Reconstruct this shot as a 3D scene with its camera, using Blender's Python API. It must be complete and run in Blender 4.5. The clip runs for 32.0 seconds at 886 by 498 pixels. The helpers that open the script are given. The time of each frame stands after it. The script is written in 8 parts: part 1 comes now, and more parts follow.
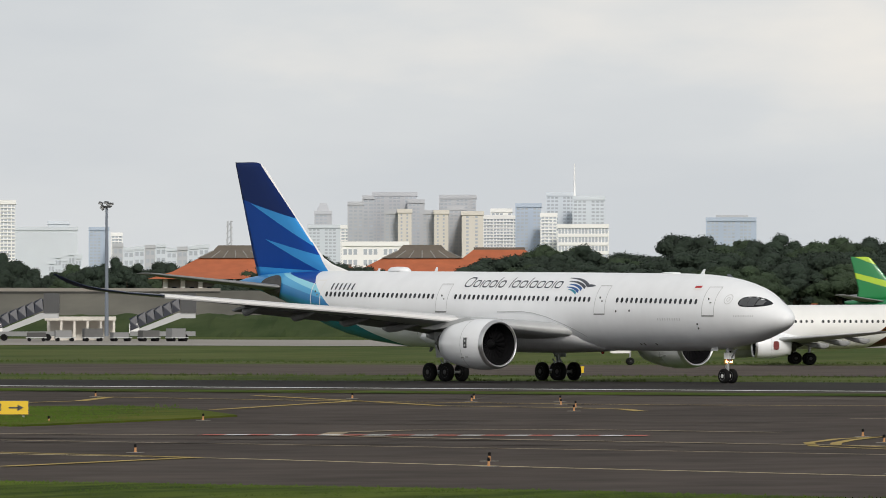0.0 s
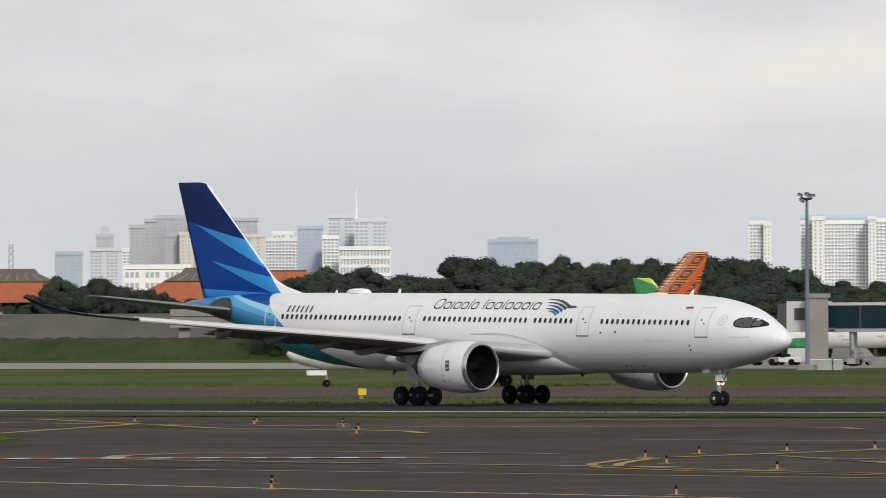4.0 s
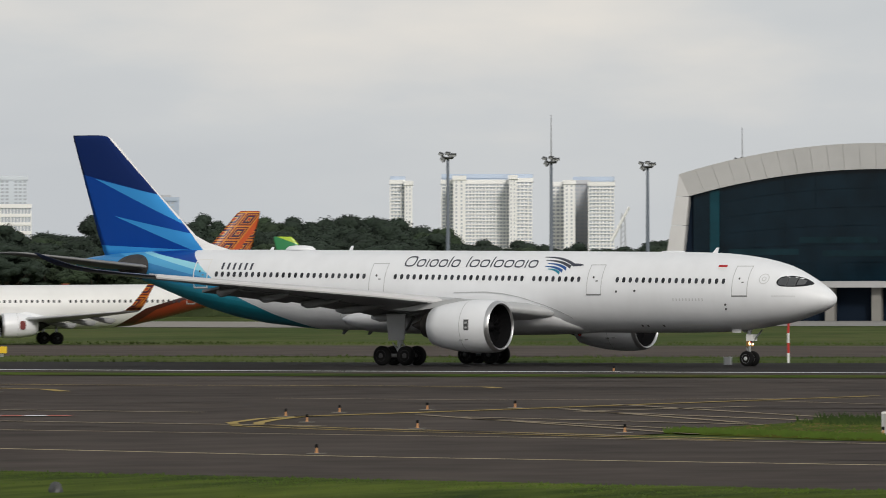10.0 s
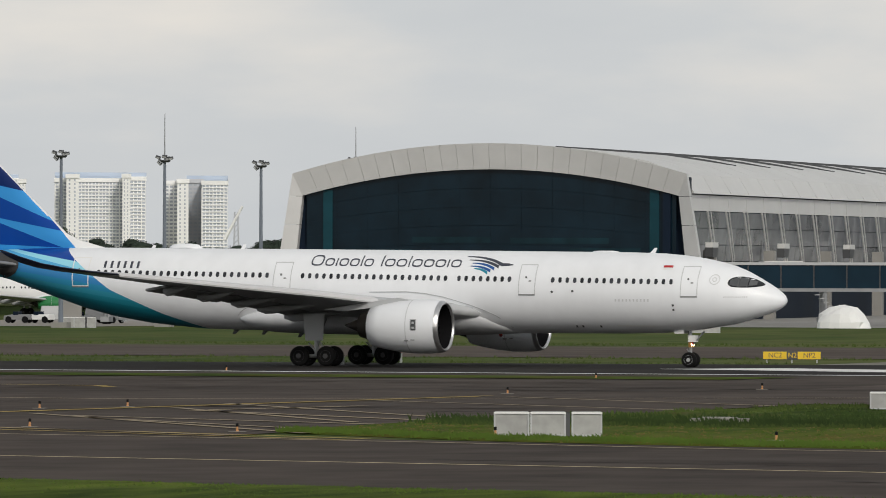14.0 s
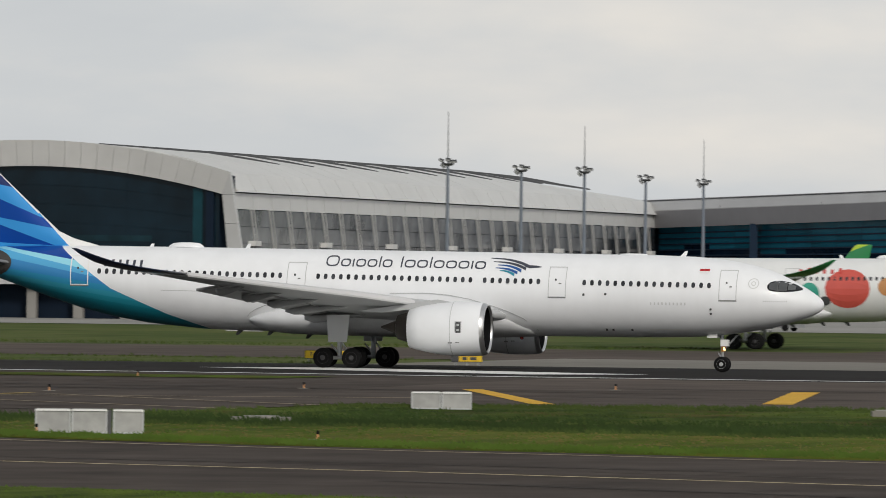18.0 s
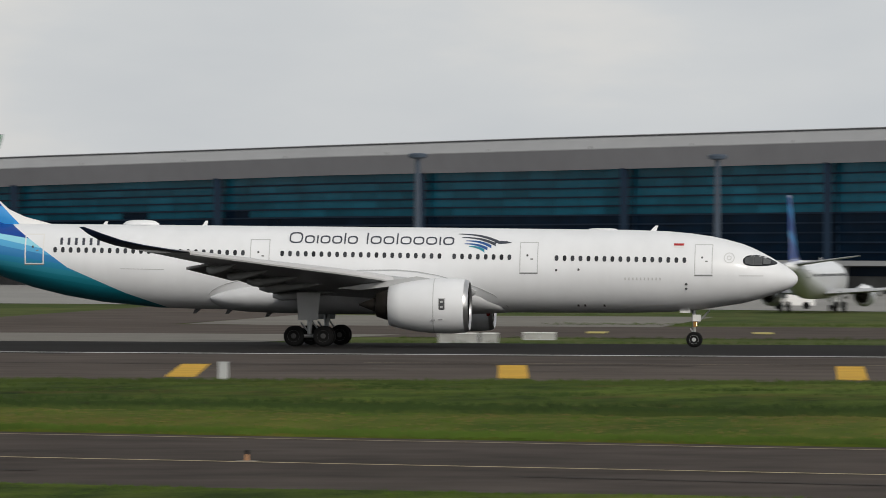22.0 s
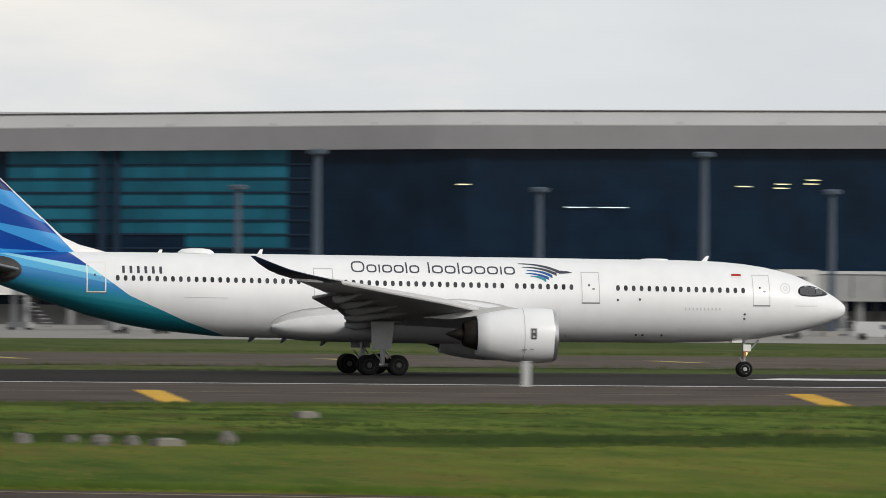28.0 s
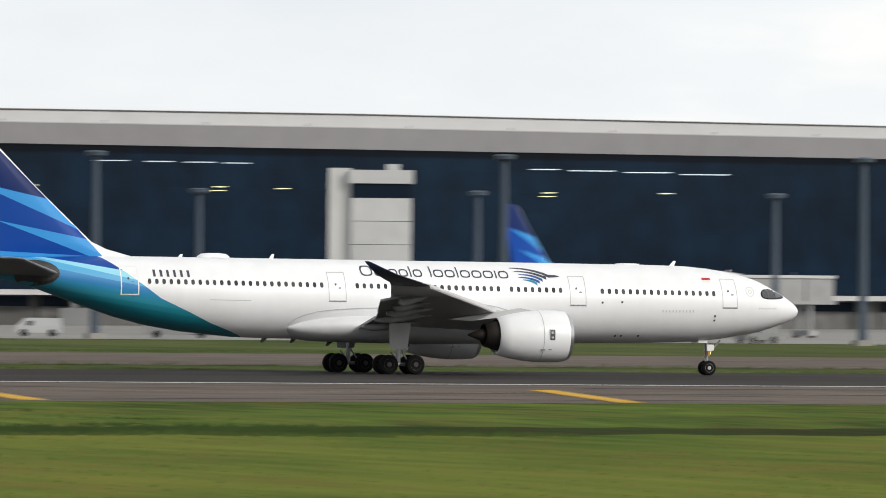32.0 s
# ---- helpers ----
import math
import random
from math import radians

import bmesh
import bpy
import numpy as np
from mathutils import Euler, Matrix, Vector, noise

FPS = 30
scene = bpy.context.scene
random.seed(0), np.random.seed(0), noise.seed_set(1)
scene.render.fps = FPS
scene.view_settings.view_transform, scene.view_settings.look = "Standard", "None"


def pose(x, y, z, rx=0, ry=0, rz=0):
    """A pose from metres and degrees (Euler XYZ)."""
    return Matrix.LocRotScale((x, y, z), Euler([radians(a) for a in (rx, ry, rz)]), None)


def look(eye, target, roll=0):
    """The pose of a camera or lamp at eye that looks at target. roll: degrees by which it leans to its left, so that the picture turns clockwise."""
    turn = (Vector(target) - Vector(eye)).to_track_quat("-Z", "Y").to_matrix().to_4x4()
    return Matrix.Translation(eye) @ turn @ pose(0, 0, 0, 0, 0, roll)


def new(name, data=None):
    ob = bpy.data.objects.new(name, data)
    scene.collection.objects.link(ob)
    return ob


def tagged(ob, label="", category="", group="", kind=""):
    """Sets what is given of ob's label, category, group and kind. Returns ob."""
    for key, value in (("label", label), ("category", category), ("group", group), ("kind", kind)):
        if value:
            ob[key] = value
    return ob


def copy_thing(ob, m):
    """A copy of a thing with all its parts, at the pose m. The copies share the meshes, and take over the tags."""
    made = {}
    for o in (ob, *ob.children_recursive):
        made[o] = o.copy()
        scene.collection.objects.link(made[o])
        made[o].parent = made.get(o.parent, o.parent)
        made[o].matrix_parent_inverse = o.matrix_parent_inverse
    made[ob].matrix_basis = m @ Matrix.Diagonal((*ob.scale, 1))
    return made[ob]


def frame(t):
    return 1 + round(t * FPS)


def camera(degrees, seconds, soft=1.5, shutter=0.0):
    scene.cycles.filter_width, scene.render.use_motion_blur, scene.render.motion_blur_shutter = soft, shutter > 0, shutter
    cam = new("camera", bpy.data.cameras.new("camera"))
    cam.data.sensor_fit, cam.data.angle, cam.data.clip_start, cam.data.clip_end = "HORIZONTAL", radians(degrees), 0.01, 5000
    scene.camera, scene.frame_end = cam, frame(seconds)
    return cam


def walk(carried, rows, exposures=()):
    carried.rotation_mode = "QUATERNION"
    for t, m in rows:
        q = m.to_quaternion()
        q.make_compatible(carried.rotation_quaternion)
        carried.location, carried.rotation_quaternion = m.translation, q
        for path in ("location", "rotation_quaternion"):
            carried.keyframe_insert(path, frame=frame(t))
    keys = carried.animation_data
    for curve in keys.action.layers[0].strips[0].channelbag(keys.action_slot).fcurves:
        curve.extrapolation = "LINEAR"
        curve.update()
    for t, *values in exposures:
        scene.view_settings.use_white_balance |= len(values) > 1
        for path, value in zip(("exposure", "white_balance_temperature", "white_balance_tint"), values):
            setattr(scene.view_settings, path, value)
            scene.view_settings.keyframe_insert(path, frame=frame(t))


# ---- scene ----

# camera: fixed standpoint on a low stand, panned by hand
EYE_Z = 6.974


def aim(yaw, pitch, roll):
    """Yaw to the right of +y, pitch up, roll clockwise in the picture, in degrees."""
    return pose(0, 0, EYE_Z, 90 + pitch, 0, -yaw) @ pose(0, 0, 0, 0, 0, roll)


cam = camera(5.05288, 32.0, soft=0.85, shutter=0.5)
walk(cam, [(t, aim(a, e, r)) for t, a, e, r in (
    (0.0, -18.9811, 0.2141, -0.0219),
    (0.5, -18.8809, 0.2463, 0.1019),
    (1.0, -18.7742, 0.2592, 0.0193),
    (1.5, -18.6376, 0.2632, 0.0348),
    (2.0, -18.5032, 0.2806, -0.0688),
    (2.5, -18.3469, 0.3290, 0.1055),
    (3.0, -18.2016, 0.3723, -0.0961),
    (3.5, -18.0007, 0.3603, -0.0883),
    (4.0, -17.7361, 0.3381, -0.2510),
    (4.5, -17.5051, 0.2681, -0.1904),
    (6.5, -16.9544, 0.0791, -0.0786),
    (7.0, -16.7955, 0.0466, -0.0950),
    (7.5, -16.5902, 0.0287, -0.0191),
    (8.0, -16.4341, 0.0534, -0.0544),
    (8.5, -16.1990, 0.0085, -0.1256),
    (9.0, -16.0309, 0.0442, -0.1141),
    (9.5, -15.9340, 0.0707, -0.0580),
    (10.0, -15.6882, 0.0965, -0.0857),
    (10.5, -15.3914, 0.1357, -0.0600),
    (11.0, -15.1344, 0.1359, -0.2612),
    (11.5, -14.9056, 0.1110, -0.2593),
    (12.0, -14.5430, 0.0935, -0.0031),
    (12.5, -13.8778, 0.0982, 0.1398),
    (13.0, -13.5778, 0.1226, 0.0870),
    (13.5, -13.5618, 0.1024, 0.0961),
    (15.5, -12.8297, 0.0950, 0.4040),
    (16.0, -12.5349, 0.0878, 0.4761),
    (16.5, -12.1724, 0.0705, 0.6679),
    (17.0, -11.6499, 0.1192, 0.6984),
    (17.5, -11.2372, 0.1277, 0.7020),
    (18.0, -10.8729, 0.1004, 0.6243),
    (18.5, -10.4823, 0.0749, 0.5880),
    (19.0, -10.0668, 0.1327, 0.6460),
    (19.5, -9.4992, 0.1683, 0.7175),
    (20.0, -8.8599, 0.1267, 0.6485),
    (20.5, -8.2541, 0.0801, 0.7637),
    (21.0, -7.3441, 0.0750, 0.6071),
    (21.5, -6.4930, 0.0054, 0.2363),
    (22.0, -5.4934, -0.0344, 0.2349),
    (22.5, -4.5922, -0.0157, 0.3085),
    (23.0, -3.5622, -0.0379, 0.2447),
    (23.5, -2.5018, -0.0576, 0.2247),
    (24.0, -1.5247, -0.0107, 0.4026),
    (24.5, -0.5689, 0.0389, 0.4444),
    (25.0, 0.4602, 0.0670, 0.4698),
    (25.5, 1.5994, 0.0999, 0.6072),
    (27.5, 6.6452, 0.1596, 0.3550),
    (28.0, 7.9214, 0.1318, 0.4597),
    (28.5, 9.4432, 0.1032, 0.5965),
    (29.0, 10.7404, 0.0580, 0.4112),
    (29.5, 11.9664, 0.0397, 0.7627),
    (30.0, 13.5314, 0.0591, 0.5739),
    (30.5, 15.1782, 0.0720, 0.3185),
    (31.0, 16.8485, 0.0655, 0.4341),
    (31.5, 18.3575, 0.0952, 0.4021),
    (32.0, 19.9030, 0.1540, 0.5401),
)], exposures=((0.0, 0.2), (4.0, 0.18), (9.0, 0.0), (13.0, 0.03), (16.0, -0.03), (18.0, 0.02), (20.0, -0.06), (22.0, -0.02), (24.0, 0.22), (26.0, 0.2), (28.0, 0.18), (29.0, 0.27), (30.0, 0.31), (32.0, 0.4)))

# world, sun, exposure
world = bpy.data.worlds.new("overcast_sky")
scene.world = world
world.use_nodes = True
wt = world.node_tree
wt.nodes.clear()
w_out = wt.nodes.new("ShaderNodeOutputWorld")
w_bg = wt.nodes.new("ShaderNodeBackground")
w_sky = wt.nodes.new("ShaderNodeTexSky")
w_sky.sky_type = "NISHITA"
w_sky.sun_disc = False
w_sky.sun_elevation = radians(29)
w_sky.sun_rotation = radians(150)
w_sky.dust_density = 4.0
w_tc = wt.nodes.new("ShaderNodeTexCoord")
w_map = wt.nodes.new("ShaderNodeMapping")
w_map.inputs["Scale"].default_value = (1, 1, 3.2)
w_noise = wt.nodes.new("ShaderNodeTexNoise")
w_noise.inputs["Scale"].default_value = 15
w_noise.inputs["Detail"].default_value = 7
w_noise.inputs["Roughness"].default_value = 0.5
w_ramp = wt.nodes.new("ShaderNodeValToRGB")
w_ramp.color_ramp.elements[0].position = 0.36
w_ramp.color_ramp.elements[0].color = (0.603, 0.63, 0.655, 1)
w_ramp.color_ramp.elements[1].position = 0.72
w_ramp.color_ramp.elements[1].color = (0.86, 0.82, 0.76, 1)
w_mid = w_ramp.color_ramp.elements.new(0.52)
w_mid.color = (0.66, 0.68, 0.692, 1)
w_scale = wt.nodes.new("ShaderNodeVectorMath")
w_scale.operation = "SCALE"
w_scale.inputs["Scale"].default_value = 0.10
w_mix = wt.nodes.new("ShaderNodeMix")
w_mix.data_type = "RGBA"
w_mix.inputs["Factor"].default_value = 0.9
wt.links.new(w_tc.outputs["Generated"], w_map.inputs["Vector"])
wt.links.new(w_map.outputs["Vector"], w_noise.inputs["Vector"])
wt.links.new(w_noise.outputs["Fac"], w_ramp.inputs["Fac"])
wt.links.new(w_sky.outputs["Color"], w_scale.inputs[0])
wt.links.new(w_scale.outputs["Vector"], w_mix.inputs["A"])
wt.links.new(w_ramp.outputs["Color"], w_mix.inputs["B"])
w_sep = wt.nodes.new("ShaderNodeSeparateXYZ")
wt.links.new(w_tc.outputs["Generated"], w_sep.inputs["Vector"])
w_grad = wt.nodes.new("ShaderNodeMapRange")
w_grad.inputs["From Min"].default_value, w_grad.inputs["From Max"].default_value = 0.05, 0.8
w_grad.inputs["To Min"].default_value, w_grad.inputs["To Max"].default_value = 1.0, 0.6
wt.links.new(w_sep.outputs["Z"], w_grad.inputs["Value"])
w_dim = wt.nodes.new("ShaderNodeVectorMath")
w_dim.operation = "SCALE"
wt.links.new(w_mix.outputs["Result"], w_dim.inputs[0])
w_side = wt.nodes.new("ShaderNodeMapRange")
w_side.inputs["From Min"].default_value, w_side.inputs["From Max"].default_value = -0.2, 0.4
w_side.inputs["To Min"].default_value, w_side.inputs["To Max"].default_value = 0.98, 1.16
wt.links.new(w_sep.outputs["X"], w_side.inputs["Value"])
w_mul = wt.nodes.new("ShaderNodeMath")
w_mul.operation = "MULTIPLY"
wt.links.new(w_grad.outputs["Result"], w_mul.inputs[0])
wt.links.new(w_side.outputs["Result"], w_mul.inputs[1])
wt.links.new(w_mul.outputs["Value"], w_dim.inputs["Scale"])
wt.links.new(w_dim.outputs["Vector"], w_bg.inputs["Color"])
wt.links.new(w_bg.outputs["Background"], w_out.inputs["Surface"])
w_bg.inputs["Strength"].default_value = 1.0

sun = new("sun", bpy.data.lights.new("sun", "SUN"))
sun.data.energy = 1.7
sun.data.angle = radians(10)
sun.data.color = (1.0, 0.95, 0.87)
sun.matrix_world = look((300, -520, 330), (0, 0, 0))


# ---- materials ----
def nodes_of(m):
    m.use_nodes = True
    nt = m.node_tree
    return nt, nt.nodes["Principled BSDF"]


def mat(name, color, rough=0.6, metal=0.0, vary=0.15, scale=1.0, bump=0.0, coarse=0.0, coat=0.0, stretch=(1, 1, 1), by_piece=0.0, spec=0.5):
    """A plain surface with grain at a fine and a coarse scale (metres)."""
    m = bpy.data.materials.new(name)
    nt, p = nodes_of(m)
    tc = nt.nodes.new("ShaderNodeTexCoord")
    mp = nt.nodes.new("ShaderNodeMapping")
    mp.inputs["Scale"].default_value = stretch
    nt.links.new(tc.outputs["Object"], mp.inputs["Vector"])
    fine = nt.nodes.new("ShaderNodeTexNoise")
    fine.inputs["Scale"].default_value = scale
    fine.inputs["Detail"].default_value = 5
    nt.links.new(mp.outputs["Vector"], fine.inputs["Vector"])
    big = nt.nodes.new("ShaderNodeTexNoise")
    big.inputs["Scale"].default_value = coarse or scale * 0.13
    big.inputs["Detail"].default_value = 4
    nt.links.new(mp.outputs["Vector"], big.inputs["Vector"])
    add = nt.nodes.new("ShaderNodeMath")
    add.operation = "ADD"
    nt.links.new(fine.outputs["Fac"], add.inputs[0])
    nt.links.new(big.outputs["Fac"], add.inputs[1])
    rng = nt.nodes.new("ShaderNodeMapRange")
    rng.inputs["From Min"].default_value, rng.inputs["From Max"].default_value = 0.6, 1.4
    rng.inputs["To Min"].default_value, rng.inputs["To Max"].default_value = 1 - vary, 1 + vary
    nt.links.new(add.outputs["Value"], rng.inputs["Value"])
    value = rng.outputs["Result"]
    if by_piece:
        info = nt.nodes.new("ShaderNodeObjectInfo")
        r2 = nt.nodes.new("ShaderNodeMapRange")
        r2.inputs["To Min"].default_value, r2.inputs["To Max"].default_value = 1 - by_piece, 1 + by_piece
        nt.links.new(info.outputs["Random"], r2.inputs["Value"])
        mul = nt.nodes.new("ShaderNodeMath")
        mul.operation = "MULTIPLY"
        nt.links.new(value, mul.inputs[0])
        nt.links.new(r2.outputs["Result"], mul.inputs[1])
        value = mul.outputs["Value"]
    sc = nt.nodes.new("ShaderNodeVectorMath")
    sc.operation = "SCALE"
    sc.inputs[0].default_value = color[:3]
    nt.links.new(value, sc.inputs["Scale"])
    nt.links.new(sc.outputs["Vector"], p.inputs["Base Color"])
    p.inputs["Roughness"].default_value = rough
    p.inputs["Metallic"].default_value = metal
    p.inputs["Coat Weight"].default_value = coat
    p.inputs["Specular IOR Level"].default_value = spec
    if bump:
        b = nt.nodes.new("ShaderNodeBump")
        b.inputs["Strength"].default_value = bump
        b.inputs["Distance"].default_value = 0.05
        nt.links.new(fine.outputs["Fac"], b.inputs["Height"])
        nt.links.new(b.outputs["Normal"], p.inputs["Normal"])
    return m


def glow(name, color, strength):
    m = bpy.data.materials.new(name)
    nt, p = nodes_of(m)
    p.inputs["Base Color"].default_value = (*color, 1)
    p.inputs["Emission Color"].default_value = (*color, 1)
    p.inputs["Emission Strength"].default_value = strength
    return m


def paint(name, base, regions, rough=0.32, coat=0.4, vary=0.05, spec=0.5):
    """Aircraft paint: a base colour and colour fields, each bounded by straight edges in the side view.
    regions: (colour, [(x0, z0, x1, z1), ...]), inside being to the left of each edge, run from its first to its second point."""
    m = mat(name, base, rough, 0, vary, 0.9, coat=coat, coarse=0.2, stretch=(1, 1, 0.35), spec=spec)
    nt, p = nodes_of(m)
    tc = nt.nodes.new("ShaderNodeTexCoord")
    sep = nt.nodes.new("ShaderNodeSeparateXYZ")
    nt.links.new(tc.outputs["Object"], sep.inputs["Vector"])
    link = p.inputs["Base Color"].links[0]
    color = link.from_socket

    def op(kind, a, b):
        n = nt.nodes.new("ShaderNodeMath")
        n.operation = kind
        for k, v in enumerate((a, b)):
            if isinstance(v, (int, float)):
                n.inputs[k].default_value = v
            else:
                nt.links.new(v, n.inputs[k])
        return n.outputs["Value"]

    for col, edges in regions:
        mask = None
        for x0, z0, x1, z1 in edges:
            dx, dz = x1 - x0, z1 - z0
            v = op("ADD", op("MULTIPLY", sep.outputs["Z"], dx), op("MULTIPLY", sep.outputs["X"], -dz))
            v = op("GREATER_THAN", v, dx * z0 - dz * x0)
            mask = v if mask is None else op("MULTIPLY", mask, v)
        mix = nt.nodes.new("ShaderNodeMix")
        mix.data_type = "RGBA"
        nt.links.new(mask, mix.inputs["Factor"])
        nt.links.new(color, mix.inputs["A"])
        mix.inputs["B"].default_value = (*col, 1)
        color = mix.outputs["Result"]
    nt.links.new(color, p.inputs["Base Color"])
    return m


M = {}
M["rubber"] = mat("rubbered_asphalt", (0.018, 0.0165, 0.0155), 0.9, 0, 0.35, 1.0, 0.1, 0.25, stretch=(0.05, 0.06, 1), spec=0.06)


def scale_along_x(m, x0, x1, gain):
    """Scales the base colour along x, up to gain times."""
    nt, p = nodes_of(m)
    tc = nt.nodes.new("ShaderNodeTexCoord")
    sep = nt.nodes.new("ShaderNodeSeparateXYZ")
    nt.links.new(tc.outputs["Object"], sep.inputs["Vector"])
    rng = nt.nodes.new("ShaderNodeMapRange")
    rng.inputs["From Min"].default_value, rng.inputs["From Max"].default_value = x0, x1
    rng.inputs["To Min"].default_value, rng.inputs["To Max"].default_value = 1.0, gain
    nt.links.new(sep.outputs["X"], rng.inputs["Value"])
    sc = nt.nodes.new("ShaderNodeVectorMath")
    sc.operation = "SCALE"
    nt.links.new(p.inputs["Base Color"].links[0].from_socket, sc.inputs[0])
    nt.links.new(rng.outputs["Result"], sc.inputs["Scale"])
    nt.links.new(sc.outputs["Vector"], p.inputs["Base Color"])


# rubber deposit thins along x; a sun break's brightness is put in too
scale_along_x(M["rubber"], 30, 150, 2.5)
scale_along_x(M["rubber"], -110, -190, 1.6)
M["shoulder"] = mat("shoulder_asphalt", (0.088, 0.0725, 0.063), 0.95, 0, 0.42, 2.4, 0.1, 0.22, stretch=(0.06, 0.06, 1), spec=0.05)
# a sun break is put into the shoulder colour along x
scale_along_x(M["shoulder"], 60, 180, 1.5)
M["taxi"] = mat("taxiway_asphalt", (0.067, 0.0553, 0.0482), 0.95, 0, 0.5, 2.6, 0.1, 0.24, stretch=(0.1, 0.06, 1), spec=0.05)
M["concrete"] = mat("apron_concrete", (0.255, 0.248, 0.232), 0.85, 0, 0.18, 0.3, 0.1, 0.015)
M["link"] = mat("worn_pale_concrete", (0.2, 0.19, 0.17), 0.95, 0, 0.2, 0.3, 0.1, 0.03, spec=0.05)
M["road"] = mat("service_road_concrete", (0.26, 0.24, 0.215), 0.85, 0, 0.18, 0.3, 0.1, 0.02)
M["white_line"] = mat("white_marking_paint", (0.72, 0.72, 0.70), 0.7, 0, 0.25, 1.5, spec=0.1)
M["yellow_line"] = mat("yellow_marking_paint", (0.62, 0.36, 0.03), 0.7, 0, 0.2, 1.5, spec=0.1)
M["taxi_line"] = mat("pale_taxi_line_paint", (0.52, 0.43, 0.26), 0.8, 0, 0.2, 1.2, spec=0.1)
M["barrier"] = mat("chalky_barrier_paint", (0.36, 0.36, 0.35), 0.75, 0, 0.22, 2.2, 0.1, 0.5)
M["old_line"] = mat("worn_marking_paint", (0.26, 0.20, 0.12), 0.8, 0, 0.3, 1.2)
M["dash_yellow"] = mat("pale_yellow_road_paint", (0.46, 0.38, 0.10), 0.8, 0, 0.25, 1.5, coarse=0.4)
M["old_yellow"] = mat("worn_yellow_paint", (0.38, 0.28, 0.09), 0.8, 0, 0.25, 1.0, spec=0.1)
M["tar"] = mat("old_tar", (0.040, 0.0345, 0.031), 0.9, 0, 0.3, 1.0, coarse=0.2, spec=0.08)
M["wear"] = mat("worn_pale_asphalt", (0.085, 0.075, 0.066), 0.95, 0, 0.25, 1.0, coarse=0.2, spec=0.05)
M["red_line"] = mat("red_marking_paint", (0.5, 0.09, 0.05), 0.7, 0, 0.25, 1.2)
M["white"] = mat("white_paint", (0.8, 0.8, 0.79), 0.45, 0, 0.06, 0.6)
M["grey"] = mat("light_grey_paint", (0.46, 0.47, 0.48), 0.5, 0, 0.08, 0.5)
M["midgrey"] = mat("mid_grey_paint", (0.22, 0.225, 0.23), 0.5, 0, 0.1, 0.5)
M["darkgrey"] = mat("dark_grey_paint", (0.06, 0.062, 0.066), 0.5, 0, 0.12, 0.6)
M["black"] = mat("black_rubber", (0.008, 0.008, 0.0085), 0.8, 0, 0.2, 3.0, 0.1, spec=0.12)
M["fan_dark"] = mat("dark_titanium", (0.008, 0.008, 0.009), 0.7, 0, 0.2, 2.0, spec=0.04)
M["rim"] = mat("dark_metal_rim", (0.05, 0.05, 0.052), 0.6, 0.2, 0.2, 2.0)
M["hot_metal"] = mat("heat_stained_metal", (0.030, 0.026, 0.023), 0.5, 0.4, 0.35, 1.5, spec=0.3)
M["metal"] = mat("bare_metal", (0.62, 0.62, 0.63), 0.28, 0.9, 0.08, 2.0)
M["steel"] = mat("dull_steel", (0.36, 0.37, 0.38), 0.45, 0.6, 0.12, 1.0)
M["orange"] = mat("safety_orange_paint", (0.72, 0.14, 0.03), 0.5, 0, 0.1, 1.0)
M["yellow"] = mat("sign_yellow_paint", (0.75, 0.5, 0.02), 0.5, 0, 0.06, 1.0)
M["amber"] = mat("amber_plastic", (0.5, 0.24, 0.09), 0.4, 0, 0.1, 2.0)
M["roof"] = mat("aluminium_roof_sheet", (0.47, 0.47, 0.475), 0.45, 0.25, 0.08, 0.25, coarse=0.04)
M["fascia"] = mat("grey_fascia_panel", (0.56, 0.56, 0.555), 0.5, 0.1, 0.08, 0.3, coarse=0.03, by_piece=0.025)
# cladding grey with the shade below the roof edge put in
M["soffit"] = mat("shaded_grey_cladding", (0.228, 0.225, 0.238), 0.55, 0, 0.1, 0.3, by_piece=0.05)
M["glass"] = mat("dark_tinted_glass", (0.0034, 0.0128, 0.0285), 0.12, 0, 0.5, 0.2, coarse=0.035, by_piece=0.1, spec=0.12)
# this teal stands in for daylight on and behind the hall panes
M["teal_glass"] = mat("lit_teal_glass", (0.010, 0.098, 0.150), 0.15, 0, 0.4, 0.15, coarse=0.04, by_piece=0.2, spec=0.15)
M["teal_column"] = mat("dim_teal_glass", (0.008, 0.042, 0.056), 0.2, 0, 0.3, 0.5, spec=0.15)
M["band_teal"] = mat("faint_teal_glass", (0.006, 0.024, 0.033), 0.15, 0, 0.5, 0.4, spec=0.2)
M["frame"] = mat("dark_window_frame", (0.006, 0.013, 0.026), 0.6, 0, 0.1, 1.0, spec=0.1)
M["hall_post"] = mat("shaded_hall_post", (0.011, 0.024, 0.046), 0.6, 0, 0.1, 1.0, spec=0.1)
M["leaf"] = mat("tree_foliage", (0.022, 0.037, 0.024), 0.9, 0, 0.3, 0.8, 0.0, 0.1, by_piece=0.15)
# lighter copy of the foliage green, sunlight put into the colour
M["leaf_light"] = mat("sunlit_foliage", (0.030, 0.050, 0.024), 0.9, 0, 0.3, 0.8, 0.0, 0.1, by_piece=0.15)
M["stone_grey"] = mat("weathered_stone", (0.13, 0.125, 0.115), 0.9, 0, 0.3, 2.0, 0.2)
M["bark"] = mat("tree_bark", (0.09, 0.07, 0.05), 0.9, 0, 0.3, 2.0)
M["tile_roof"] = mat("orange_clay_tile", (0.42, 0.115, 0.045), 0.8, 0, 0.2, 0.6, 0.2, 0.05)
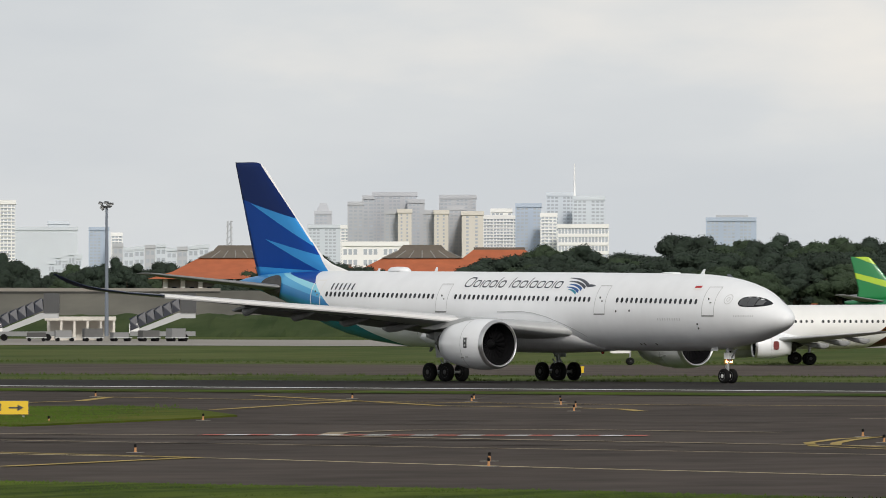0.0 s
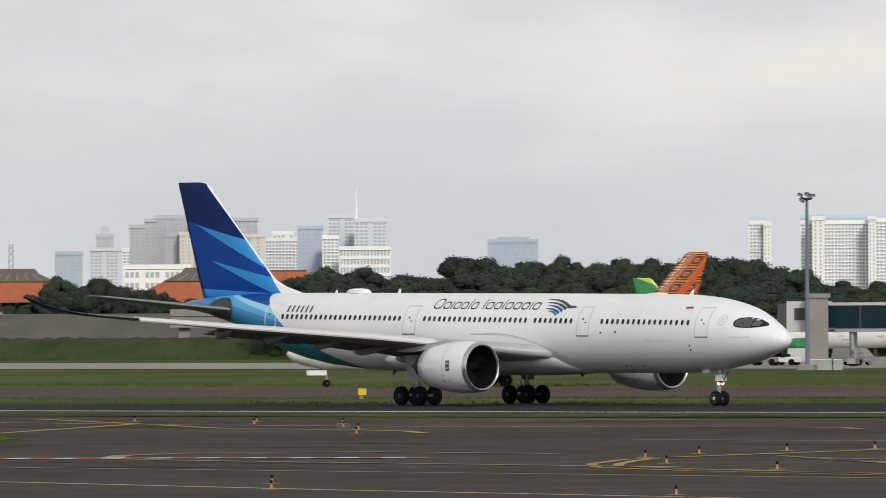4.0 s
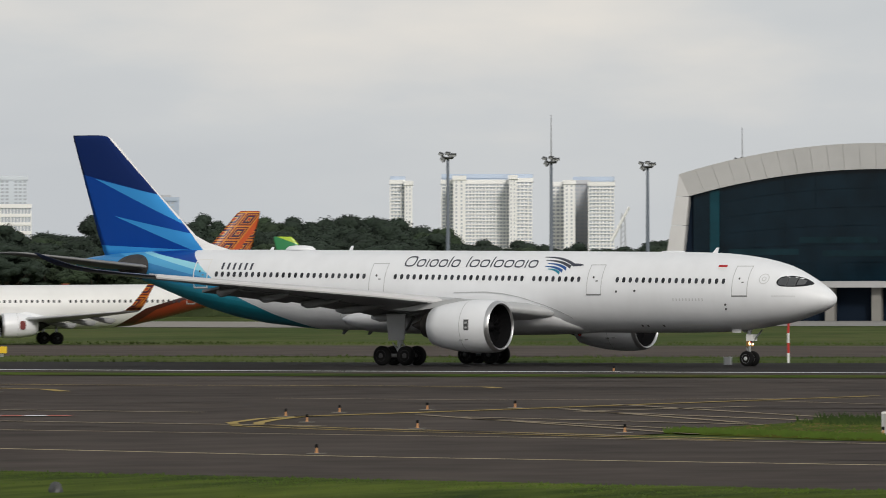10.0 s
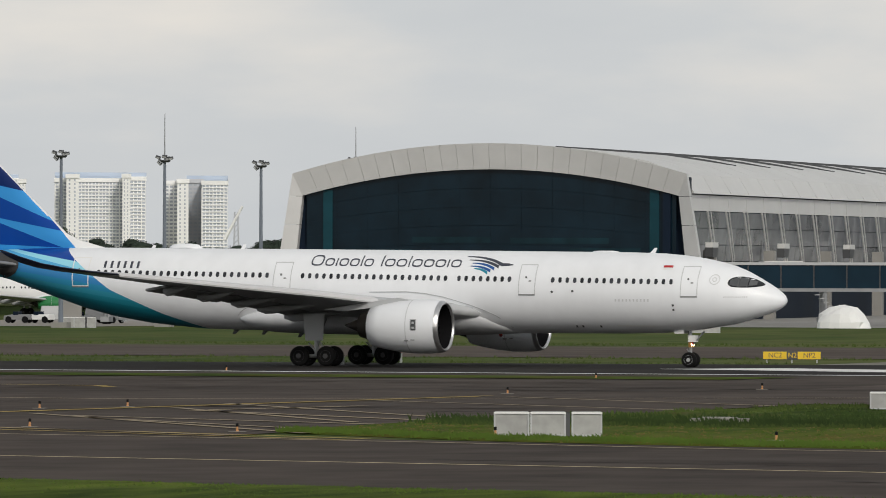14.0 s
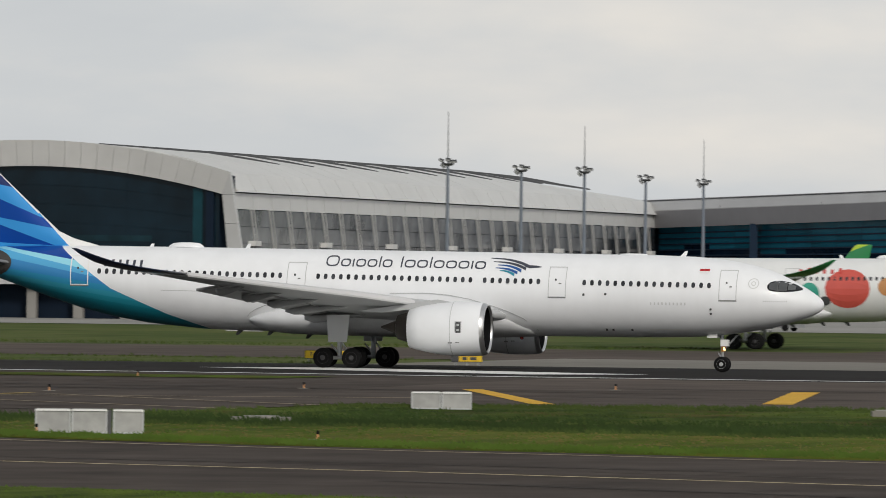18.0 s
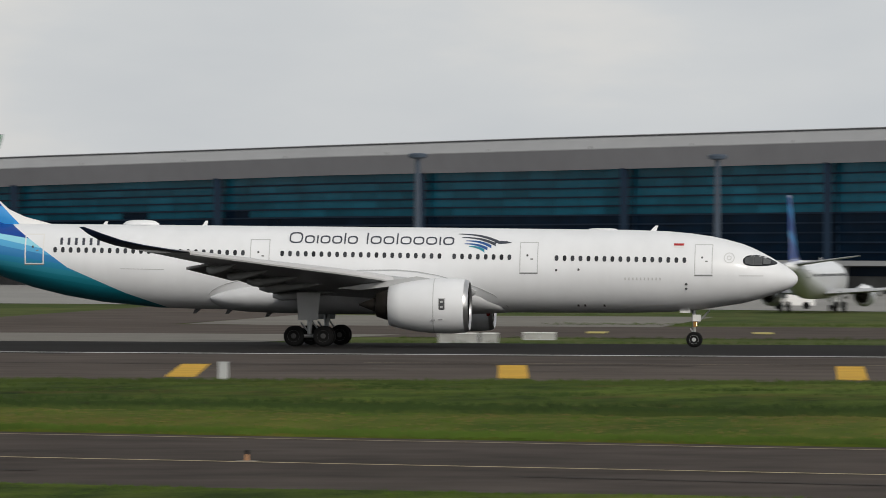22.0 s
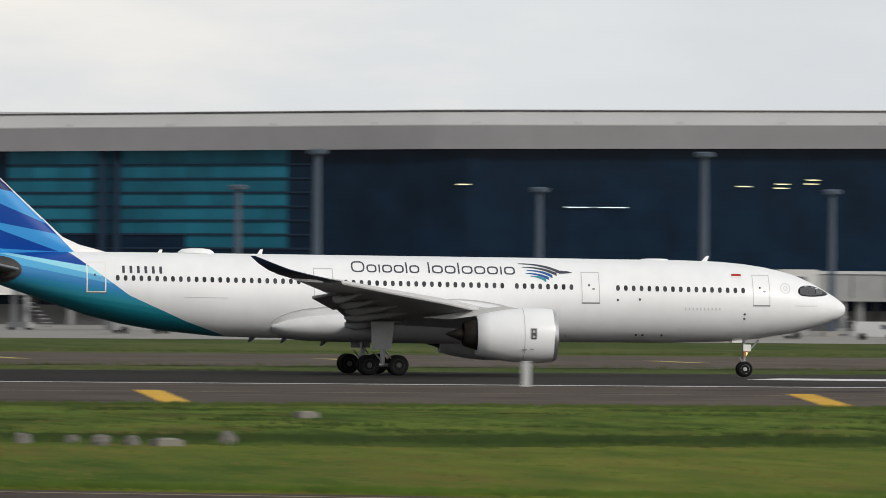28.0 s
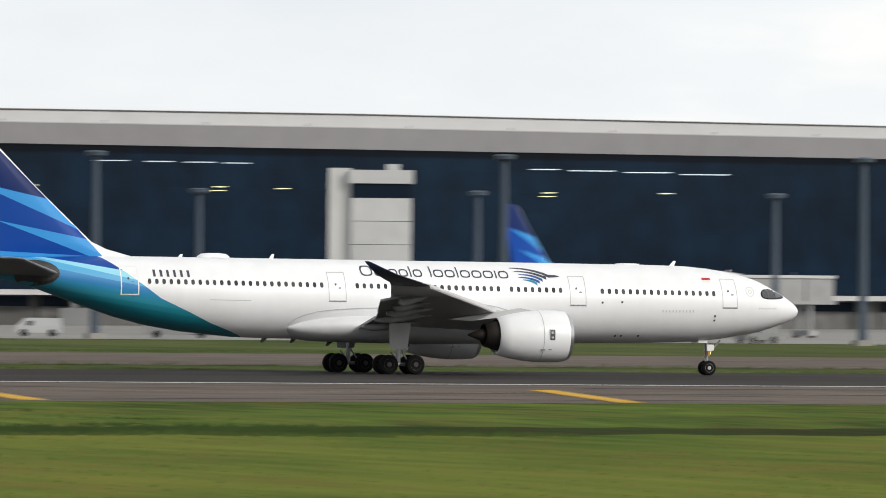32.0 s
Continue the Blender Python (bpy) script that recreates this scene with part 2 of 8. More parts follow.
M["old_roof"] = mat("weathered_brown_shingle", (0.13, 0.11, 0.09), 0.85, 0, 0.2, 0.6, 0.2)
# distance haze is put into these pale tower and window colours
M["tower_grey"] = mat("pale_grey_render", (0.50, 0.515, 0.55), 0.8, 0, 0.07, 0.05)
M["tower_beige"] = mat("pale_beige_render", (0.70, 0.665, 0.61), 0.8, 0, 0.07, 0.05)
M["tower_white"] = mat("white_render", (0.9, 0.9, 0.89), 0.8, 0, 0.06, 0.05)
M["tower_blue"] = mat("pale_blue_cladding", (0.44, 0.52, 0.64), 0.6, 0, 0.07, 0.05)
M["tower_haze"] = mat("haze_coloured_cladding", (0.64, 0.69, 0.75), 0.6, 0, 0.07, 0.05)
M["tower_window"] = mat("haze_paled_window_glass", (0.43, 0.47, 0.53), 0.4, 0, 0.2, 0.3)
M["lamp_warm"] = glow("landing_light", (1.0, 0.72, 0.36), 4)
M["ceil_lamp"] = glow("hall_ceiling_lamp", (1.0, 0.95, 0.55), 0.5)
M["strip_lamp"] = glow("cool_strip_lamp", (0.8, 0.9, 1.0), 0.3)
M["dim_strip"] = glow("dim_strip_lamp", (0.8, 0.9, 1.0), 0.090)
# concrete colour darkened to stand for shade below the gallery
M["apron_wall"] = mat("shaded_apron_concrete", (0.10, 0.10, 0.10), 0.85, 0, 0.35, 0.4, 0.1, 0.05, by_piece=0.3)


def grass_mat(name, dark, light, scale, brown=None):
    m = bpy.data.materials.new(name)
    nt, p = nodes_of(m)
    tc = nt.nodes.new("ShaderNodeTexCoord")
    cols = None
    for sc, st, pos in ((scale * 3, (0.45, 0.08, 1), (0.34, 0.66)), (scale * 0.5, (0.3, 0.12, 1), (0.4, 0.6))):
        mp = nt.nodes.new("ShaderNodeMapping")
        mp.inputs["Scale"].default_value = st
        n = nt.nodes.new("ShaderNodeTexNoise")
        n.inputs["Scale"].default_value = sc
        n.inputs["Detail"].default_value = 6
        nt.links.new(tc.outputs["Object"], mp.inputs["Vector"])
        nt.links.new(mp.outputs["Vector"], n.inputs["Vector"])
        r = nt.nodes.new("ShaderNodeValToRGB")
        r.color_ramp.elements[0].position, r.color_ramp.elements[1].position = pos
        r.color_ramp.elements[0].color = (*dark, 1)
        r.color_ramp.elements[1].color = (*light, 1)
        nt.links.new(n.outputs["Fac"], r.inputs["Fac"])
        if cols is None:
            cols = r.outputs["Color"]
        else:
            mix = nt.nodes.new("ShaderNodeMix")
            mix.data_type = "RGBA"
            mix.inputs["Factor"].default_value = 0.5
            nt.links.new(cols, mix.inputs["A"])
            nt.links.new(r.outputs["Color"], mix.inputs["B"])
            cols = mix.outputs["Result"]
    if brown:
        mp = nt.nodes.new("ShaderNodeMapping")
        mp.inputs["Scale"].default_value = (0.16, 0.05, 1)
        n = nt.nodes.new("ShaderNodeTexNoise")
        n.inputs["Scale"].default_value = 1.0
        n.inputs["Detail"].default_value = 8
        n.inputs["Roughness"].default_value = 0.7
        nt.links.new(tc.outputs["Object"], mp.inputs["Vector"])
        nt.links.new(mp.outputs["Vector"], n.inputs["Vector"])
        fade = nt.nodes.new("ShaderNodeMapRange")
        fade.inputs["From Min"].default_value, fade.inputs["From Max"].default_value = 0.5, 0.72
        fade.inputs["To Max"].default_value = 0.75
        nt.links.new(n.outputs["Fac"], fade.inputs["Value"])
        mix = nt.nodes.new("ShaderNodeMix")
        mix.data_type = "RGBA"
        nt.links.new(fade.outputs["Result"], mix.inputs["Factor"])
        nt.links.new(cols, mix.inputs["A"])
        mix.inputs["B"].default_value = (*brown, 1)
        cols = mix.outputs["Result"]
    nt.links.new(cols, p.inputs["Base Color"])
    p.inputs["Roughness"].default_value = 0.9
    p.inputs["Specular IOR Level"].default_value = 0.02
    return m


M["grass"] = grass_mat("airfield_grass", (0.014, 0.031, 0.004), (0.085, 0.122, 0.018), 0.35, (0.10, 0.062, 0.020))
M["field"] = grass_mat("dry_field_grass", (0.038, 0.068, 0.016), (0.105, 0.122, 0.042), 0.2, (0.10, 0.085, 0.04))
scale_along_x(M["grass"], -60, 70, 1.5)
M["bank"] = grass_mat("worn_earth_bank", (0.10, 0.098, 0.088), (0.16, 0.155, 0.135), 0.15)
M["bank_green"] = grass_mat("dark_grass_bank", (0.028, 0.048, 0.018), (0.07, 0.09, 0.04), 0.2)
M["grass_mown"] = grass_mat("mown_yellow_grass", (0.034, 0.066, 0.007), (0.108, 0.122, 0.020), 0.3, (0.12, 0.085, 0.024))
scale_along_x(M["grass_mown"], -60, 90, 1.45)
M["grass_near"] = grass_mat("rough_verge_grass", (0.022, 0.042, 0.006), (0.11, 0.145, 0.02), 0.5)
# the ditch's shade is put into this darker grass colour
M["grass_damp"] = grass_mat("shaded_ditch_grass", (0.015, 0.026, 0.005), (0.038, 0.055, 0.010), 0.4, (0.05, 0.032, 0.012))
M["blade"] = mat("grass_blades", (0.072, 0.12, 0.017), 0.8, 0, 0.4, 0.4, coarse=0.03, spec=0.2)
M["straw"] = mat("dry_grass_blades", (0.16, 0.13, 0.045), 0.8, 0, 0.4, 0.4, coarse=0.03, spec=0.2)
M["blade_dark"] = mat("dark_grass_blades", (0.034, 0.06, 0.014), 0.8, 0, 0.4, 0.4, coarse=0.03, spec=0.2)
M["blade_field"] = mat("field_grass_blades", (0.06, 0.088, 0.02), 0.8, 0, 0.4, 0.4, coarse=0.03, spec=0.2)


# ---- mesh helpers ----
def finish(name, bm, material, smooth=False):
    me = bpy.data.meshes.new(name)
    bmesh.ops.recalc_face_normals(bm, faces=bm.faces)
    if smooth:
        for f in bm.faces:
            f.smooth = True
    bm.to_mesh(me)
    bm.free()
    for m in material if isinstance(material, (list, tuple)) else (material,):
        me.materials.append(m)
    return me


def part(name, bm, material, parent=None, label="", smooth=False, at=None):
    """One bmesh as one mesh object, under a thing or a part."""
    ob = new(name, finish(name, bm, material, smooth))
    if parent:
        ob.parent = parent
    if at is not None:
        ob.matrix_basis = at
    if label:
        tagged(ob, label)
    return ob


def thing(name, label, category, group="", kind="", at=None):
    ob = new(name)
    tagged(ob, label, category, group, kind)
    if at is not None:
        ob.matrix_basis = at
    return ob


def box(bm, x0, y0, z0, x1, y1, z1, mi=0):
    vs = [bm.verts.new(c) for c in ((x0, y0, z0), (x1, y0, z0), (x1, y1, z0), (x0, y1, z0), (x0, y0, z1), (x1, y0, z1), (x1, y1, z1), (x0, y1, z1))]
    for q in ((0, 3, 2, 1), (4, 5, 6, 7), (0, 1, 5, 4), (1, 2, 6, 5), (2, 3, 7, 6), (3, 0, 4, 7)):
        bm.faces.new([vs[k] for k in q]).material_index = mi
    return bm


def boxed(*a):
    return box(bmesh.new(), *a)


def rings(bm, loops, cap=True, mi=0):
    """Skin a run of closed loops of points."""
    rows = [[bm.verts.new(c) for c in lp] for lp in loops]
    n = len(rows[0])
    for a, b in zip(rows, rows[1:]):
        for k in range(n):
            bm.faces.new((a[k], a[(k + 1) % n], b[(k + 1) % n], b[k])).material_index = mi
    if cap:
        bm.faces.new(rows[0][::-1]).material_index = mi
        bm.faces.new(rows[-1]).material_index = mi
    return bm


def rod(bm, p, q, r, r2=None, n=10, mi=0):
    p, q = Vector(p), Vector(q)
    r2 = r if r2 is None else r2
    turn = (q - p).to_track_quat("Z", "Y").to_matrix()
    loops = []
    for c, rad in ((p, r), (q, r2)):
        loops.append([c + turn @ Vector((rad * math.cos(6.2832 * k / n), rad * math.sin(6.2832 * k / n), 0)) for k in range(n)])
    return rings(bm, loops, True, mi)


def lathe_x(bm, profile, cy, cz, n=36, cap=False, mi=0):
    """A body of revolution round an axis along x: (x, radius) pairs."""
    return rings(bm, [[(x, cy + r * math.sin(6.2832 * k / n), cz + r * math.cos(6.2832 * k / n)) for k in range(n)] for x, r in profile], cap, mi)


def flat(bm, pts, z, mi=0):
    bm.faces.new([bm.verts.new((x, y, z)) for x, y in pts]).material_index = mi
    return bm


def ribbon(bm, pts, width, z, mi=0):
    """A flat band along a line of plan points."""
    rows = []
    for i, p in enumerate(pts):
        a, b = Vector(pts[max(i - 1, 0)]), Vector(pts[min(i + 1, len(pts) - 1)])
        d = (b - a).normalized()
        nrm = Vector((-d.y, d.x)) * width / 2
        rows.append((bm.verts.new((p[0] + nrm.x, p[1] + nrm.y, z)), bm.verts.new((p[0] - nrm.x, p[1] - nrm.y, z))))
    for a, b in zip(rows, rows[1:]):
        bm.faces.new((a[0], a[1], b[1], b[0])).material_index = mi
    return bm


def polar(az, dist, z=0.0):
    a = radians(az)
    return Vector((dist * math.sin(a), dist * math.cos(a), z))


def at_el(dist, el):
    """The height that is seen at an elevation from the eye, at a distance."""
    return EYE_Z + dist * math.tan(radians(el))


# ---- ground ----
NEAR_LINE = [(-700, 722), (-420, 682), (-260, 655), (-190, 637), (-125, 627), (-60, 621), (0, 618), (110, 611), (250, 604), (420, 597), (700, 590)]
FAR_EDGE = [(-700, 735), (-420, 712), (-200, 695), (-50, 693), (110, 690), (250, 688), (420, 686), (700, 680)]
SHOULDER = [(-112, 497), (-90, 497), (-50, 502), (0, 509), (60, 519), (160, 517), (250, 520), (420, 520), (700, 520)]
TAXI_FAR = [(-420, 560), (-104, 395), (-79, 378), (-48, 362), (-6, 337), (30, 315), (50, 305), (300, 150)]
TAXI_NEAR = [(-420, 510), (-131, 333), (-108, 324), (-78, 305), (-30, 279), (-14, 273), (60, 230), (250, 110)]
TAXI_LINE = [(-420, 552), (-140, 381), (-122, 366), (-101, 351), (-65, 333), (-34, 314), (-5, 297), (60, 262), (300, 120)]


def line_y(line, x):
    for (x0, y0), (x1, y1) in zip(line, line[1:]):
        if x0 <= x <= x1:
            return y0 + (y1 - y0) * (x - x0) / (x1 - x0)
    return line[-1][1]


def setting(name, bm, material, label, category):
    return tagged(part(name, bm, material), label, category, kind="structure")


def between(bm, low, high, z):
    pts = list(low) + list(high)[::-1]
    return flat(bm, pts, z)


bm = bmesh.new()
flat(bm, [(-4600, -300), (4600, -300), (4600, 4600), (-4600, 4600)], -0.02)
setting("ground", bm, M["field"], "flat green airfield grass with worn patches", "ground")

setting("runway", between(bmesh.new(), [(x, y - 3) for x, y in NEAR_LINE], FAR_EDGE, 0.03), M["rubber"], "dark rubber-stained asphalt runway", "runway")
setting("runway_shoulder", between(bmesh.new(), SHOULDER, [(-112, 623)] + [(x, y - 3) for x, y in NEAR_LINE if x > -112], 0.025), M["shoulder"], "brown-grey asphalt runway shoulder", "runway")
setting("entry_apron", between(bmesh.new(), [(-420, 540), (-104, 395), (-100, 497), (-112, 623)], [(x, y - 3) for x, y in NEAR_LINE if -421 < x < -112], 0.02), M["taxi"], "dark brown asphalt of the runway entry", "taxiway")
setting("taxiway", between(bmesh.new(), TAXI_NEAR, TAXI_FAR, 0.015), M["taxi"], "dark asphalt taxiway with a yellow centre line", "taxiway")
setting("parallel_taxiway", between(bmesh.new(), [(-900, 752), (-300, 748), (-50, 737), (100, 728), (900, 720)], [(-900, 870), (-300, 845), (-50, 842), (100, 835), (900, 830)], 0.015), M["shoulder"], "grey asphalt taxiway behind the runway", "taxiway")
setting("apron", flat(bmesh.new(), [(-330, 1125), (-150, 1112), (-100, 1090), (-20, 1010), (150, 1005), (900, 1000), (1500, 2000), (-500, 2000)], 0.02), M["concrete"], "pale concrete aircraft stand", "apron")
setting("service_road", flat(bmesh.new(), [(-1400, 1330), (-300, 1085), (-290, 1180), (-1400, 1560)], 0.028), M["road"], "pale concrete service road", "road")

for pts in ([(-140, 691), (-80, 689), (-76, 757), (-136, 757)], [(-103.5, 848), (-93, 838), (-62, 835), (-66, 957), (-106, 957)]):
    setting("taxiway_link", flat(bmesh.new(), pts, 0.024), M["link"], "pale concrete link between runway and apron", "taxiway")

setting("taxiway_link", flat(bmesh.new(), [(-126, 839), (-104, 837), (-108, 1105), (-136, 1113)], 0.022), M["shoulder"], "brown-grey asphalt link to the apron", "taxiway")

# painted lines
bm = bmesh.new()
ribbon(bm, NEAR_LINE, 2.6, 0.045)
setting("runway_edge_line", bm, M["white_line"], "white painted runway edge line", "marking")
bm = bmesh.new()
ribbon(bm, TAXI_LINE, 0.6, 0.03)
setting("taxiway_centre_line", bm, M["taxi_line"], "thin yellow taxiway centre line", "marking")
bm = bmesh.new()
ribbon(bm, [(x, y - 4) for x, y in TAXI_FAR], 0.8, 0.03)
setting("taxiway_edge_line", bm, M["old_line"], "faded taxiway edge line", "marking")


def marking(pts, width, m, label, z=0.05):
    return setting("painted_marking", ribbon(bmesh.new(), pts, width, z), M[m], label, "marking")


for x, near in ((-87.4, -80.7), (-68.6, -62.8), (-50.7, -45.6), (-31.6, -28.2), (-13.2, -11.0), (24.3, 22.7), (63.0, 58.5), (101.2, 93.6), (138.6, 129.6), (176.9, 164.8), (215.0, 199.5), (253.0, 234.0)):
    y1 = 512 if x < 0 else 520
    y0 = 565 + min(max(x + 87, 0), 110) * 0.1
    setting("chevron_stripe", flat(bmesh.new(), [(near - 0.8, y1), (near + 0.8, y1), (x + 0.8, y0), (x - 0.8, y0)], 0.05), M["yellow_line"], "yellow painted chevron stripe on the shoulder", "marking")
for x in (-63, -50, -37, -24, -10.6, 3, 17, 31, 45, 60, 74, 100.9, 127.2, 151.5, 178.2, 205):
    setting("taxiway_dash", flat(bmesh.new(), [(x - 0.2, 772), (x + 1.4, 772), (x + 0.2, 789), (x - 1.4, 789)], 0.05), M["dash_yellow"], "worn yellow dash beside the far taxiway", "marking")
marking([(x, y - 44) for x, y in NEAR_LINE if -115 < x < 430], 0.5, "old_line", "thin worn line along the shoulder")
setting("chevron_stripe", flat(bmesh.new(), [(-91.6, 501), (-90.3, 501), (-105, 559), (-106, 558)], 0.05), M["yellow_line"], "yellow painted chevron stripe on the shoulder", "marking")

a0, a1 = Vector((-163.2, 439.8)), Vector((-142.6, 443.9))
marking([(-176, 441.5), (-163.4, 439.8)], 1.0, "old_line", "thin faded line before the dashed boundary")
for k in range(19):
    a, b = a0.lerp(a1, k / 19), a0.lerp(a1, (k + 0.98) / 19)
    marking([tuple(a), tuple(b)], 2.4, "white_line" if k % 2 else "red_line", "red and white dashed boundary line", 0.06)
for pts in ([(-127.7, 486), (-103.4, 439)], [(-122, 439), (-104.7, 412)], [(-127.5, 450), (-101.9, 401)], [(-123, 499), (-99.6, 470)], [(-120.1, 516), (-97.4, 484.5)], [(-119, 412), (-103.3, 395)], [(-126, 470), (-107, 430)]):
    marking(pts, 0.55, "old_line", "thin faded orange line on the asphalt")
marking([(-123, 418), (-145, 431), (-151, 435), (-156, 439), (-158, 443), (-160, 450), (-159, 458), (-152, 462), (-140, 456)], 1.0, "old_line", "worn yellow curved lead line")
for off in (0, 3.2):
    marking([(-96.4, 386 + off), (-109.4, 399 + off), (-119.4, 408 + off), (-126.4, 417 + off), (-129.4 + off * 0.4, 426), (-131.4 + off * 0.5, 437 - off), (-131.4, 447 - off), (-129.4, 460 - off), (-122, 520 - off)], 0.5, "old_yellow", "yellow double line round a painted island")
marking([(-105, 436), (-114, 449), (-123, 462), (-119, 480)], 0.8, "old_line", "worn yellow island line")
marking([(-100, 420), (-116, 436), (-124, 444)], 0.8, "old_line", "worn yellow island line")
marking([(-151, 549), (-153, 554), (-160, 558), (-180, 560), (-200, 570), (-226, 590)], 0.8, "old_yellow", "yellow curved edge line")
marking([(-171, 531), (-175, 540), (-180, 545), (-190, 552), (-203, 574), (-219, 600)], 0.8, "old_yellow", "yellow curved edge line")
marking([(-196, 530), (-203, 574)], 0.8, "old_yellow", "yellow curved edge line")
marking([(-219, 557), (-219, 569), (-225, 590)], 0.8, "old_yellow", "yellow curved edge line")
marking([(-155, 392), (-142, 382), (-142, 361), (-150, 350)], 0.8, "old_yellow", "yellow lead-off line")
marking([(-151, 505), (-138, 500), (-122, 509), (-100, 520)], 0.8, "old_line", "worn yellow lead line")
marking([(-140, 664), (-114, 644)], 11.0, "white_line", "broad white runway touchdown bar")
marking([(113, 657), (156, 640)], 11.0, "white_line", "broad white runway touchdown bar")
marking([(26, 628), (8, 640)], 5.0, "white_line", "broad white runway touchdown bar")

# tar seams and worn streaks on the taxiways
rs = random.Random(8)
for k in range(30):
    x, y = rs.uniform(-235, -95), rs.uniform(400, 625)
    if -182 > x > -226 and 455 < y < 545:
        continue
    ln, sl = rs.uniform(12, 60), rs.uniform(-0.25, 0.12)
    dark = k % 3 != 0
    setting("tar_seam" if dark else "worn_streak", ribbon(bmesh.new(), [(x, y), (x + ln * 0.5, y + ln * 0.5 * sl + rs.uniform(-1.5, 1.5)), (x + ln, y + ln * sl)], rs.uniform(0.8, 2.4), 0.034 + 0.0002 * k), M["tar" if dark else "wear"], "dark tar seam in the asphalt" if dark else "pale worn streak on the asphalt", "seam")
for k in range(26):
    x = rs.uniform(-100, 130)
    d = rs.uniform(-24, 18)
    ln = rs.uniform(10, 40)
    pts = [(x + q * ln, line_y(TAXI_LINE, x + q * ln) + d * (1 + 0.25 * q)) for q in (0, 0.5, 1)]
    dark = k % 3 != 0
    setting("tar_seam" if dark else "worn_streak", ribbon(bmesh.new(), pts, rs.uniform(0.4, 1.2), 0.026 + 0.0001 * k), M["tar" if dark else "wear"], "dark tar seam in the asphalt" if dark else "pale worn streak on the asphalt", "seam")
for k in range(22):
    x = rs.uniform(-112, 260)
    u = rs.uniform(0.1, 0.9)
    ln = rs.uniform(8, 45)
    pts = [(x + q * ln, line_y(SHOULDER, x + q * ln) * (1 - u) + (line_y(NEAR_LINE, x + q * ln) - 6) * u) for q in (0, 0.5, 1)]
    dark = k % 2 != 0
    setting("tar_seam" if dark else "worn_streak", ribbon(bmesh.new(), pts, rs.uniform(0.8, 3.0), 0.034 + 0.0001 * k), M["tar" if dark else "wear"], "dark tar seam in the asphalt" if dark else "pale worn streak on the asphalt", "seam")

# grass islands; the long one rises to a rim over a shallow ditch
ISLE_LOW = [(-104, 404), (-92, 389), (-79, 379), (-48, 363), (-6, 338), (30, 316), (120, 262), (300, 152)]
ISLE_HIGH = [(-104, 437), (-101, 457), (-98, 486), (-85, 494), (-50, 498), (0, 505), (60, 515), (160, 513), (250, 516), (300, 515)]
ISLE_RIM = [(-104, 430), (-70, 409), (-25, 391), (19, 387), (55, 384), (100, 390), (150, 399), (300, 410)]


def isle_rows(x):
    lo, hi = line_y(ISLE_LOW, x), line_y(ISLE_HIGH, x)
    rim = min(max(line_y(ISLE_RIM, x) + 1.8 * math.sin(x * 0.21) + 1.2 * math.sin(x * 0.53 + 1), lo + 3), hi - 8)
    w = min(max((x + 100) / 60, 0.1), 1)
    k = (hi - rim) / 120
    top = 0.06 + 0.2 * w
    return [(lo, 0.0), (lo + 0.5, 0.09), (lo + (rim - lo) * 0.5, 0.08 + 0.18 * w), (rim, top), (rim + 2, top - 0.07), (rim + 7 * k, 0.06), (rim + 34 * k, 0.06), (rim + 44 * k, 0.05 + 0.12 * w), (rim + 75 * k, 0.06 + 0.12 * w), (hi - 1, 0.08), (hi, 0.0)]


def ground_h(x, y):
    """The height of the long grass island, or of the flat ground."""
    if not -104 <= x <= 300:
        return 0.0
    r = isle_rows(x)
    for (y0, z0), (y1, z1) in zip(r, r[1:]):
        if y0 <= y <= y1:
            return z0 + (z1 - z0) * (y - y0) / max(y1 - y0, 0.01)
    return 0.0


xs = [-104 + 2.0 * k for k in range(203)]
for i0, i1, m, label in ((0, 4, "grass_mown", "mown yellow-green grass strip beside the taxiway"), (4, 6, "grass_damp", "dark grass in a shallow ditch, shade in its colour"), (6, 10, "grass", "green grass strip beside the runway shoulder")):
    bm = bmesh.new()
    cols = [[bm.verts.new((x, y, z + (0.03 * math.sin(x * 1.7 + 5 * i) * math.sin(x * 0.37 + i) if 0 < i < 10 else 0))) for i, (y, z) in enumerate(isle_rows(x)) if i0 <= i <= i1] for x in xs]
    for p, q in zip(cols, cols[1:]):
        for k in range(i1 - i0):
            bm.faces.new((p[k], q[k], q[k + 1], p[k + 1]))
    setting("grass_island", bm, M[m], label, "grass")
pts = [(-215, 478), (-182, 465), (-183, 489), (-185, 504), (-196, 527), (-205, 540), (-225, 535)]
bm = bmesh.new()
lo = [bm.verts.new((x, y, 0.0)) for x, y in pts]
hi = [bm.verts.new((x, y, 0.12)) for x, y in pts]
for k in range(len(pts)):
    bm.faces.new((lo[k], lo[(k + 1) % len(pts)], hi[(k + 1) % len(pts)], hi[k]))
bm.faces.new(hi)
setting("grass_island", bm, M["grass_mown"], "small grass island between taxiways", "grass")
bm = bmesh.new()
cols = []
for k in range(120):
    x = -300 + 4.0 * k
    y = line_y(TAXI_NEAR, x)
    cols.append([bm.verts.new((x - u * 0.5, y - u * 0.9, h + 0.02 * math.sin(x * 0.9 + u))) for u, h in ((0, 0.0), (0.8, 0.08), (8, 0.1), (30, 0.06), (90, 0.03))])
for p, q in zip(cols, cols[1:]):
    for k in range(4):
        bm.faces.new((p[k], q[k], q[k + 1], p[k + 1]))
setting("grass_verge", bm, M["grass_near"], "rough green grass verge before the taxiway", "grass")
bm = bmesh.new()
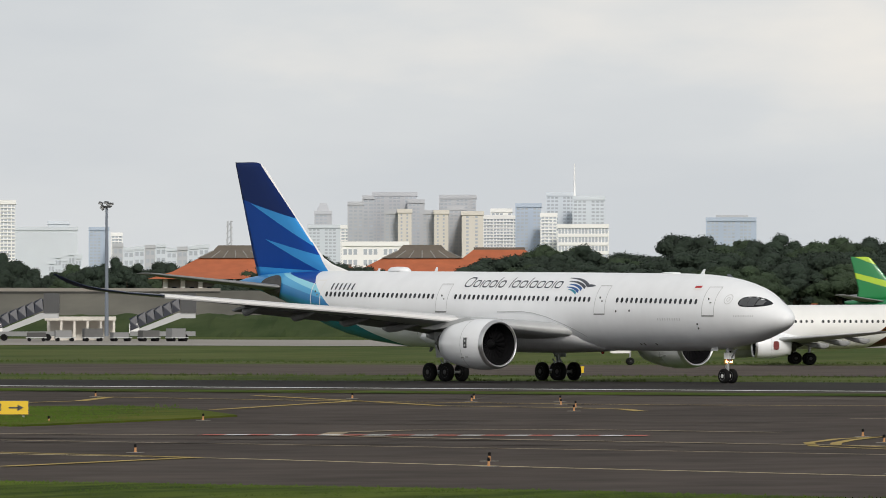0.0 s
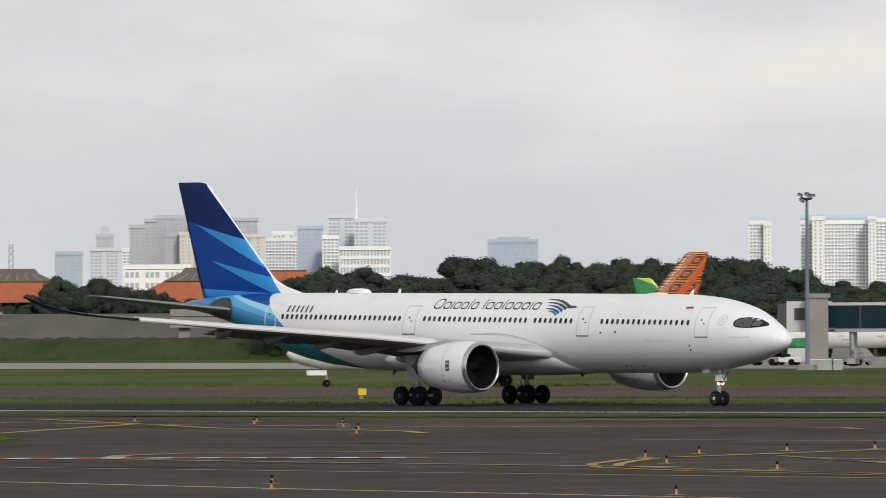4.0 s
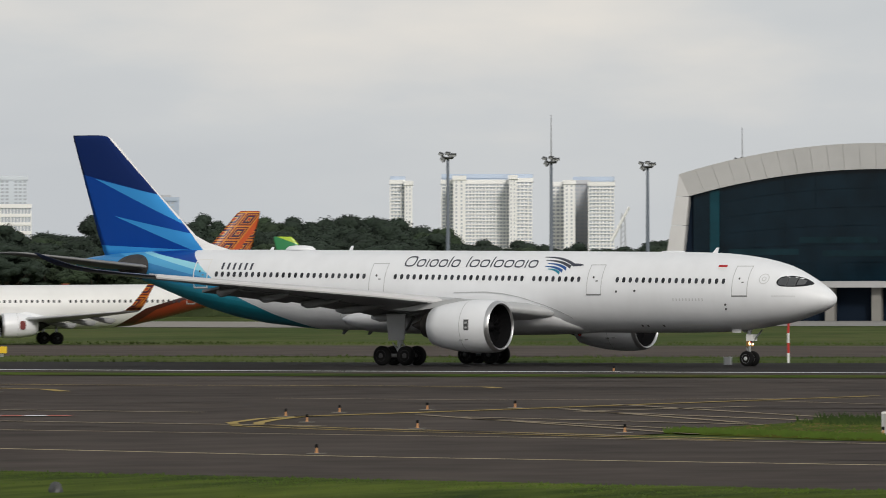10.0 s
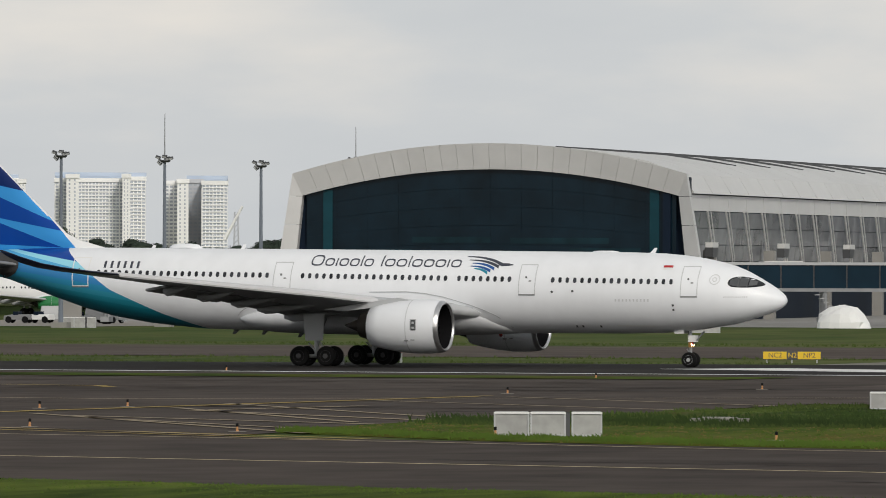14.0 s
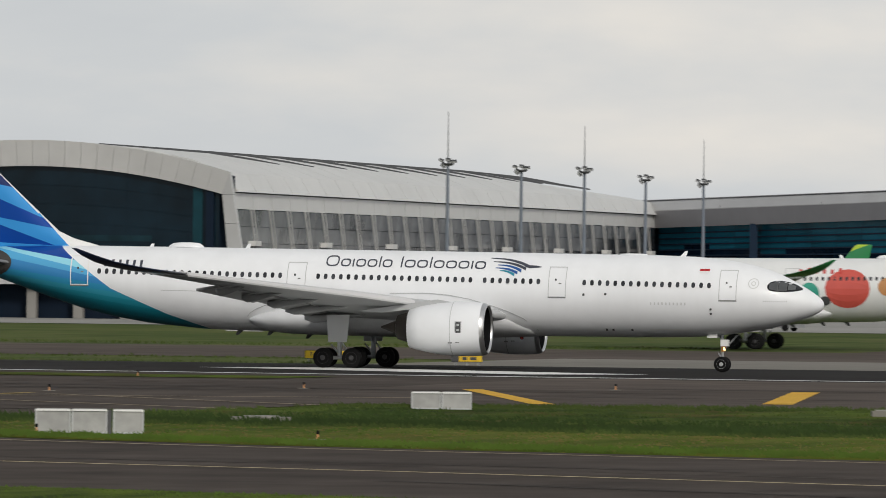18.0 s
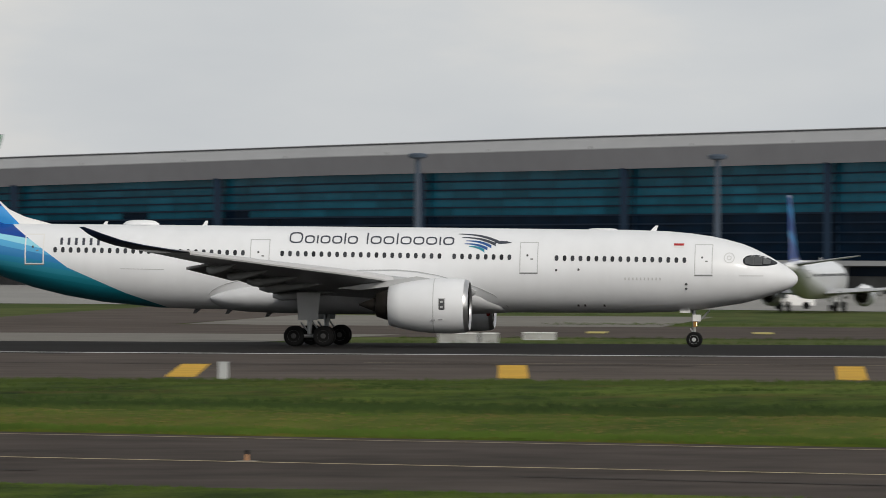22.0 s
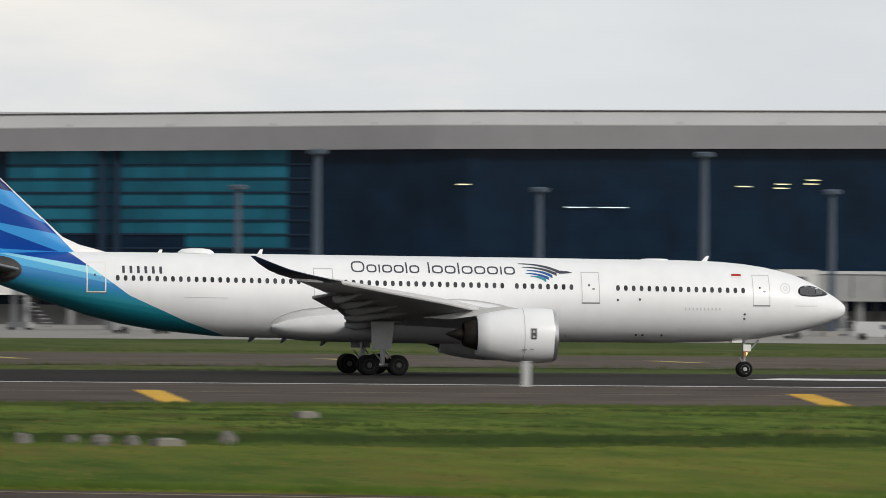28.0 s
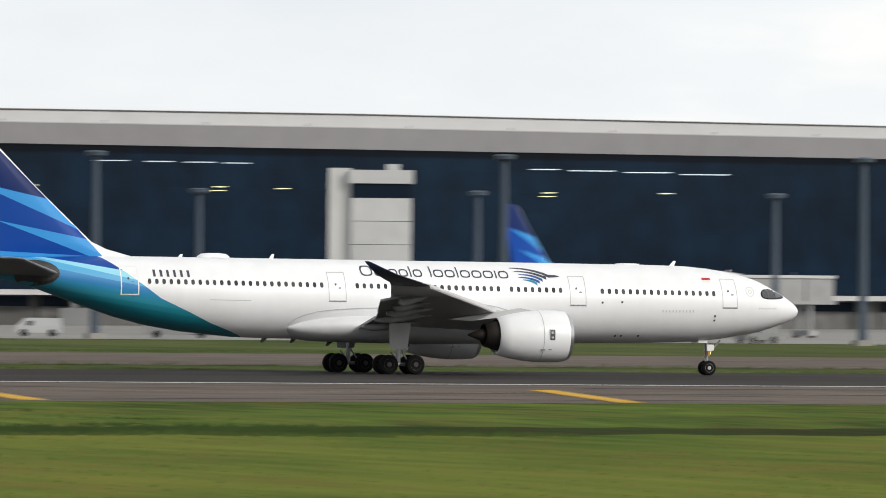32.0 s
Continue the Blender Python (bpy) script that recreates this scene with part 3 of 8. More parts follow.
ribbon(bm, [(x, y - 22) for x, y in NEAR_LINE if -430 < x < -120], 14, 0.06)
setting("grass_verge", bm, M["grass"], "thin grass verge beside the runway", "grass")


# ---- terminal: long curved hall ----
# (azimuth, distance, height of the roof edge, height of the glass head)
HALL = []
for az, el, eg in ((-9.8, 0.388, 0.23), (-9.6, 0.400, 0.24), (-8.0, 0.483, 0.315), (-6.1, 0.560, 0.389), (-4.8, 0.611, 0.421), (-3.0, 0.674, 0.478), (-1.04, 0.735, 0.53), (1.65, 0.803, 0.607), (4.1, 0.866, 0.655), (8.0, 0.932, 0.709), (11.0, 0.948, 0.733), (13.6, 0.95, 0.743), (17.4, 0.938, 0.739), (19.4, 0.925, 0.722), (22.4, 0.883, 0.696), (26.0, 0.82, 0.64)):
    dist = 1250 + 1.39 * (az - 8) ** 2 if az < 8 else 1250 + 0.8 * (az - 8) ** 2
    HALL.append((az, dist, at_el(dist, el), at_el(dist, eg)))


def hall_at(az):
    for a, b in zip(HALL, HALL[1:]):
        if a[0] <= az <= b[0]:
            k = (az - a[0]) / (b[0] - a[0])
            return [p + (q - p) * k for p, q in zip(a, b)]
    return list(HALL[-1])


steps = [-9.74 + 0.4 * k for k in range(89)]
bm = bmesh.new()
loops = []
for az in steps:
    _, d, zt, zg = hall_at(az)
    zf = zg + (zt - zg) * 0.6
    loops.append([polar(az, d + 0.9, zg), polar(az, d + 0.2, zf), polar(az, d + 0.2, zf + 0.05), polar(az, d + 2, zt), polar(az, d + 30, zt + 0.2), polar(az, d + 120, zt + 0.3), polar(az, d + 120, zg), ])
rings(bm, loops)
setting("terminal_roof", bm, M["roof"], "long pale grey curved terminal roof edge", "roof")
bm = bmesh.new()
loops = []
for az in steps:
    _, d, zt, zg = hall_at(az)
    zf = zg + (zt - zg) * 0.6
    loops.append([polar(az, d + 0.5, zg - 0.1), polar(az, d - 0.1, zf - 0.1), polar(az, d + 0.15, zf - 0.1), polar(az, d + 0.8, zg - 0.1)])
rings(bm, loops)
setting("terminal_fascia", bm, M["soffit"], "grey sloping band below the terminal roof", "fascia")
bm = bmesh.new()
for az, nx in zip(steps, steps[1:]):
    _, d, zt, zg = hall_at(az)
    _, d2, zt2, zg2 = hall_at(nx)
    vs = [bm.verts.new(p) for p in (polar(az, d + 3.2, 0), polar(nx, d2 + 3.2, 0), polar(nx, d2 + 3.2, zg2 + 0.4), polar(az, d + 3.2, zg + 0.4))]
    bm.faces.new(vs)
setting("terminal_wall", bm, M["frame"], "dark wall behind the terminal glazing", "wall")


# ---- aircraft ----
def foil(x_le, x_te, y, z, thick, n=8, twist=0.0):
    """A wing section in the x-z plane: nose at x_le, tail at x_te (x_te < x_le)."""
    c = x_le - x_te
    up, lo = [], []
    for k in range(n + 1):
        s = 0.5 * (1 - math.cos(math.pi * k / n))
        h = thick * c * (1.48 * math.sqrt(s) - 0.63 * s - 1.76 * s * s + 1.42 * s ** 3 - 0.51 * s ** 4) * 1.0
        drop = twist * s
        up.append((x_le - c * s, y, z + h * 1.05 - drop))
        lo.append((x_le - c * s, y, z - h * 0.75 - drop))
    return up + lo[-2:0:-1]


def fin_loop(x_le, x_te, z, thick, n=7):
    return [(x, t, z) for x, _, t in foil(x_le, x_te, 0, 0, thick / max(x_le - x_te, 0.01), n)]


def oval(bm, cx, cy, cz, w, h, depth, side, n=10, corner=0.7):
    """A rounded upright plate at the side of a hull, facing y."""
    loops = []
    for d, s in ((0.0, 1.0), (depth, 0.96)):
        lp = []
        for k in range(n):
            a = 6.2832 * k / n
            ca, sa = math.cos(a), math.sin(a)
            lp.append((cx + s * w / 2 * math.copysign(abs(ca) ** corner, ca), cy + side * d, cz + s * h / 2 * math.copysign(abs(sa) ** corner, sa)))
        loops.append(lp)
    return rings(bm, loops)


WIDE = [(6.93, 4.66, 4.58, 0.05), (6.9, 4.80, 4.43, 0.22), (6.8, 4.96, 4.27, 0.40), (6.6, 5.15, 4.10, 0.60), (6.3, 5.37, 3.94, 0.84), (5.9, 5.63, 3.76, 1.09), (5.5, 5.86, 3.63, 1.29), (5.16, 6.06, 3.52, 1.45), (4.6, 6.36, 3.34, 1.70), (3.9, 6.70, 3.14, 1.96), (3.2, 6.97, 2.97, 2.16), (2.2, 7.24, 2.82, 2.36), (1.2, 7.45, 2.65, 2.52), (-0.2, 7.65, 2.48, 2.66), (-1.8, 7.79, 2.36, 2.76), (-4.5, 7.87, 2.3, 2.81), (-10, 7.91, 2.29, 2.82), (-16, 7.96, 2.3, 2.82), (-25, 8.01, 2.36, 2.82), (-33, 8.06, 2.42, 2.82), (-36, 8.08, 2.5, 2.82), (-40, 8.1, 2.88, 2.76), (-42.5, 8.11, 3.3, 2.64), (-44.7, 8.12, 3.84, 2.47), (-47.5, 8.1, 4.76, 2.1), (-50.6, 8.0, 5.84, 1.56), (-53.5, 7.85, 6.55, 1.05), (-55.6, 7.6, 6.9, 0.65), (-56.8, 7.35, 7.0, 0.3)]


def hull_at(table, x):
    for a, b in zip(table, table[1:]):
        if b[0] <= x <= a[0]:
            k = (x - a[0]) / (b[0] - a[0])
            return [p + (q - p) * k for p, q in zip(a, b)]
    return table[-1]


def skin_y(table, x, z):
    """The half width of the hull at a station and height."""
    _, top, bot, hw = hull_at(table, x)
    mid, half = (top + bot) / 2, (top - bot) / 2
    s = max(0.0, 1 - ((z - mid) / half) ** 2)
    return hw * math.sqrt(s)


def hull(table, n=40, fine=1):
    bm = bmesh.new()
    loops = []
    for x, top, bot, hw in table:
        mid, half = (top + bot) / 2, (top - bot) / 2
        loops.append([(x, hw * math.sin(6.2832 * k / n), mid + half * math.cos(6.2832 * k / n)) for k in range(n)])
    return rings(bm, loops)


def wheel(parent, x, y, z, r, w, name="wheel"):
    """A tyre with a pale rim on either side, turning about its own centre."""
    bm = bmesh.new()
    prof = ((-w / 2, r * 0.62), (-w / 2, r * 0.86), (-w * 0.36, r * 0.97), (0, r), (w * 0.36, r * 0.97), (w / 2, r * 0.86), (w / 2, r * 0.62))
    rings(bm, [[(q * math.cos(6.2832 * k / 24), s, q * math.sin(6.2832 * k / 24)) for k in range(24)] for s, q in prof])
    tyre = part(name, bm, M["black"], parent, smooth=True, at=pose(x, y, z))
    bm = bmesh.new()
    for s in (-1, 1):
        rings(bm, [[(q * math.cos(6.2832 * k / 18), s * (w / 2 + o), q * math.sin(6.2832 * k / 18)) for k in range(18)] for o, q in ((-0.05, r * 0.6), (0.004, r * 0.58), (-0.03, r * 0.42), (-0.03, r * 0.3), (0.05, r * 0.2), (0.05, r * 0.02))])
    part("rim", bm, M["rim"], tyre, "grey metal wheel rim")
    return tyre


def engine(parent, cx, cy, cz, k, skin, lip=None, mark=True):
    """A turbofan; k scales it."""
    def px(v):
        return cx + k * v
    bm = bmesh.new()
    lathe_x(bm, [(px(-0.02), k * 1.66), (px(0.0), k * 1.62), (px(-0.05), k * 1.56), (px(-0.16), k * 1.53)], cy, cz, 40)
    lathe_x(bm, [(px(-0.02), k * 1.66), (px(-0.12), k * 1.74), (px(-0.32), k * 1.80)], cy, cz, 40)
    nac = part("nacelle", bmesh_nacelle(px, cy, cz, k), skin, parent, smooth=True)
    inner = bmesh.new()
    lathe_x(inner, [(px(-0.16), k * 1.53), (px(-0.55), k * 1.46), (px(-1.2), k * 1.42)], cy, cz, 40)
    part("inlet_barrel", inner, M["fan_dark"], nac, "dark inner wall of the inlet", smooth=True)
    part("cowl_seam", lathe_x(bmesh.new(), [(px(-2.32), k * 1.858), (px(-2.34), k * 1.866), (px(-2.37), k * 1.857)], cy, cz, 40), M["seam"], nac)
    part("inlet_lip", bm, M["metal"], nac, "polished metal inlet lip", smooth=True)
    bm = bmesh.new()
    lathe_x(bm, [(px(-1.15), k * 1.43), (px(-1.2), k * 0.45)], cy, cz, 40)
    part("fan", bm, M["fan_dark"], nac, "dark fan disc")
    if k > 0.9:
        bm = bmesh.new()
        vs = [bm.verts.new((0, k * r * math.sin(w), k * r * math.cos(w))) for r, w in ((0.4, 0), (1.4, 0), (1.4, 0.2), (0.4, 0.2))]
        for v, dx in zip(vs, (0.1, 0.1, -0.07, -0.07)):
            v.co.x = k * dx
        bm.faces.new(vs)
        blade = finish("fan_blade", bm, M["fan_dark"])
        for j in range(20):
            ob = new("fan_blade", blade)
            ob.parent = nac
            ob.matrix_basis = pose(px(-1.05), cy, cz, 18.0 * j, 0, 0)
    bm = bmesh.new()
    lathe_x(bm, [(px(-0.55), 0.02), (px(-0.75), k * 0.22), (px(-1.1), k * 0.42)], cy, cz, 20)
    part("spinner", bm, M["fan_dark"], nac, smooth=True)
    bm = bmesh.new()
    lathe_x(bm, [(px(-4.6), k * 1.2), (px(-5.5), k * 1.06), (px(-6.3), k * 0.82), (px(-6.35), k * 0.72), (px(-5.5), k * 0.8)], cy, cz + k * 0.06, 30)
    part("core_cowl", bm, M["hot_metal"], parent, "dark heat-stained core exhaust cowl", smooth=True)
    bm = bmesh.new()
    lathe_x(bm, [(px(-5.6), k * 0.6), (px(-6.5), k * 0.45), (px(-7.5), k * 0.05)], cy, cz + k * 0.06, 24, True)
    part("exhaust_plug", bm, M["hot_metal"], parent, smooth=True)
    if mark:
        for sy in (-1, 1):
            for nm, m, wx, wz, up, off in (("engine_placard", "grey", 0.23, 0.42, 0.012, 0), ("placard_face", "darkgrey", 0.17, 0.36, 0.02, 0), ("placard_mark", "grey", 0.09, 0.07, 0.028, 0.17), ("placard_mark", "grey", 0.09, 0.07, 0.028, -0.17)):
                bm = bmesh.new()
                rows = [[bm.verts.new((px(-1.75) + q * wx, cy + sy * (1.86 * k + up) * math.cos(w), cz + 0.1 + off + (1.86 * k + up) * math.sin(w))) for q in (-1, 1)] for w in [wz / 1.86 * (j / 3 - 1) for j in range(7)]]
                for r0, r1 in zip(rows, rows[1:]):
                    bm.faces.new((r0[0], r0[1], r1[1], r1[0]))
                part(nm, bm, M[m], nac, "dark placard in a pale frame" if nm == "engine_placard" else "")
            for dx, dz in ((-0.1, -0.9), (-0.6, -0.95)):
                bm = bmesh.new()
                oval(bm, px(-1.75 + dx), cy + sy * k * 1.58, cz + dz * k, 0.3, 0.1, 0.05, sy, 8, 0.3)
                part("vent", bm, M["midgrey"], nac)
    return nac


def bmesh_nacelle(px, cy, cz, k):
    bm = bmesh.new()
    lathe_x(bm, [(px(-0.32), k * 1.80), (px(-1.1), k * 1.86), (px(-2.2), k * 1.86), (px(-3.4), k * 1.76), (px(-4.6), k * 1.55), (px(-5.45), k * 1.33), (px(-5.47), k * 1.27), (px(-4.6), k * 1.42)], cy, cz, 40)
    return bm


def wing(parent, side, table, skin, name="wing"):
    """table: (lead x, trail x, half span, height, thickness)."""
    loops = [foil(a, b, side * y, z, t, 8, tw) for a, b, y, z, t, tw in table]
    bm = bmesh.new()
    rings(bm, loops)
    return part(name, bm, skin, parent, smooth=True)


def fairing(parent, x0, x1, y, z, w, h, m, name="flap_track_fairing"):
    bm = bmesh.new()
    loops = []
    for k in range(9):
        s = k / 8
        r = 0.12 + 0.88 * min(1.0, s / 0.7) ** 0.8 if s < 0.95 else 0.62
        mid = z + h / 2 * (1 - r) - 0.22 * s
        loops.append([(x0 + (x1 - x0) * s, y + w / 2 * (0.3 + 0.7 * r) * math.copysign(abs(math.cos(0.314 + 6.2832 * j / 10)) ** 0.6, math.cos(0.314 + 6.2832 * j / 10)), mid + h / 2 * r * math.copysign(abs(math.sin(0.314 + 6.2832 * j / 10)) ** 0.6, math.sin(0.314 + 6.2832 * j / 10))) for j in range(10)])
    rings(bm, loops)
    return part(name, bm, m, parent, smooth=True)


def window_row(parent, table, xs, z_of, w, h, m, sides=(-1, 1), name="window"):
    """Cabin windows: one mesh, an object each."""
    for side in sides:
        bm = bmesh.new()
        oval(bm, 0, 0, 0, w, h, 0.02, side, 10, 0.75)
        me = finish(name, bm, m)
        for x in xs:
            z = z_of(x)
            ob = new(name, me)
            ob.parent = parent
            lean = math.atan((skin_y(table, x, z - 0.2) - skin_y(table, x, z + 0.2)) / 0.4)
            ob.matrix_basis = pose(x, side * (skin_y(table, x, z) + 0.004), z, side * math.degrees(lean), 0, 0)


def hull_patch(table, pts, side, lift=0.012, rows=1):
    """A thin patch that follows the hull: outline in the side view, drawn as quads column by column."""
    bm = bmesh.new()
    prev = None
    for x, z0, z1 in pts:
        col = []
        for k in range(rows + 1):
            z = z0 + (z1 - z0) * k / rows
            col.append(bm.verts.new((x, side * (skin_y(table, x, z) + lift), z)))
        if prev:
            for k in range(rows):
                bm.faces.new((prev[k], prev[k + 1], col[k + 1], col[k]))
        prev = col
    return bm


def door_frame(parent, table, x0, x1, z0, z1, side, m, w=0.05):
    """The raised outline of a cabin door, with its leaf, its peephole and its handle."""
    bm = bmesh.new()
    n = 8
    zs = [z0 + (z1 - z0) * k / n for k in range(n + 1)]
    for xa, xb in ((x0, x0 + w), (x1 - w, x1)):
        for za, zb in zip(zs, zs[1:]):
            vs = [bm.verts.new((x, side * (skin_y(table, x, z) + 0.014), z)) for x, z in ((xa, za), (xb, za), (xb, zb), (xa, zb))]
            bm.faces.new(vs)
    for za, zb in ((z0, z0 + w), (z1 - w, z1)):
        vs = [bm.verts.new((x, side * (skin_y(table, x, z) + 0.016), z)) for x, z in ((x0, za), (x1, za), (x1, zb), (x0, zb))]
        bm.faces.new(vs)
    d = part("cabin_door", bm, m, parent, "thin grey outline of a closed cabin door")
    xm, zm = (x0 + x1) / 2, (z0 + z1) / 2
    bm = bmesh.new()
    oval(bm, xm - 0.1, side * skin_y(table, xm, zm + 0.15), zm + 0.15, 0.13, 0.16, 0.03, side)
    part("door_window", bm, M["darkgrey"], d)
    bm = bmesh.new()
    oval(bm, xm + 0.2, side * skin_y(table, xm, zm - 0.1), zm - 0.1, 0.2, 0.09, 0.02, side, 8, 0.4)
    part("door_handle", bm, M["midgrey"], d)
    bm = bmesh.new()
    flat_z = z0 - 0.06
    vs = [bm.verts.new((x, side * (skin_y(table, x, z) + 0.02), z)) for x, z in ((x0, flat_z), (x1, flat_z), (x1, flat_z + 0.08), (x0, flat_z + 0.08))]
    bm.faces.new(vs)
    part("door_sill", bm, M["midgrey"], d)


def bars(parent, table, x0, x1, z0, z1, n, side, m, label, tall=(), slope=0.0, name="lettering_bar", gaps=()):
    """Lettering shown as plain upright bars of its size."""
    pitch = (x1 - x0) / n
    for k in range(n):
        if k in gaps:
            continue
        a = x0 + pitch * (k + 0.3)
        b = x0 + pitch * (k + 0.66)
        top = z1 if k in tall else z0 + (z1 - z0) * 0.72
        bm = bmesh.new()
        dz = slope * (k + 0.5) / n
        for xa, xb, za, zb in ((a, b, z0, top),):
            n_z = max(1, int((zb - za) / 0.16))
            for j in range(n_z):
                zl, zh = za + (zb - za) * j / n_z + dz, za + (zb - za) * (j + 1) / n_z + dz
                vs = [bm.verts.new((x, side * (skin_y(table, x, z) + 0.018), z)) for x, z in ((xa, zl), (xb, zl), (xb, zh), (xa, zh))]
                bm.faces.new(vs)
        part(name, bm, m, parent, label)


def glyphs(parent, table, x0, x1, z0, cap, low, shapes, side, m, label, stroke=0.1, slope=0.0, name="name_shape"):
    """A name shown as a row of plain shapes: rounded rings (o, tall O) and upright bars (i, tall I)."""
    wide = {"O": 1.35, "o": 1.0, "i": 0.34, "I": 0.34, " ": 0.2}
    unit = (x1 - x0) / sum(wide[c] for c in shapes)
    x = x0
    for c in shapes:
        w = wide[c] * unit
        h = cap if c in "OI" else low
        dz = slope * (x + w / 2 - x0) / (x1 - x0)
        if c in "iI":
            n = 4
            bm = hull_patch(table, [(x + w / 2 - stroke / 2, z0 + dz, z0 + h + dz), (x + w / 2 + stroke / 2, z0 + dz, z0 + h + dz)], side, 0.018, n)
            part(name, bm, m, parent, label)
        elif c != " ":
            bm = bmesh.new()
            loops = []
            for ins in (0.0, stroke):
                lp = []
                for k in range(20):
                    ca, sa = math.cos(6.2832 * k / 20), math.sin(6.2832 * k / 20)
                    px = x + w / 2 + (w * 0.43 - ins) * math.copysign(abs(ca) ** 0.7, ca)
                    pz = z0 + dz + h / 2 + (h / 2 - ins * 0.9) * math.copysign(abs(sa) ** 0.7, sa)
                    lp.append((px, side * (skin_y(table, px, pz) + 0.018), pz))
                loops.append(lp)
            part(name, rings(bm, loops, False), m, parent, label)
        x += w


def nose_gear(parent, x, z_top, r, lit=True):
    bm = bmesh.new()
    rod(bm, (x - 0.05, 0, z_top), (x, 0, r), 0.14, 0.1)
    rod(bm, (x + 1.0, 0, z_top), (x + 0.02, 0, r + 0.9), 0.06)
    rod(bm, (x, -0.36, r), (x, 0.36, r), 0.07)
    rod(bm, (x - 0.28, 0, r + 0.75), (x - 0.02, 0, r + 0.35), 0.05)
    leg = part("nose_gear_leg", bm, M["steel"], parent)
    for s in (-1, 1):
        bm = boxed(x - 0.95, s * 0.72 - 0.02, z_top - 0.18, x - 0.25, s * 0.72 + 0.02, z_top + 0.15)
        part("gear_door", bm, M["white"], parent)
    if lit:
        for s in (-1, 1):
            bm = bmesh.new()
            lathe_x(bm, [(x + 0.1, 0.02), (x + 0.16, 0.11), (x + 0.12, 0.12), (x + 0.0, 0.09)], s * 0.2, r + 1.05, 12, True)
            part("taxi_light", bm, M["lamp_warm"], parent, "lit warm taxi light")
    w = [wheel(parent, x, s * 0.36, r, r, 0.36, "nose_wheel") for s in (-1, 1)]
    for k in w:
        k.children[0].data.materials[0] = M["grey"]
    part("gear_number_plate", boxed(x - 0.1, -0.3, 1.75, x + 0.42, 0.3, 2.2), M["white"], parent)
    part("gear_actuator", boxed(x - 0.05, -0.22, 1.6, x + 0.2, 0.22, 1.73), M["flag_red"], parent)
    if lit:
        for dy, z0, z1 in ((-0.34, 1.38, 1.72), (0.2, 1.38, 1.72), (-0.12, 1.5, 1.95)):
            part("light_bracket", boxed(x - 0.06, dy, z0, x + 0.12, dy + 0.15, z1), M["gold"], parent, "added lamp bracket with lamp glow in its gold")
    return w


def main_gear(parent, x, y, z_top, r, axles=(0.99, -0.99), span=0.7, door=True):
    side = math.copysign(1, y)
    bm = bmesh.new()
    rod(bm, (x, y, z_top), (x, y, r + 0.1), 0.2, 0.16)
    rod(bm, (x + axles[0] if len(axles) > 1 else x + 0.2, y, r), (x + axles[-1] if len(axles) > 1 else x - 0.2, y, r), 0.13)
    for a in axles:
        rod(bm, (x + a, y - span - 0.1, r), (x + a, y + span + 0.1, r), 0.09)
    rod(bm, (x, y - side * 1.8, z_top), (x, y, r + 1.0), 0.09)
    rod(bm, (x - 0.6, y, r + 0.9), (x - 0.1, y, r + 0.3), 0.06)
    rod(bm, (x + 0.7, y, r + 0.25), (x + 0.05, y, r + 1.2), 0.06)
    part("main_gear_leg", bm, M["steel"], parent)
    out = []
    for a in axles:
        for s in (-1, 1):
            out.append(wheel(parent, x + a, y + s * span, r, r, 0.44, "main_wheel"))
    if door:
        bm = bmesh.new()
        rings(bm, [[(x + 0.75, y + side * 0.42, 3.6), (x - 0.85, y + side * 0.42, 3.6), (x - 0.75, y + side * 0.3, 1.75), (x + 0.55, y + side * 0.3, 1.75)], [(x + 0.75, y + side * 0.36, 3.6), (x - 0.85, y + side * 0.36, 3.6), (x - 0.75, y + side * 0.24, 1.75), (x + 0.55, y + side * 0.24, 1.75)]])
        part("gear_door", bm, M["grey"], parent)
    return out


WIDE_WING = [(-13.6, -26.6, 1.5, 3.55, 0.125, 0.2), (-15.0, -26.7, 3.0, 3.75, 0.12, 0.2), (-19.5, -27.5, 9.0, 4.5, 0.105, 0.1), (-22.1, -28.8, 13.0, 4.95, 0.1, 0.05), (-26.5, -31.2, 20.0, 5.6, 0.09, 0.0), (-30.9, -33.7, 27.0, 6.28, 0.085, 0.0), (-32.2, -34.5, 29.0, 6.48, 0.085, 0.0), (-33.4, -35.4, 30.3, 6.7, 0.08, 0.0), (-34.7, -36.2, 31.2, 7.0, 0.07, 0.0), (-35.9, -36.9, 31.8, 7.42, 0.06, 0.0), (-37.1, -37.45, 32.2, 7.88, 0.05, 0.0)]
WIDE_TAIL = [(-48.6, -53.6, 0.6, 6.75, 0.1, 0), (-49.3, -53.9, 1.6, 6.88, 0.1, 0), (-54.3, -56.8, 9.4, 7.85, 0.09, 0), (-55.2, -56.9, 9.75, 7.95, 0.05, 0)]


def lip(row, back=0.5):
    """How far the wing's skin stands over its chord line a little behind the nose."""
    c = row[0] - row[1]
    return row[4] * c * 1.05 * (1.48 * math.sqrt(back / c) - 0.63 * back / c) + 0.025


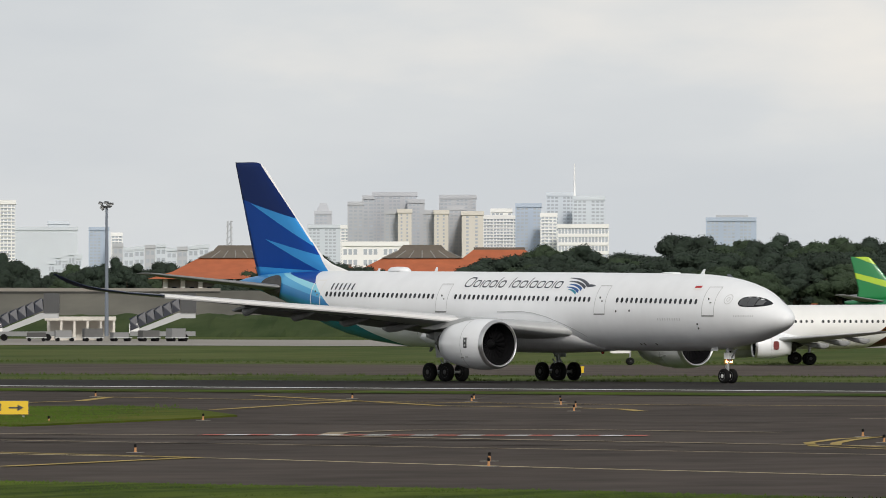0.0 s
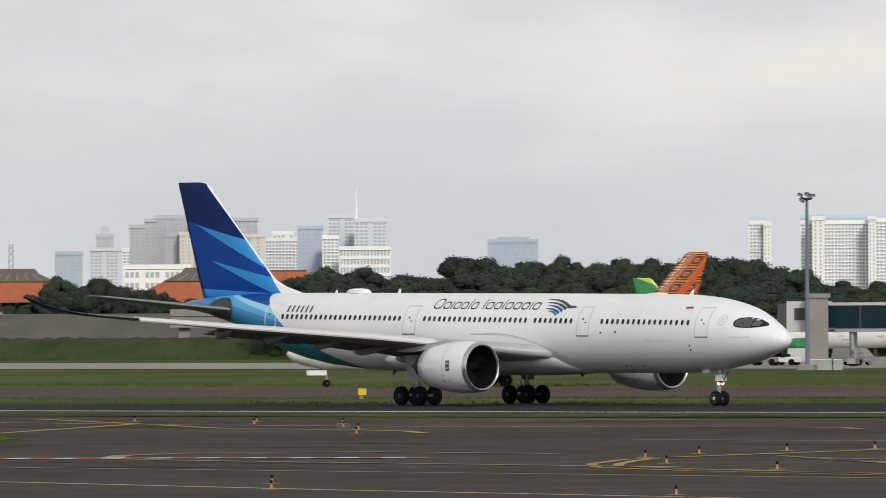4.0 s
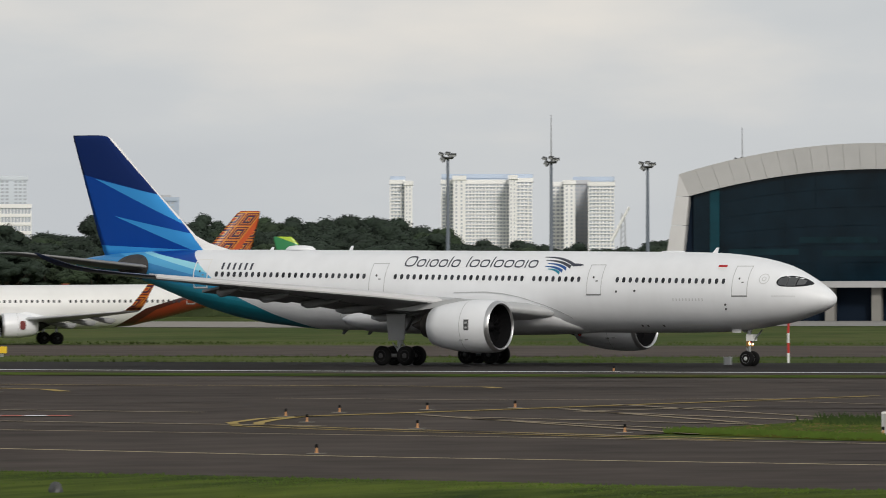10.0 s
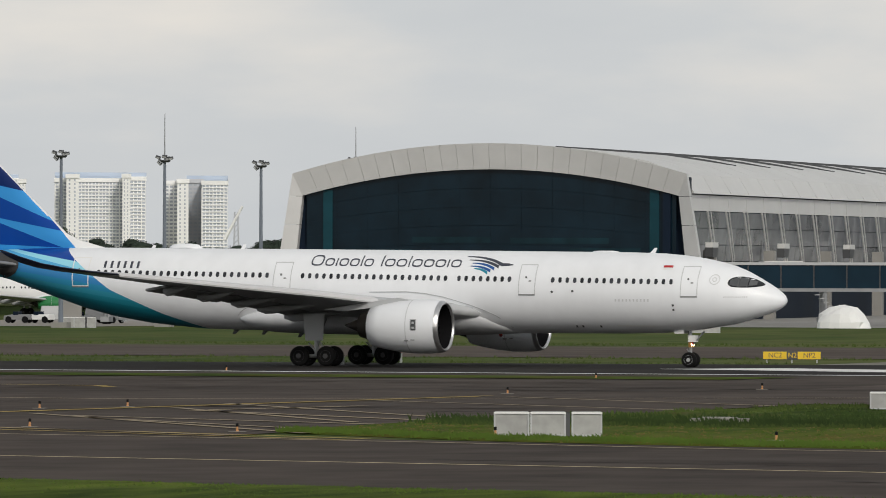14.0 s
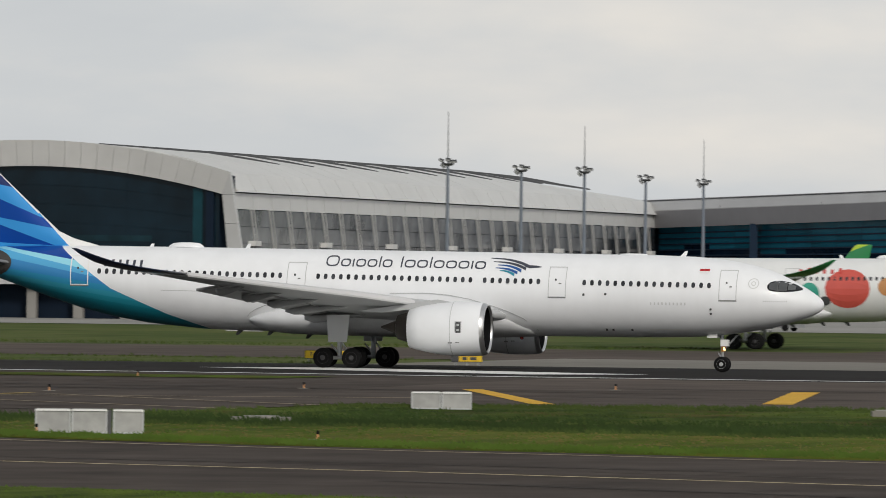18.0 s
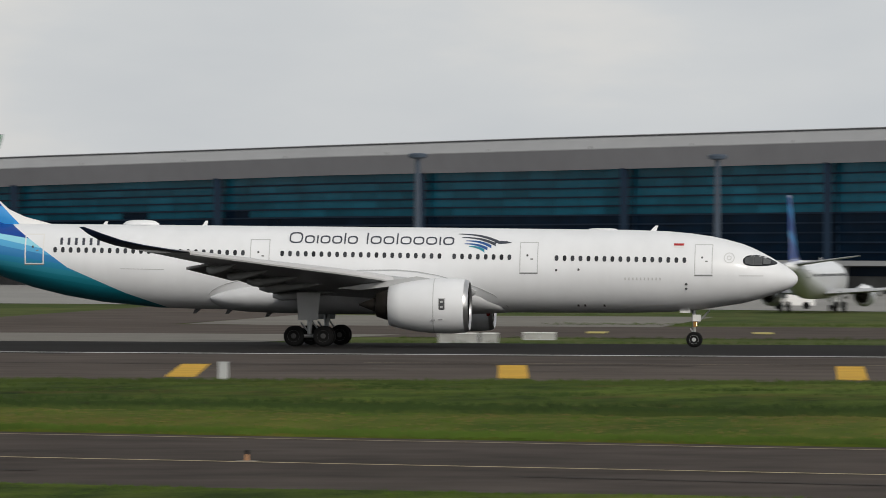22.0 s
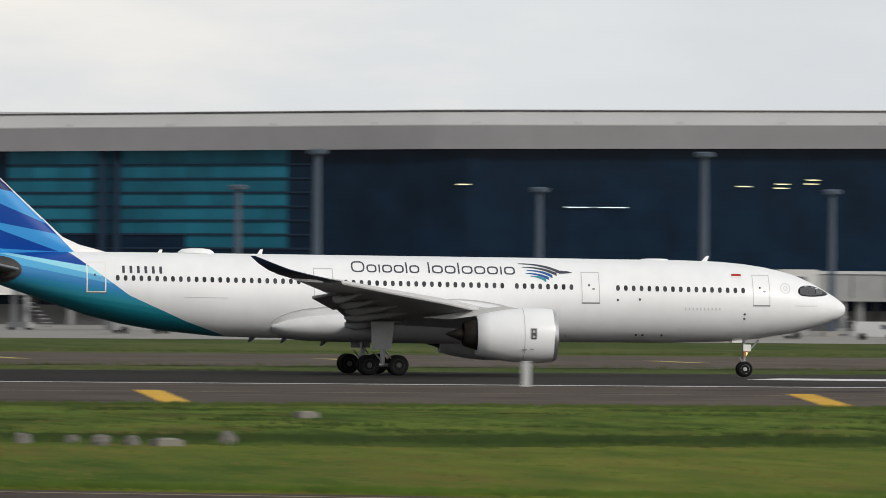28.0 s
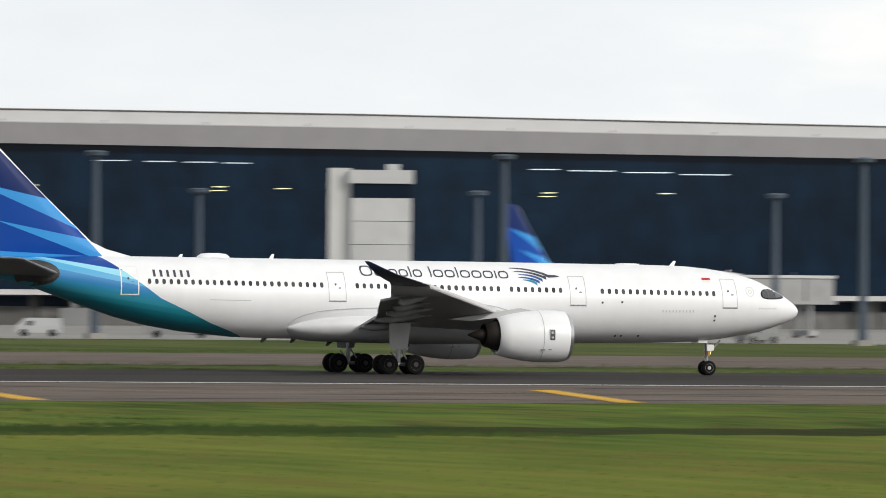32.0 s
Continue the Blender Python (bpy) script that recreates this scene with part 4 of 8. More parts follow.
def widebody(label, skin, fin_skin, engine_skin, tip_skin, tail_skin, lettering, lit=True):
    a = thing("wide_body_airliner", label, "airplane")
    part("fuselage", hull(WIDE), skin, a, smooth=True)
    # belly fairing
    bm = bmesh.new()
    loops = []
    for x, hw, zb, zt in ((-12.0, 0.5, 2.32, 2.7), (-13.0, 1.55, 2.25, 3.5), (-14.2, 2.15, 2.2, 4.4), (-16, 2.68, 2.14, 5.2), (-19, 3.0, 2.1, 5.4), (-21.5, 3.2, 2.1, 5.0), (-24, 3.15, 2.12, 4.6), (-28, 2.99, 2.18, 4.55), (-30.0, 2.86, 2.24, 4.4), (-31.2, 2.6, 2.36, 4.15), (-31.9, 2.34, 2.55, 3.9), (-32.4, 2.1, 2.8, 3.6), (-32.6, 1.8, 3.1, 3.35)):
        mid, half = (zb + zt) / 2, (zt - zb) / 2
        loops.append([(x, hw * math.copysign(abs(math.sin(6.2832 * k / 28)) ** (0.95 if x > -20 else 0.75), math.sin(6.2832 * k / 28)), mid + half * math.cos(6.2832 * k / 28)) for k in range(28)])
    rings(bm, loops)
    part("belly_fairing", bm, M["belly"], a, smooth=True)
    # fin
    bm = bmesh.new()
    rings(bm, [fin_loop(-42.6, -54.4, 7.7, 0.5), fin_loop(-43.6, -54.6, 8.15, 0.6), fin_loop(-45.3, -54.75, 8.6, 0.8), fin_loop(-46.4, -54.95, 9.1, 0.86), fin_loop(-50.5, -56.15, 12.9, 0.62), fin_loop(-53.5, -57.1, 15.9, 0.4), fin_loop(-53.95, -57.18, 16.2, 0.36), fin_loop(-54.6, -57.2, 16.34, 0.22)])
    part("tail_fin", bm, fin_skin, a, smooth=True)
    part("fin_cap", boxed(-57.15, -0.05, 16.31, -54.9, 0.05, 16.36), M["navy"], a)
    for s in (-1, 1):
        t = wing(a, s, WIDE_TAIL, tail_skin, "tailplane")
        w = wing(a, s, WIDE_WING[:6], M["wing_grey"], "wing")
        wl = wing(a, s, WIDE_WING[5:], tip_skin, "winglet")
        tagged(wl, "dark blue curved winglet" if lettering else "curved winglet")
        # leading edge slats, flaps
        for p, q in zip(WIDE_WING[2:6], WIDE_WING[3:6]):
            loops = []
            for r in (p, q):
                top = [(r[0] + 0.1, -0.1), (r[0] + 0.06, lip(r, 0.04)), (r[0] - 0.1, lip(r, 0.14)), (r[0] - 0.28, lip(r, 0.3)), (r[0] - 0.55, lip(r, 0.55))]
                loops.append([(x, s * r[2], r[3] + z + 0.02) for x, z in top] + [(x - 0.06, s * r[2], r[3] + z - 0.08) for x, z in top[::-1]])
            part("slat", rings(bmesh.new(), loops), M["metal_pale"], w, "pale metal leading-edge slat")
        for p, q in zip(WIDE_WING[1:5], WIDE_WING[2:5]):
            vs = [(p[1] + 0.9, s * p[2], p[3] - 0.05), (q[1] + 0.7, s * q[2], q[3] - 0.05), (q[1] - 0.75, s * q[2], q[3] - 0.3), (p[1] - 0.9, s * p[2], p[3] - 0.42)]
            lo = [(v[0], v[1], v[2] - 0.16) for v in vs]
            part("flap", rings(bmesh.new(), [vs, lo]), M["flap_grey"], w, "extended grey trailing-edge flap")
        for y, x0, x1, z in ((5.0, -23.2, -27.9, 3.5), (8.7, -23.8, -28.4, 4.04), (12.4, -25.2, -28.8, 4.46), (16.2, -26.9, -29.7, 4.86), (20.0, -28.6, -30.6, 5.26)):
            fairing(a, x0, x1, s * y, z, 0.5, 0.54, M["flap_grey"])
        engine(a, -14.28, s * 9.37, 2.77, 0.985, engine_skin)
        # dark wear plate round the tailplane root
        part("tailplane_seal", hull_patch(WIDE, [(-50.9 - 1.6 * math.cos(math.pi * j / 12), 6.9 - 0.9 * math.sin(math.pi * j / 12) - 0.01, 6.9 + 0.9 * math.sin(math.pi * j / 12) + 0.01) for j in range(13)], s, 0.09, 6), M["seal"], a, "dark grey oval wear plate")
        # seam where the belly fairing meets the hull
        seam = [(-12.4, 2.65), (-13.3, 3.45), (-14.2, 3.87), (-15.1, 4.2), (-17.0, 4.75), (-18.4, 5.0), (-19.8, 5.12), (-22.5, 5.08)]
        part("fairing_seam", hull_patch(WIDE, [(x, z - 0.025, z + 0.03) for x, z in seam], s, 0.05), M["seam"], a)
        rear = [(-24.5, 4.68), (-27.0, 4.62), (-29.0, 4.52), (-30.4, 4.36), (-31.3, 4.14), (-31.9, 3.9), (-32.3, 3.66), (-32.55, 3.4)]
        part("fairing_seam", hull_patch(WIDE, [(x, z - 0.02, z + 0.025) for x, z in rear], s, 0.04), M["seam"], a)
        # pylon
        bm = bmesh.new()
        rings(bm, [[(-16.2, s * 9.37 - 0.25, 4.45), (-16.2, s * 9.37 + 0.25, 4.45), (-21.6, s * 9.37 + 0.16, 3.8), (-21.6, s * 9.37 - 0.16, 3.8)], [(-17.8, s * 9.37 - 0.22, 4.72), (-17.8, s * 9.37 + 0.22, 4.72), (-23.2, s * 9.37 + 0.16, 3.9), (-23.2, s * 9.37 - 0.16, 3.9)]])
        part("pylon", bm, M["grey"], a)
        # cockpit glazing with its dark surround
        pts = [(3.36, 5.74, 5.9), (3.42, 5.64, 6.02), (3.55, 5.55, 6.13), (3.8, 5.5, 6.21), (4.2, 5.48, 6.23), (4.6, 5.48, 6.16), (4.95, 5.5, 6.06), (5.2, 5.53, 5.94), (5.4, 5.57, 5.83), (5.58, 5.62, 5.72)]
        glass = part("cockpit_window", hull_patch(WIDE, pts, s, 0.02, 4), M["cockpit"], a, "dark wraparound cockpit windows in a black mask")
        for xa, xb, za, zb, ya, yb in ((3.48, 4.02, 5.65, 6.04, 5.54, 6.18), (4.09, 4.6, 5.54, 6.18, 5.56, 6.09), (4.68, 5.16, 5.6, 6.05, 5.64, 5.89)):
            part("pane", hull_patch(WIDE, [(xa + (xb - xa) * j / 5, za + (ya - za) * j / 5, zb + (yb - zb) * j / 5) for j in range(6)], s, 0.05, 6), M["cockpit_pane" if xa < 4.6 else "front_pane"], glass, "cockpit pane with sky light in its grey")
        for x in (4.0, 4.55):
            part("window_post", hull_patch(WIDE, [(x + 0.01, 5.53, 6.18), (x + 0.08, 5.53, 6.16)], s, 0.06, 6), M["darkgrey"], glass)
        for x0, x1, z0, z1 in ((0.15, 1.35, 4.85, 6.92), (-11.56, -10.33, 4.95, 7.02), (-29.72, -28.4, 5.1, 7.15), (-45.0, -43.68, 5.4, 7.46)):
            door_frame(a, WIDE, x0, x1, z0, z1, s, M["seam" if x0 > -40 or not lettering else "white"], 0.05 if x0 > -40 else 0.085)
        for x, z in ((-0.4, 4.25), (-0.4, 3.95), (-7.6, 5.2), (-9.1, 5.15)):
            bm = bmesh.new()
            oval(bm, x, s * skin_y(WIDE, x, z), z, 0.16, 0.16, 0.02, s)
            part("static_port", bm, M["darkgrey"], a)
        for x in (-6.0, -7.3, -7.75):
            part("drain_mast", hull_patch(WIDE, [(x, 2.72, 2.86), (x + 0.14, 2.72, 2.86)], s, 0.03), M["darkgrey"], a)
    for xs in ([-0.52 - 0.535 * k for k in range(17)], [-12.25 - 0.53 * k for k in range(8)], [-16.95 - 0.53 * k for k in range(21)], [-30.2 - 0.53 * k for k in range(25)]):
        window_row(a, WIDE, xs, lambda x: 5.85 - 0.0125 * x, 0.26, 0.40, M["pane"])
    # dark drain fins under the belly
    for x, z in ((-28.7, 2.24), (-31.4, 2.42), (-33.6, 2.44)):
        part("drain_fin", rings(bmesh.new(), [[(x + 0.3, y, z), (x - 0.12, y, z), (x - 0.28, y, z - 0.32), (x - 0.06, y, z - 0.32)] for y in (-0.03, 0.03)]), M["darkgrey"], a, "small dark drain fin")
    # antennas, dome
    bm = bmesh.new()
    rings(bm, [[(-37.4 + 1.25 * s * math.cos(6.2832 * k / 18), 0.55 * s * math.sin(6.2832 * k / 18), 8.05 + h) for k in range(18)] for s, h in ((1.0, 0), (0.97, 0.12), (0.75, 0.3), (0.3, 0.36))])
    part("satellite_dome", bm, M["white_gloss"], a, smooth=True)
    for x, h, m in ((-39.8, 0.35, "white_gloss"), (-33.0, 0.42, "white_gloss"), (-2.6, 0.22, "white_gloss")):
        bm = bmesh.new()
        rings(bm, [[(x, -0.03, 7.8), (x - 0.4, -0.03, 7.8), (x - 0.4, 0.03, 7.8), (x, 0.03, 7.8)], [(x - 0.05 + 0.2, -0.01, 7.95 + h), (x - 0.2 + 0.15, -0.01, 7.95 + h), (x - 0.05, 0.01, 7.95 + h), (x + 0.15, 0.01, 7.95 + h)]])
        part("blade_antenna", bm, M[m], a)
    bm = bmesh.new()
    rings(bm, [[(-6.2 + 1.0 * s * math.cos(6.2832 * k / 14), 0.4 * s * math.sin(6.2832 * k / 14), 7.85 + h) for k in range(14)] for s, h in ((1.0, 0), (0.9, 0.09), (0.5, 0.12))])
    part("flat_antenna", bm, M["white_gloss"], a, smooth=True)
    bm = bmesh.new()
    rings(bm, [[(-13.9 + s * 0.14 * math.cos(6.2832 * k / 10), s * 0.14 * math.sin(6.2832 * k / 10), z) for k in range(10)] for s, z in ((1, 2.22), (0.9, 2.1), (0.3, 2.03))])
    part("anti_collision_light", bm, M["beacon_glass"], a, "dark red beacon under the belly")
    wheels = nose_gear(a, 0.0, 2.5, 0.53, lit)
    for s in (-1, 1):
        wheels += main_gear(a, -25.38, s * 5.34, 3.4, 0.69)
    return a, wheels


M["beacon_glass"] = mat("red_beacon_glass", (0.25, 0.02, 0.02), 0.2, 0, 0.1, 2.0)
M["seal"] = mat("scuffed_dark_plate", (0.05, 0.048, 0.046), 0.55, 0.1, 0.35, 0.8, coarse=0.2)
M["white_gloss"] = mat("aircraft_white_paint", (0.82, 0.835, 0.86), 0.3, 0, 0.04, 0.8, coat=0.3, coarse=0.15)
M["belly"] = mat("grey_belly_paint", (0.64, 0.65, 0.67), 0.4, 0, 0.1, 0.8, coat=0.15, coarse=0.15)
M["wing_grey"] = mat("aircraft_grey_wing_paint", (0.42, 0.43, 0.44), 0.4, 0, 0.1, 0.8, coarse=0.15)
# wing grey with the underside shade of flaps and fairings painted in
M["flap_grey"] = mat("shade_grey_flap_paint", (0.25, 0.255, 0.26), 0.45, 0, 0.15, 0.8, coarse=0.2)
M["metal_pale"] = mat("pale_slat_paint", (0.6, 0.6, 0.61), 0.45, 0.0, 0.05, 0.8)
M["pane"] = mat("cabin_window_pane", (0.042, 0.045, 0.052), 0.45, 0, 0.3, 2.0, by_piece=0.5, spec=0.15)
M["cockpit"] = mat("cockpit_glass", (0.012, 0.014, 0.017), 0.1, 0, 0.2, 2.0)
# sky light seen in the panes is put into these two greys
M["cockpit_pane"] = mat("sky_toned_cockpit_glass", (0.085, 0.09, 0.095), 0.12, 0, 0.2, 2.0, spec=0.35)
M["front_pane"] = mat("sky_toned_windscreen", (0.11, 0.115, 0.12), 0.12, 0, 0.15, 2.0, spec=0.4)
M["flag_red"] = mat("flag_red_paint", (0.42, 0.02, 0.025), 0.4, 0, 0.05, 2.0)
# warm lamp glow is put into this gold of the added brackets
M["gold"] = mat("lamp_glow_gold_metal", (0.42, 0.22, 0.06), 0.35, 0.6, 0.2, 3.0)
M["seam"] = mat("door_seam_grey", (0.5, 0.51, 0.52), 0.5, 0, 0.05, 2.0)
M["faint"] = mat("faint_grey_print", (0.62, 0.63, 0.64), 0.5, 0, 0.05, 2.0)
M["navy"] = mat("navy_winglet_paint", (0.012, 0.02, 0.05), 0.3, 0, 0.1, 0.8, coat=0.4)
NAVY, DEEP, SKY_BLUE, PALE, TEAL = (0.002, 0.018, 0.115), (0.002, 0.055, 0.32), (0.04, 0.29, 0.68), (0.30, 0.68, 0.83), (0.009, 0.215, 0.285)
# the coloured tail ends along a bent line in three stretches
TAIL_EDGE = (
    [(-42.1, 5.2, -45.05, 7.35), (-70.0, 5.2, 0.0, 5.2)],
    [(-38.25, 3.5, -42.1, 5.2), (-70.0, 3.5, 0.0, 3.5), (0.0, 5.2, -70.0, 5.2)],
    [(-35.1, 2.4, -38.25, 3.5), (0.0, 3.5, -70.0, 3.5)],
)
HULL_SKIN = paint("hull_livery", (0.82, 0.835, 0.86), [(col, edges + line) for col, line in (
    ((0.035, 0.23, 0.52), []),
    ((0.09, 0.40, 0.69), [(-49.56, 7.22, -43.3, 6.0)]),
    (PALE, [(-49.56, 7.72, -44.09, 6.52)]),
    (DEEP, [(-53.2, 8.52, -45.16, 7.2)]),
    ((0.030, 0.27, 0.47), [(-42.6, 5.45, -58.0, 7.75)]),
    ((0.035, 0.30, 0.42), [(-42.5, 5.05, -58.0, 7.35)]),
    ((0.018, 0.26, 0.35), [(-41.2, 4.5, -58.0, 7.1)]),
    (TEAL, [(-40.0, 3.95, -58.0, 6.8)]),
    ((0.004, 0.17, 0.22), [(-37.6, 2.85, -58.0, 6.2)]),
) for edges in TAIL_EDGE], rough=0.4, spec=0.4, coat=0.15)
FIN_SKIN = paint("fin_livery", DEEP, [
    (NAVY, [(-55.25, 13.3, -50.0, 12.15)]),
    (SKY_BLUE, [(-55.25, 13.25, -48.4, 10.35), (-50.0, 12.13, -55.25, 13.25)]),
    (SKY_BLUE, [(-53.45, 10.55, -46.2, 7.95), (-47.3, 9.38, -53.45, 10.55)]),
    (SKY_BLUE, [(-51.0, 8.3, -60.0, 8.7)]),
    ((0.80, 0.80, 0.80), [(-50.3, 12.9, -45.85, 8.3)]),
    ((0.80, 0.80, 0.80), [(-53.72, 15.9, -46.62, 9.1), (-60.0, 10.3, -40.0, 10.3)]),
], rough=0.42, spec=0.2, coat=0.0)
# wing grey darkened: the underside's shadow is put into the colour
TAIL_SKIN = mat("tailplane_shade_paint", (0.2, 0.205, 0.21), 0.45, 0, 0.1, 0.8, coarse=0.15)
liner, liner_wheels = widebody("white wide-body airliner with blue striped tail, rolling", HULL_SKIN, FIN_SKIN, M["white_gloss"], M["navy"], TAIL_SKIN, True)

# airline name and crest as plain bars and strokes
M["letter"] = mat("dark_slate_lettering", (0.05, 0.055, 0.075), 0.4, 0, 0.05, 2.0)
M["crest_teal"] = mat("crest_teal_paint", (0.02, 0.24, 0.34), 0.4, 0, 0.05, 2.0)
M["crest_blue"] = mat("crest_blue_paint", (0.02, 0.09, 0.3), 0.4, 0, 0.05, 2.0)
for side in (-1, 1):
    # the name reads towards the nose on this side and away from it on the other
    glyphs(liner, WIDE, -27.2, -22.45, 6.9, 0.74, 0.54, "OoiooIo", side, M["letter"], "dark slate shape of the airline name", slope=-0.05)
    glyphs(liner, WIDE, -22.0, -15.95, 6.86, 0.74, 0.54, "IooIoooio", side, M["letter"], "dark slate shape of the airline name", slope=-0.06)
    bars(liner, WIDE, -42.75, -39.75, 6.72, 7.2, 6, side, M["letter"], "dark registration bar", tall=tuple(range(6)), slope=-0.04, name="registration_bar")
    for x0, x1, zs, ze, m in ((-15.75, -12.95, 7.55, 6.98, "letter"), (-15.5, -13.2, 7.32, 6.84, "letter"), (-15.2, -13.5, 7.1, 6.7, "crest_blue"), (-15.3, -13.75, 6.9, 6.56, "crest_blue"), (-15.0, -13.95, 6.72, 6.42, "crest_teal")):
        pts = []
        for j in range(11):
            q = j / 10
            z = zs + (ze - zs) * (0.12 * q + 0.88 * q ** 2.6)
            wv = 0.02 + 0.085 * q
            pts.append((x0 + (x1 - x0) * q, z - wv, z + wv))
        part("crest_feather", hull_patch(WIDE, pts, side, 0.02, 2), M[m], liner, "blue-grey feather stroke of the crest")
    pts = [(-13.3, 6.98, 7.0), (-12.9, 6.9, 7.1), (-12.5, 6.92, 7.08), (-12.15, 6.97, 7.0)]
    part("crest_head", hull_patch(WIDE, pts, side, 0.024), M["letter"], liner)
    part("flag_red_half", hull_patch(WIDE, [(-1.25, 6.83, 6.98), (-0.58, 6.83, 6.98)], side, 0.02), M["flag_red"], liner, "red half of a small flag")
    part("flag_white_half", hull_patch(WIDE, [(-1.25, 6.68, 6.825), (-0.58, 6.68, 6.825)], side, 0.02), M["white"], liner)
    bm = bmesh.new()
    zc, xc = 6.02, 2.45
    ring = [[(xc + q * math.cos(6.2832 * k / 20), side * (skin_y(WIDE, xc + q * math.cos(6.2832 * k / 20), zc + q * math.sin(6.2832 * k / 20)) + 0.015), zc + q * math.sin(6.2832 * k / 20)) for k in range(20)] for q in (0.36, 0.3, 0.16, 0.1)]
    rings(bm, ring[:2], False)
    rings(bm, ring[2:], False)
    part("alliance_emblem", bm, M["faint"], liner, "small grey round emblem")
    bars(liner, WIDE, 3.1, 4.7, 4.78, 4.88, 12, side, M["seam"], "tiny grey type lettering", tall=tuple(range(12)), name="type_bar")
    bars(liner, WIDE, -4.6, -2.0, 4.5, 4.68, 10, side, M["faint"], "faint grey small print", tall=tuple(range(10)), name="print_bar")
    part("cargo_door_line", hull_patch(WIDE, [(-4.7, 2.80, 2.87), (-2.0, 2.80, 2.87)], side, 0.02), M["white"], liner)
    part("wing_fillet_line", hull_patch(WIDE, [(-38.5, 5.1, 5.14), (-35.5, 5.06, 5.1)], side, 0.014), M["seam"], liner)


M["pier_roof"] = mat("pale_aluminium_sheet", (0.60, 0.60, 0.59), 0.5, 0.1, 0.06, 0.25, coarse=0.04)
M["pier_glass"] = mat("smoked_pier_glass", (0.0036, 0.0125, 0.0205), 0.1, 0, 0.5, 0.3, coarse=0.05, by_piece=0.04, spec=0.2)
M["column_grey"] = mat("dull_blue_grey_column", (0.052, 0.074, 0.108), 0.6, 0, 0.1, 0.5)
M["mast_grey"] = mat("weathered_grey_mast", (0.155, 0.18, 0.22), 0.6, 0, 0.1, 0.5)
# sky reflection is put into the pale pane grey, shade into the copy
M["side_glass"] = mat("sky_toned_grey_glass", (0.21, 0.22, 0.235), 0.2, 0, 0.25, 0.4, by_piece=0.22, spec=0.3)
M["end_glass"] = mat("shade_toned_grey_glass", (0.04, 0.045, 0.053), 0.2, 0, 0.25, 0.4, by_piece=0.2, spec=0.3)
M["bridge_panel"] = mat("weathered_grey_panel", (0.28, 0.285, 0.29), 0.6, 0, 0.2, 0.5, coarse=0.1)
M["bridge_glass"] = mat("dark_green_blue_glass", (0.008, 0.024, 0.04), 0.15, 0, 0.3, 0.3, by_piece=0.2, spec=0.2)


# ---- terminal hall glazing ----
def slab(bm, az0, az1, d0, d1, t0, t1, thick, mi=0):
    """An upright slab between two azimuths; d, t: distance and the pair of heights at either end."""
    lp = []
    for off in (0.0, thick):
        lp.append([polar(az0, d0 + off, t0[0]), polar(az1, d1 + off, t1[0]), polar(az1, d1 + off, t1[1]), polar(az0, d0 + off, t0[1])])
    return rings(bm, lp, True, mi)


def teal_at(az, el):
    """Panes with daylight put into their colour: the long lit stretch ends on a slant; dark rows at its uneven foot
    stand for reflected trees.
    """
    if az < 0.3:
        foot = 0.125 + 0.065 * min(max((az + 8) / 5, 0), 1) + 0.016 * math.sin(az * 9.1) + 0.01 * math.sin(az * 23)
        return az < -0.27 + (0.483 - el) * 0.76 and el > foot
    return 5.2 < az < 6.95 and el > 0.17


bay = 0.58
k_bay = 0
az = -9.642
while az < 25.2:
    lit_bay = az < -0.1 or 5.0 < az < 7.0
    b = thing("curtain_wall_bay", "teal glass curtain wall bay with slim horizontal bars" if lit_bay else "dark tinted flush glass curtain wall bay", "window", "terminal curtain wall", "structure")
    rows, cols = (10, 4) if lit_bay else (7, 2)
    for r in range(rows):
        for c in range(cols):
            p0, p1 = az + bay * c / cols, az + bay * (c + 1) / cols - 0.0015
            _, da, _, ga = hall_at(p0)
            _, db, _, gb = hall_at(p1)
            lo = 4.6
            za, zb = lo + (ga - lo) * r / rows, lo + (gb - lo) * r / rows
            ya, yb = lo + (ga - lo) * (r + 1) / rows - 0.01, lo + (gb - lo) * (r + 1) / rows - 0.01
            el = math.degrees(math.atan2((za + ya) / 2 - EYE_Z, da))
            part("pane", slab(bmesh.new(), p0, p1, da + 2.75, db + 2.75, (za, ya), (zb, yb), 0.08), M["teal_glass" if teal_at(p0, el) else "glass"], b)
    if lit_bay:
        for r in range(rows):
            bm = bmesh.new()
            for c in range(cols):
                _, da, _, ga = hall_at(az + bay * c / cols)
                _, db, _, gb = hall_at(az + bay * (c + 1) / cols)
                za, zb = 4.6 + (ga - 4.6) * r / rows, 4.6 + (gb - 4.6) * r / rows
                slab(bm, az + bay * c / cols, az + bay * (c + 1) / cols, da + 2.5, db + 2.5, (za - 0.24, za), (zb - 0.24, zb), 0.2)
            part("transom", bm, M["hall_post"], b)
        _, d0, _, g0 = hall_at(az)
        if k_bay % 2:
            for off in (-0.062, 0.018):
                part("mullion_post", slab(bmesh.new(), az + off, az + off + 0.044, d0 + 1.9, d0 + 1.9, (0, g0), (0, g0), 0.8), M["hall_post"], b)
        b0, b1 = (0.22, 0.38) if k_bay % 2 else (0.2, 0.34)
        bm = bmesh.new()
        rod(bm, polar(az + b0, d0 + 2.2, g0 - 0.3), polar(az + b1 + 0.08, d0 + 2.2, 6.0), 0.3 if k_bay % 2 else 0.2, n=6)
        part("brace", bm, M["hall_post"], b)
    az += bay
    k_bay += 1
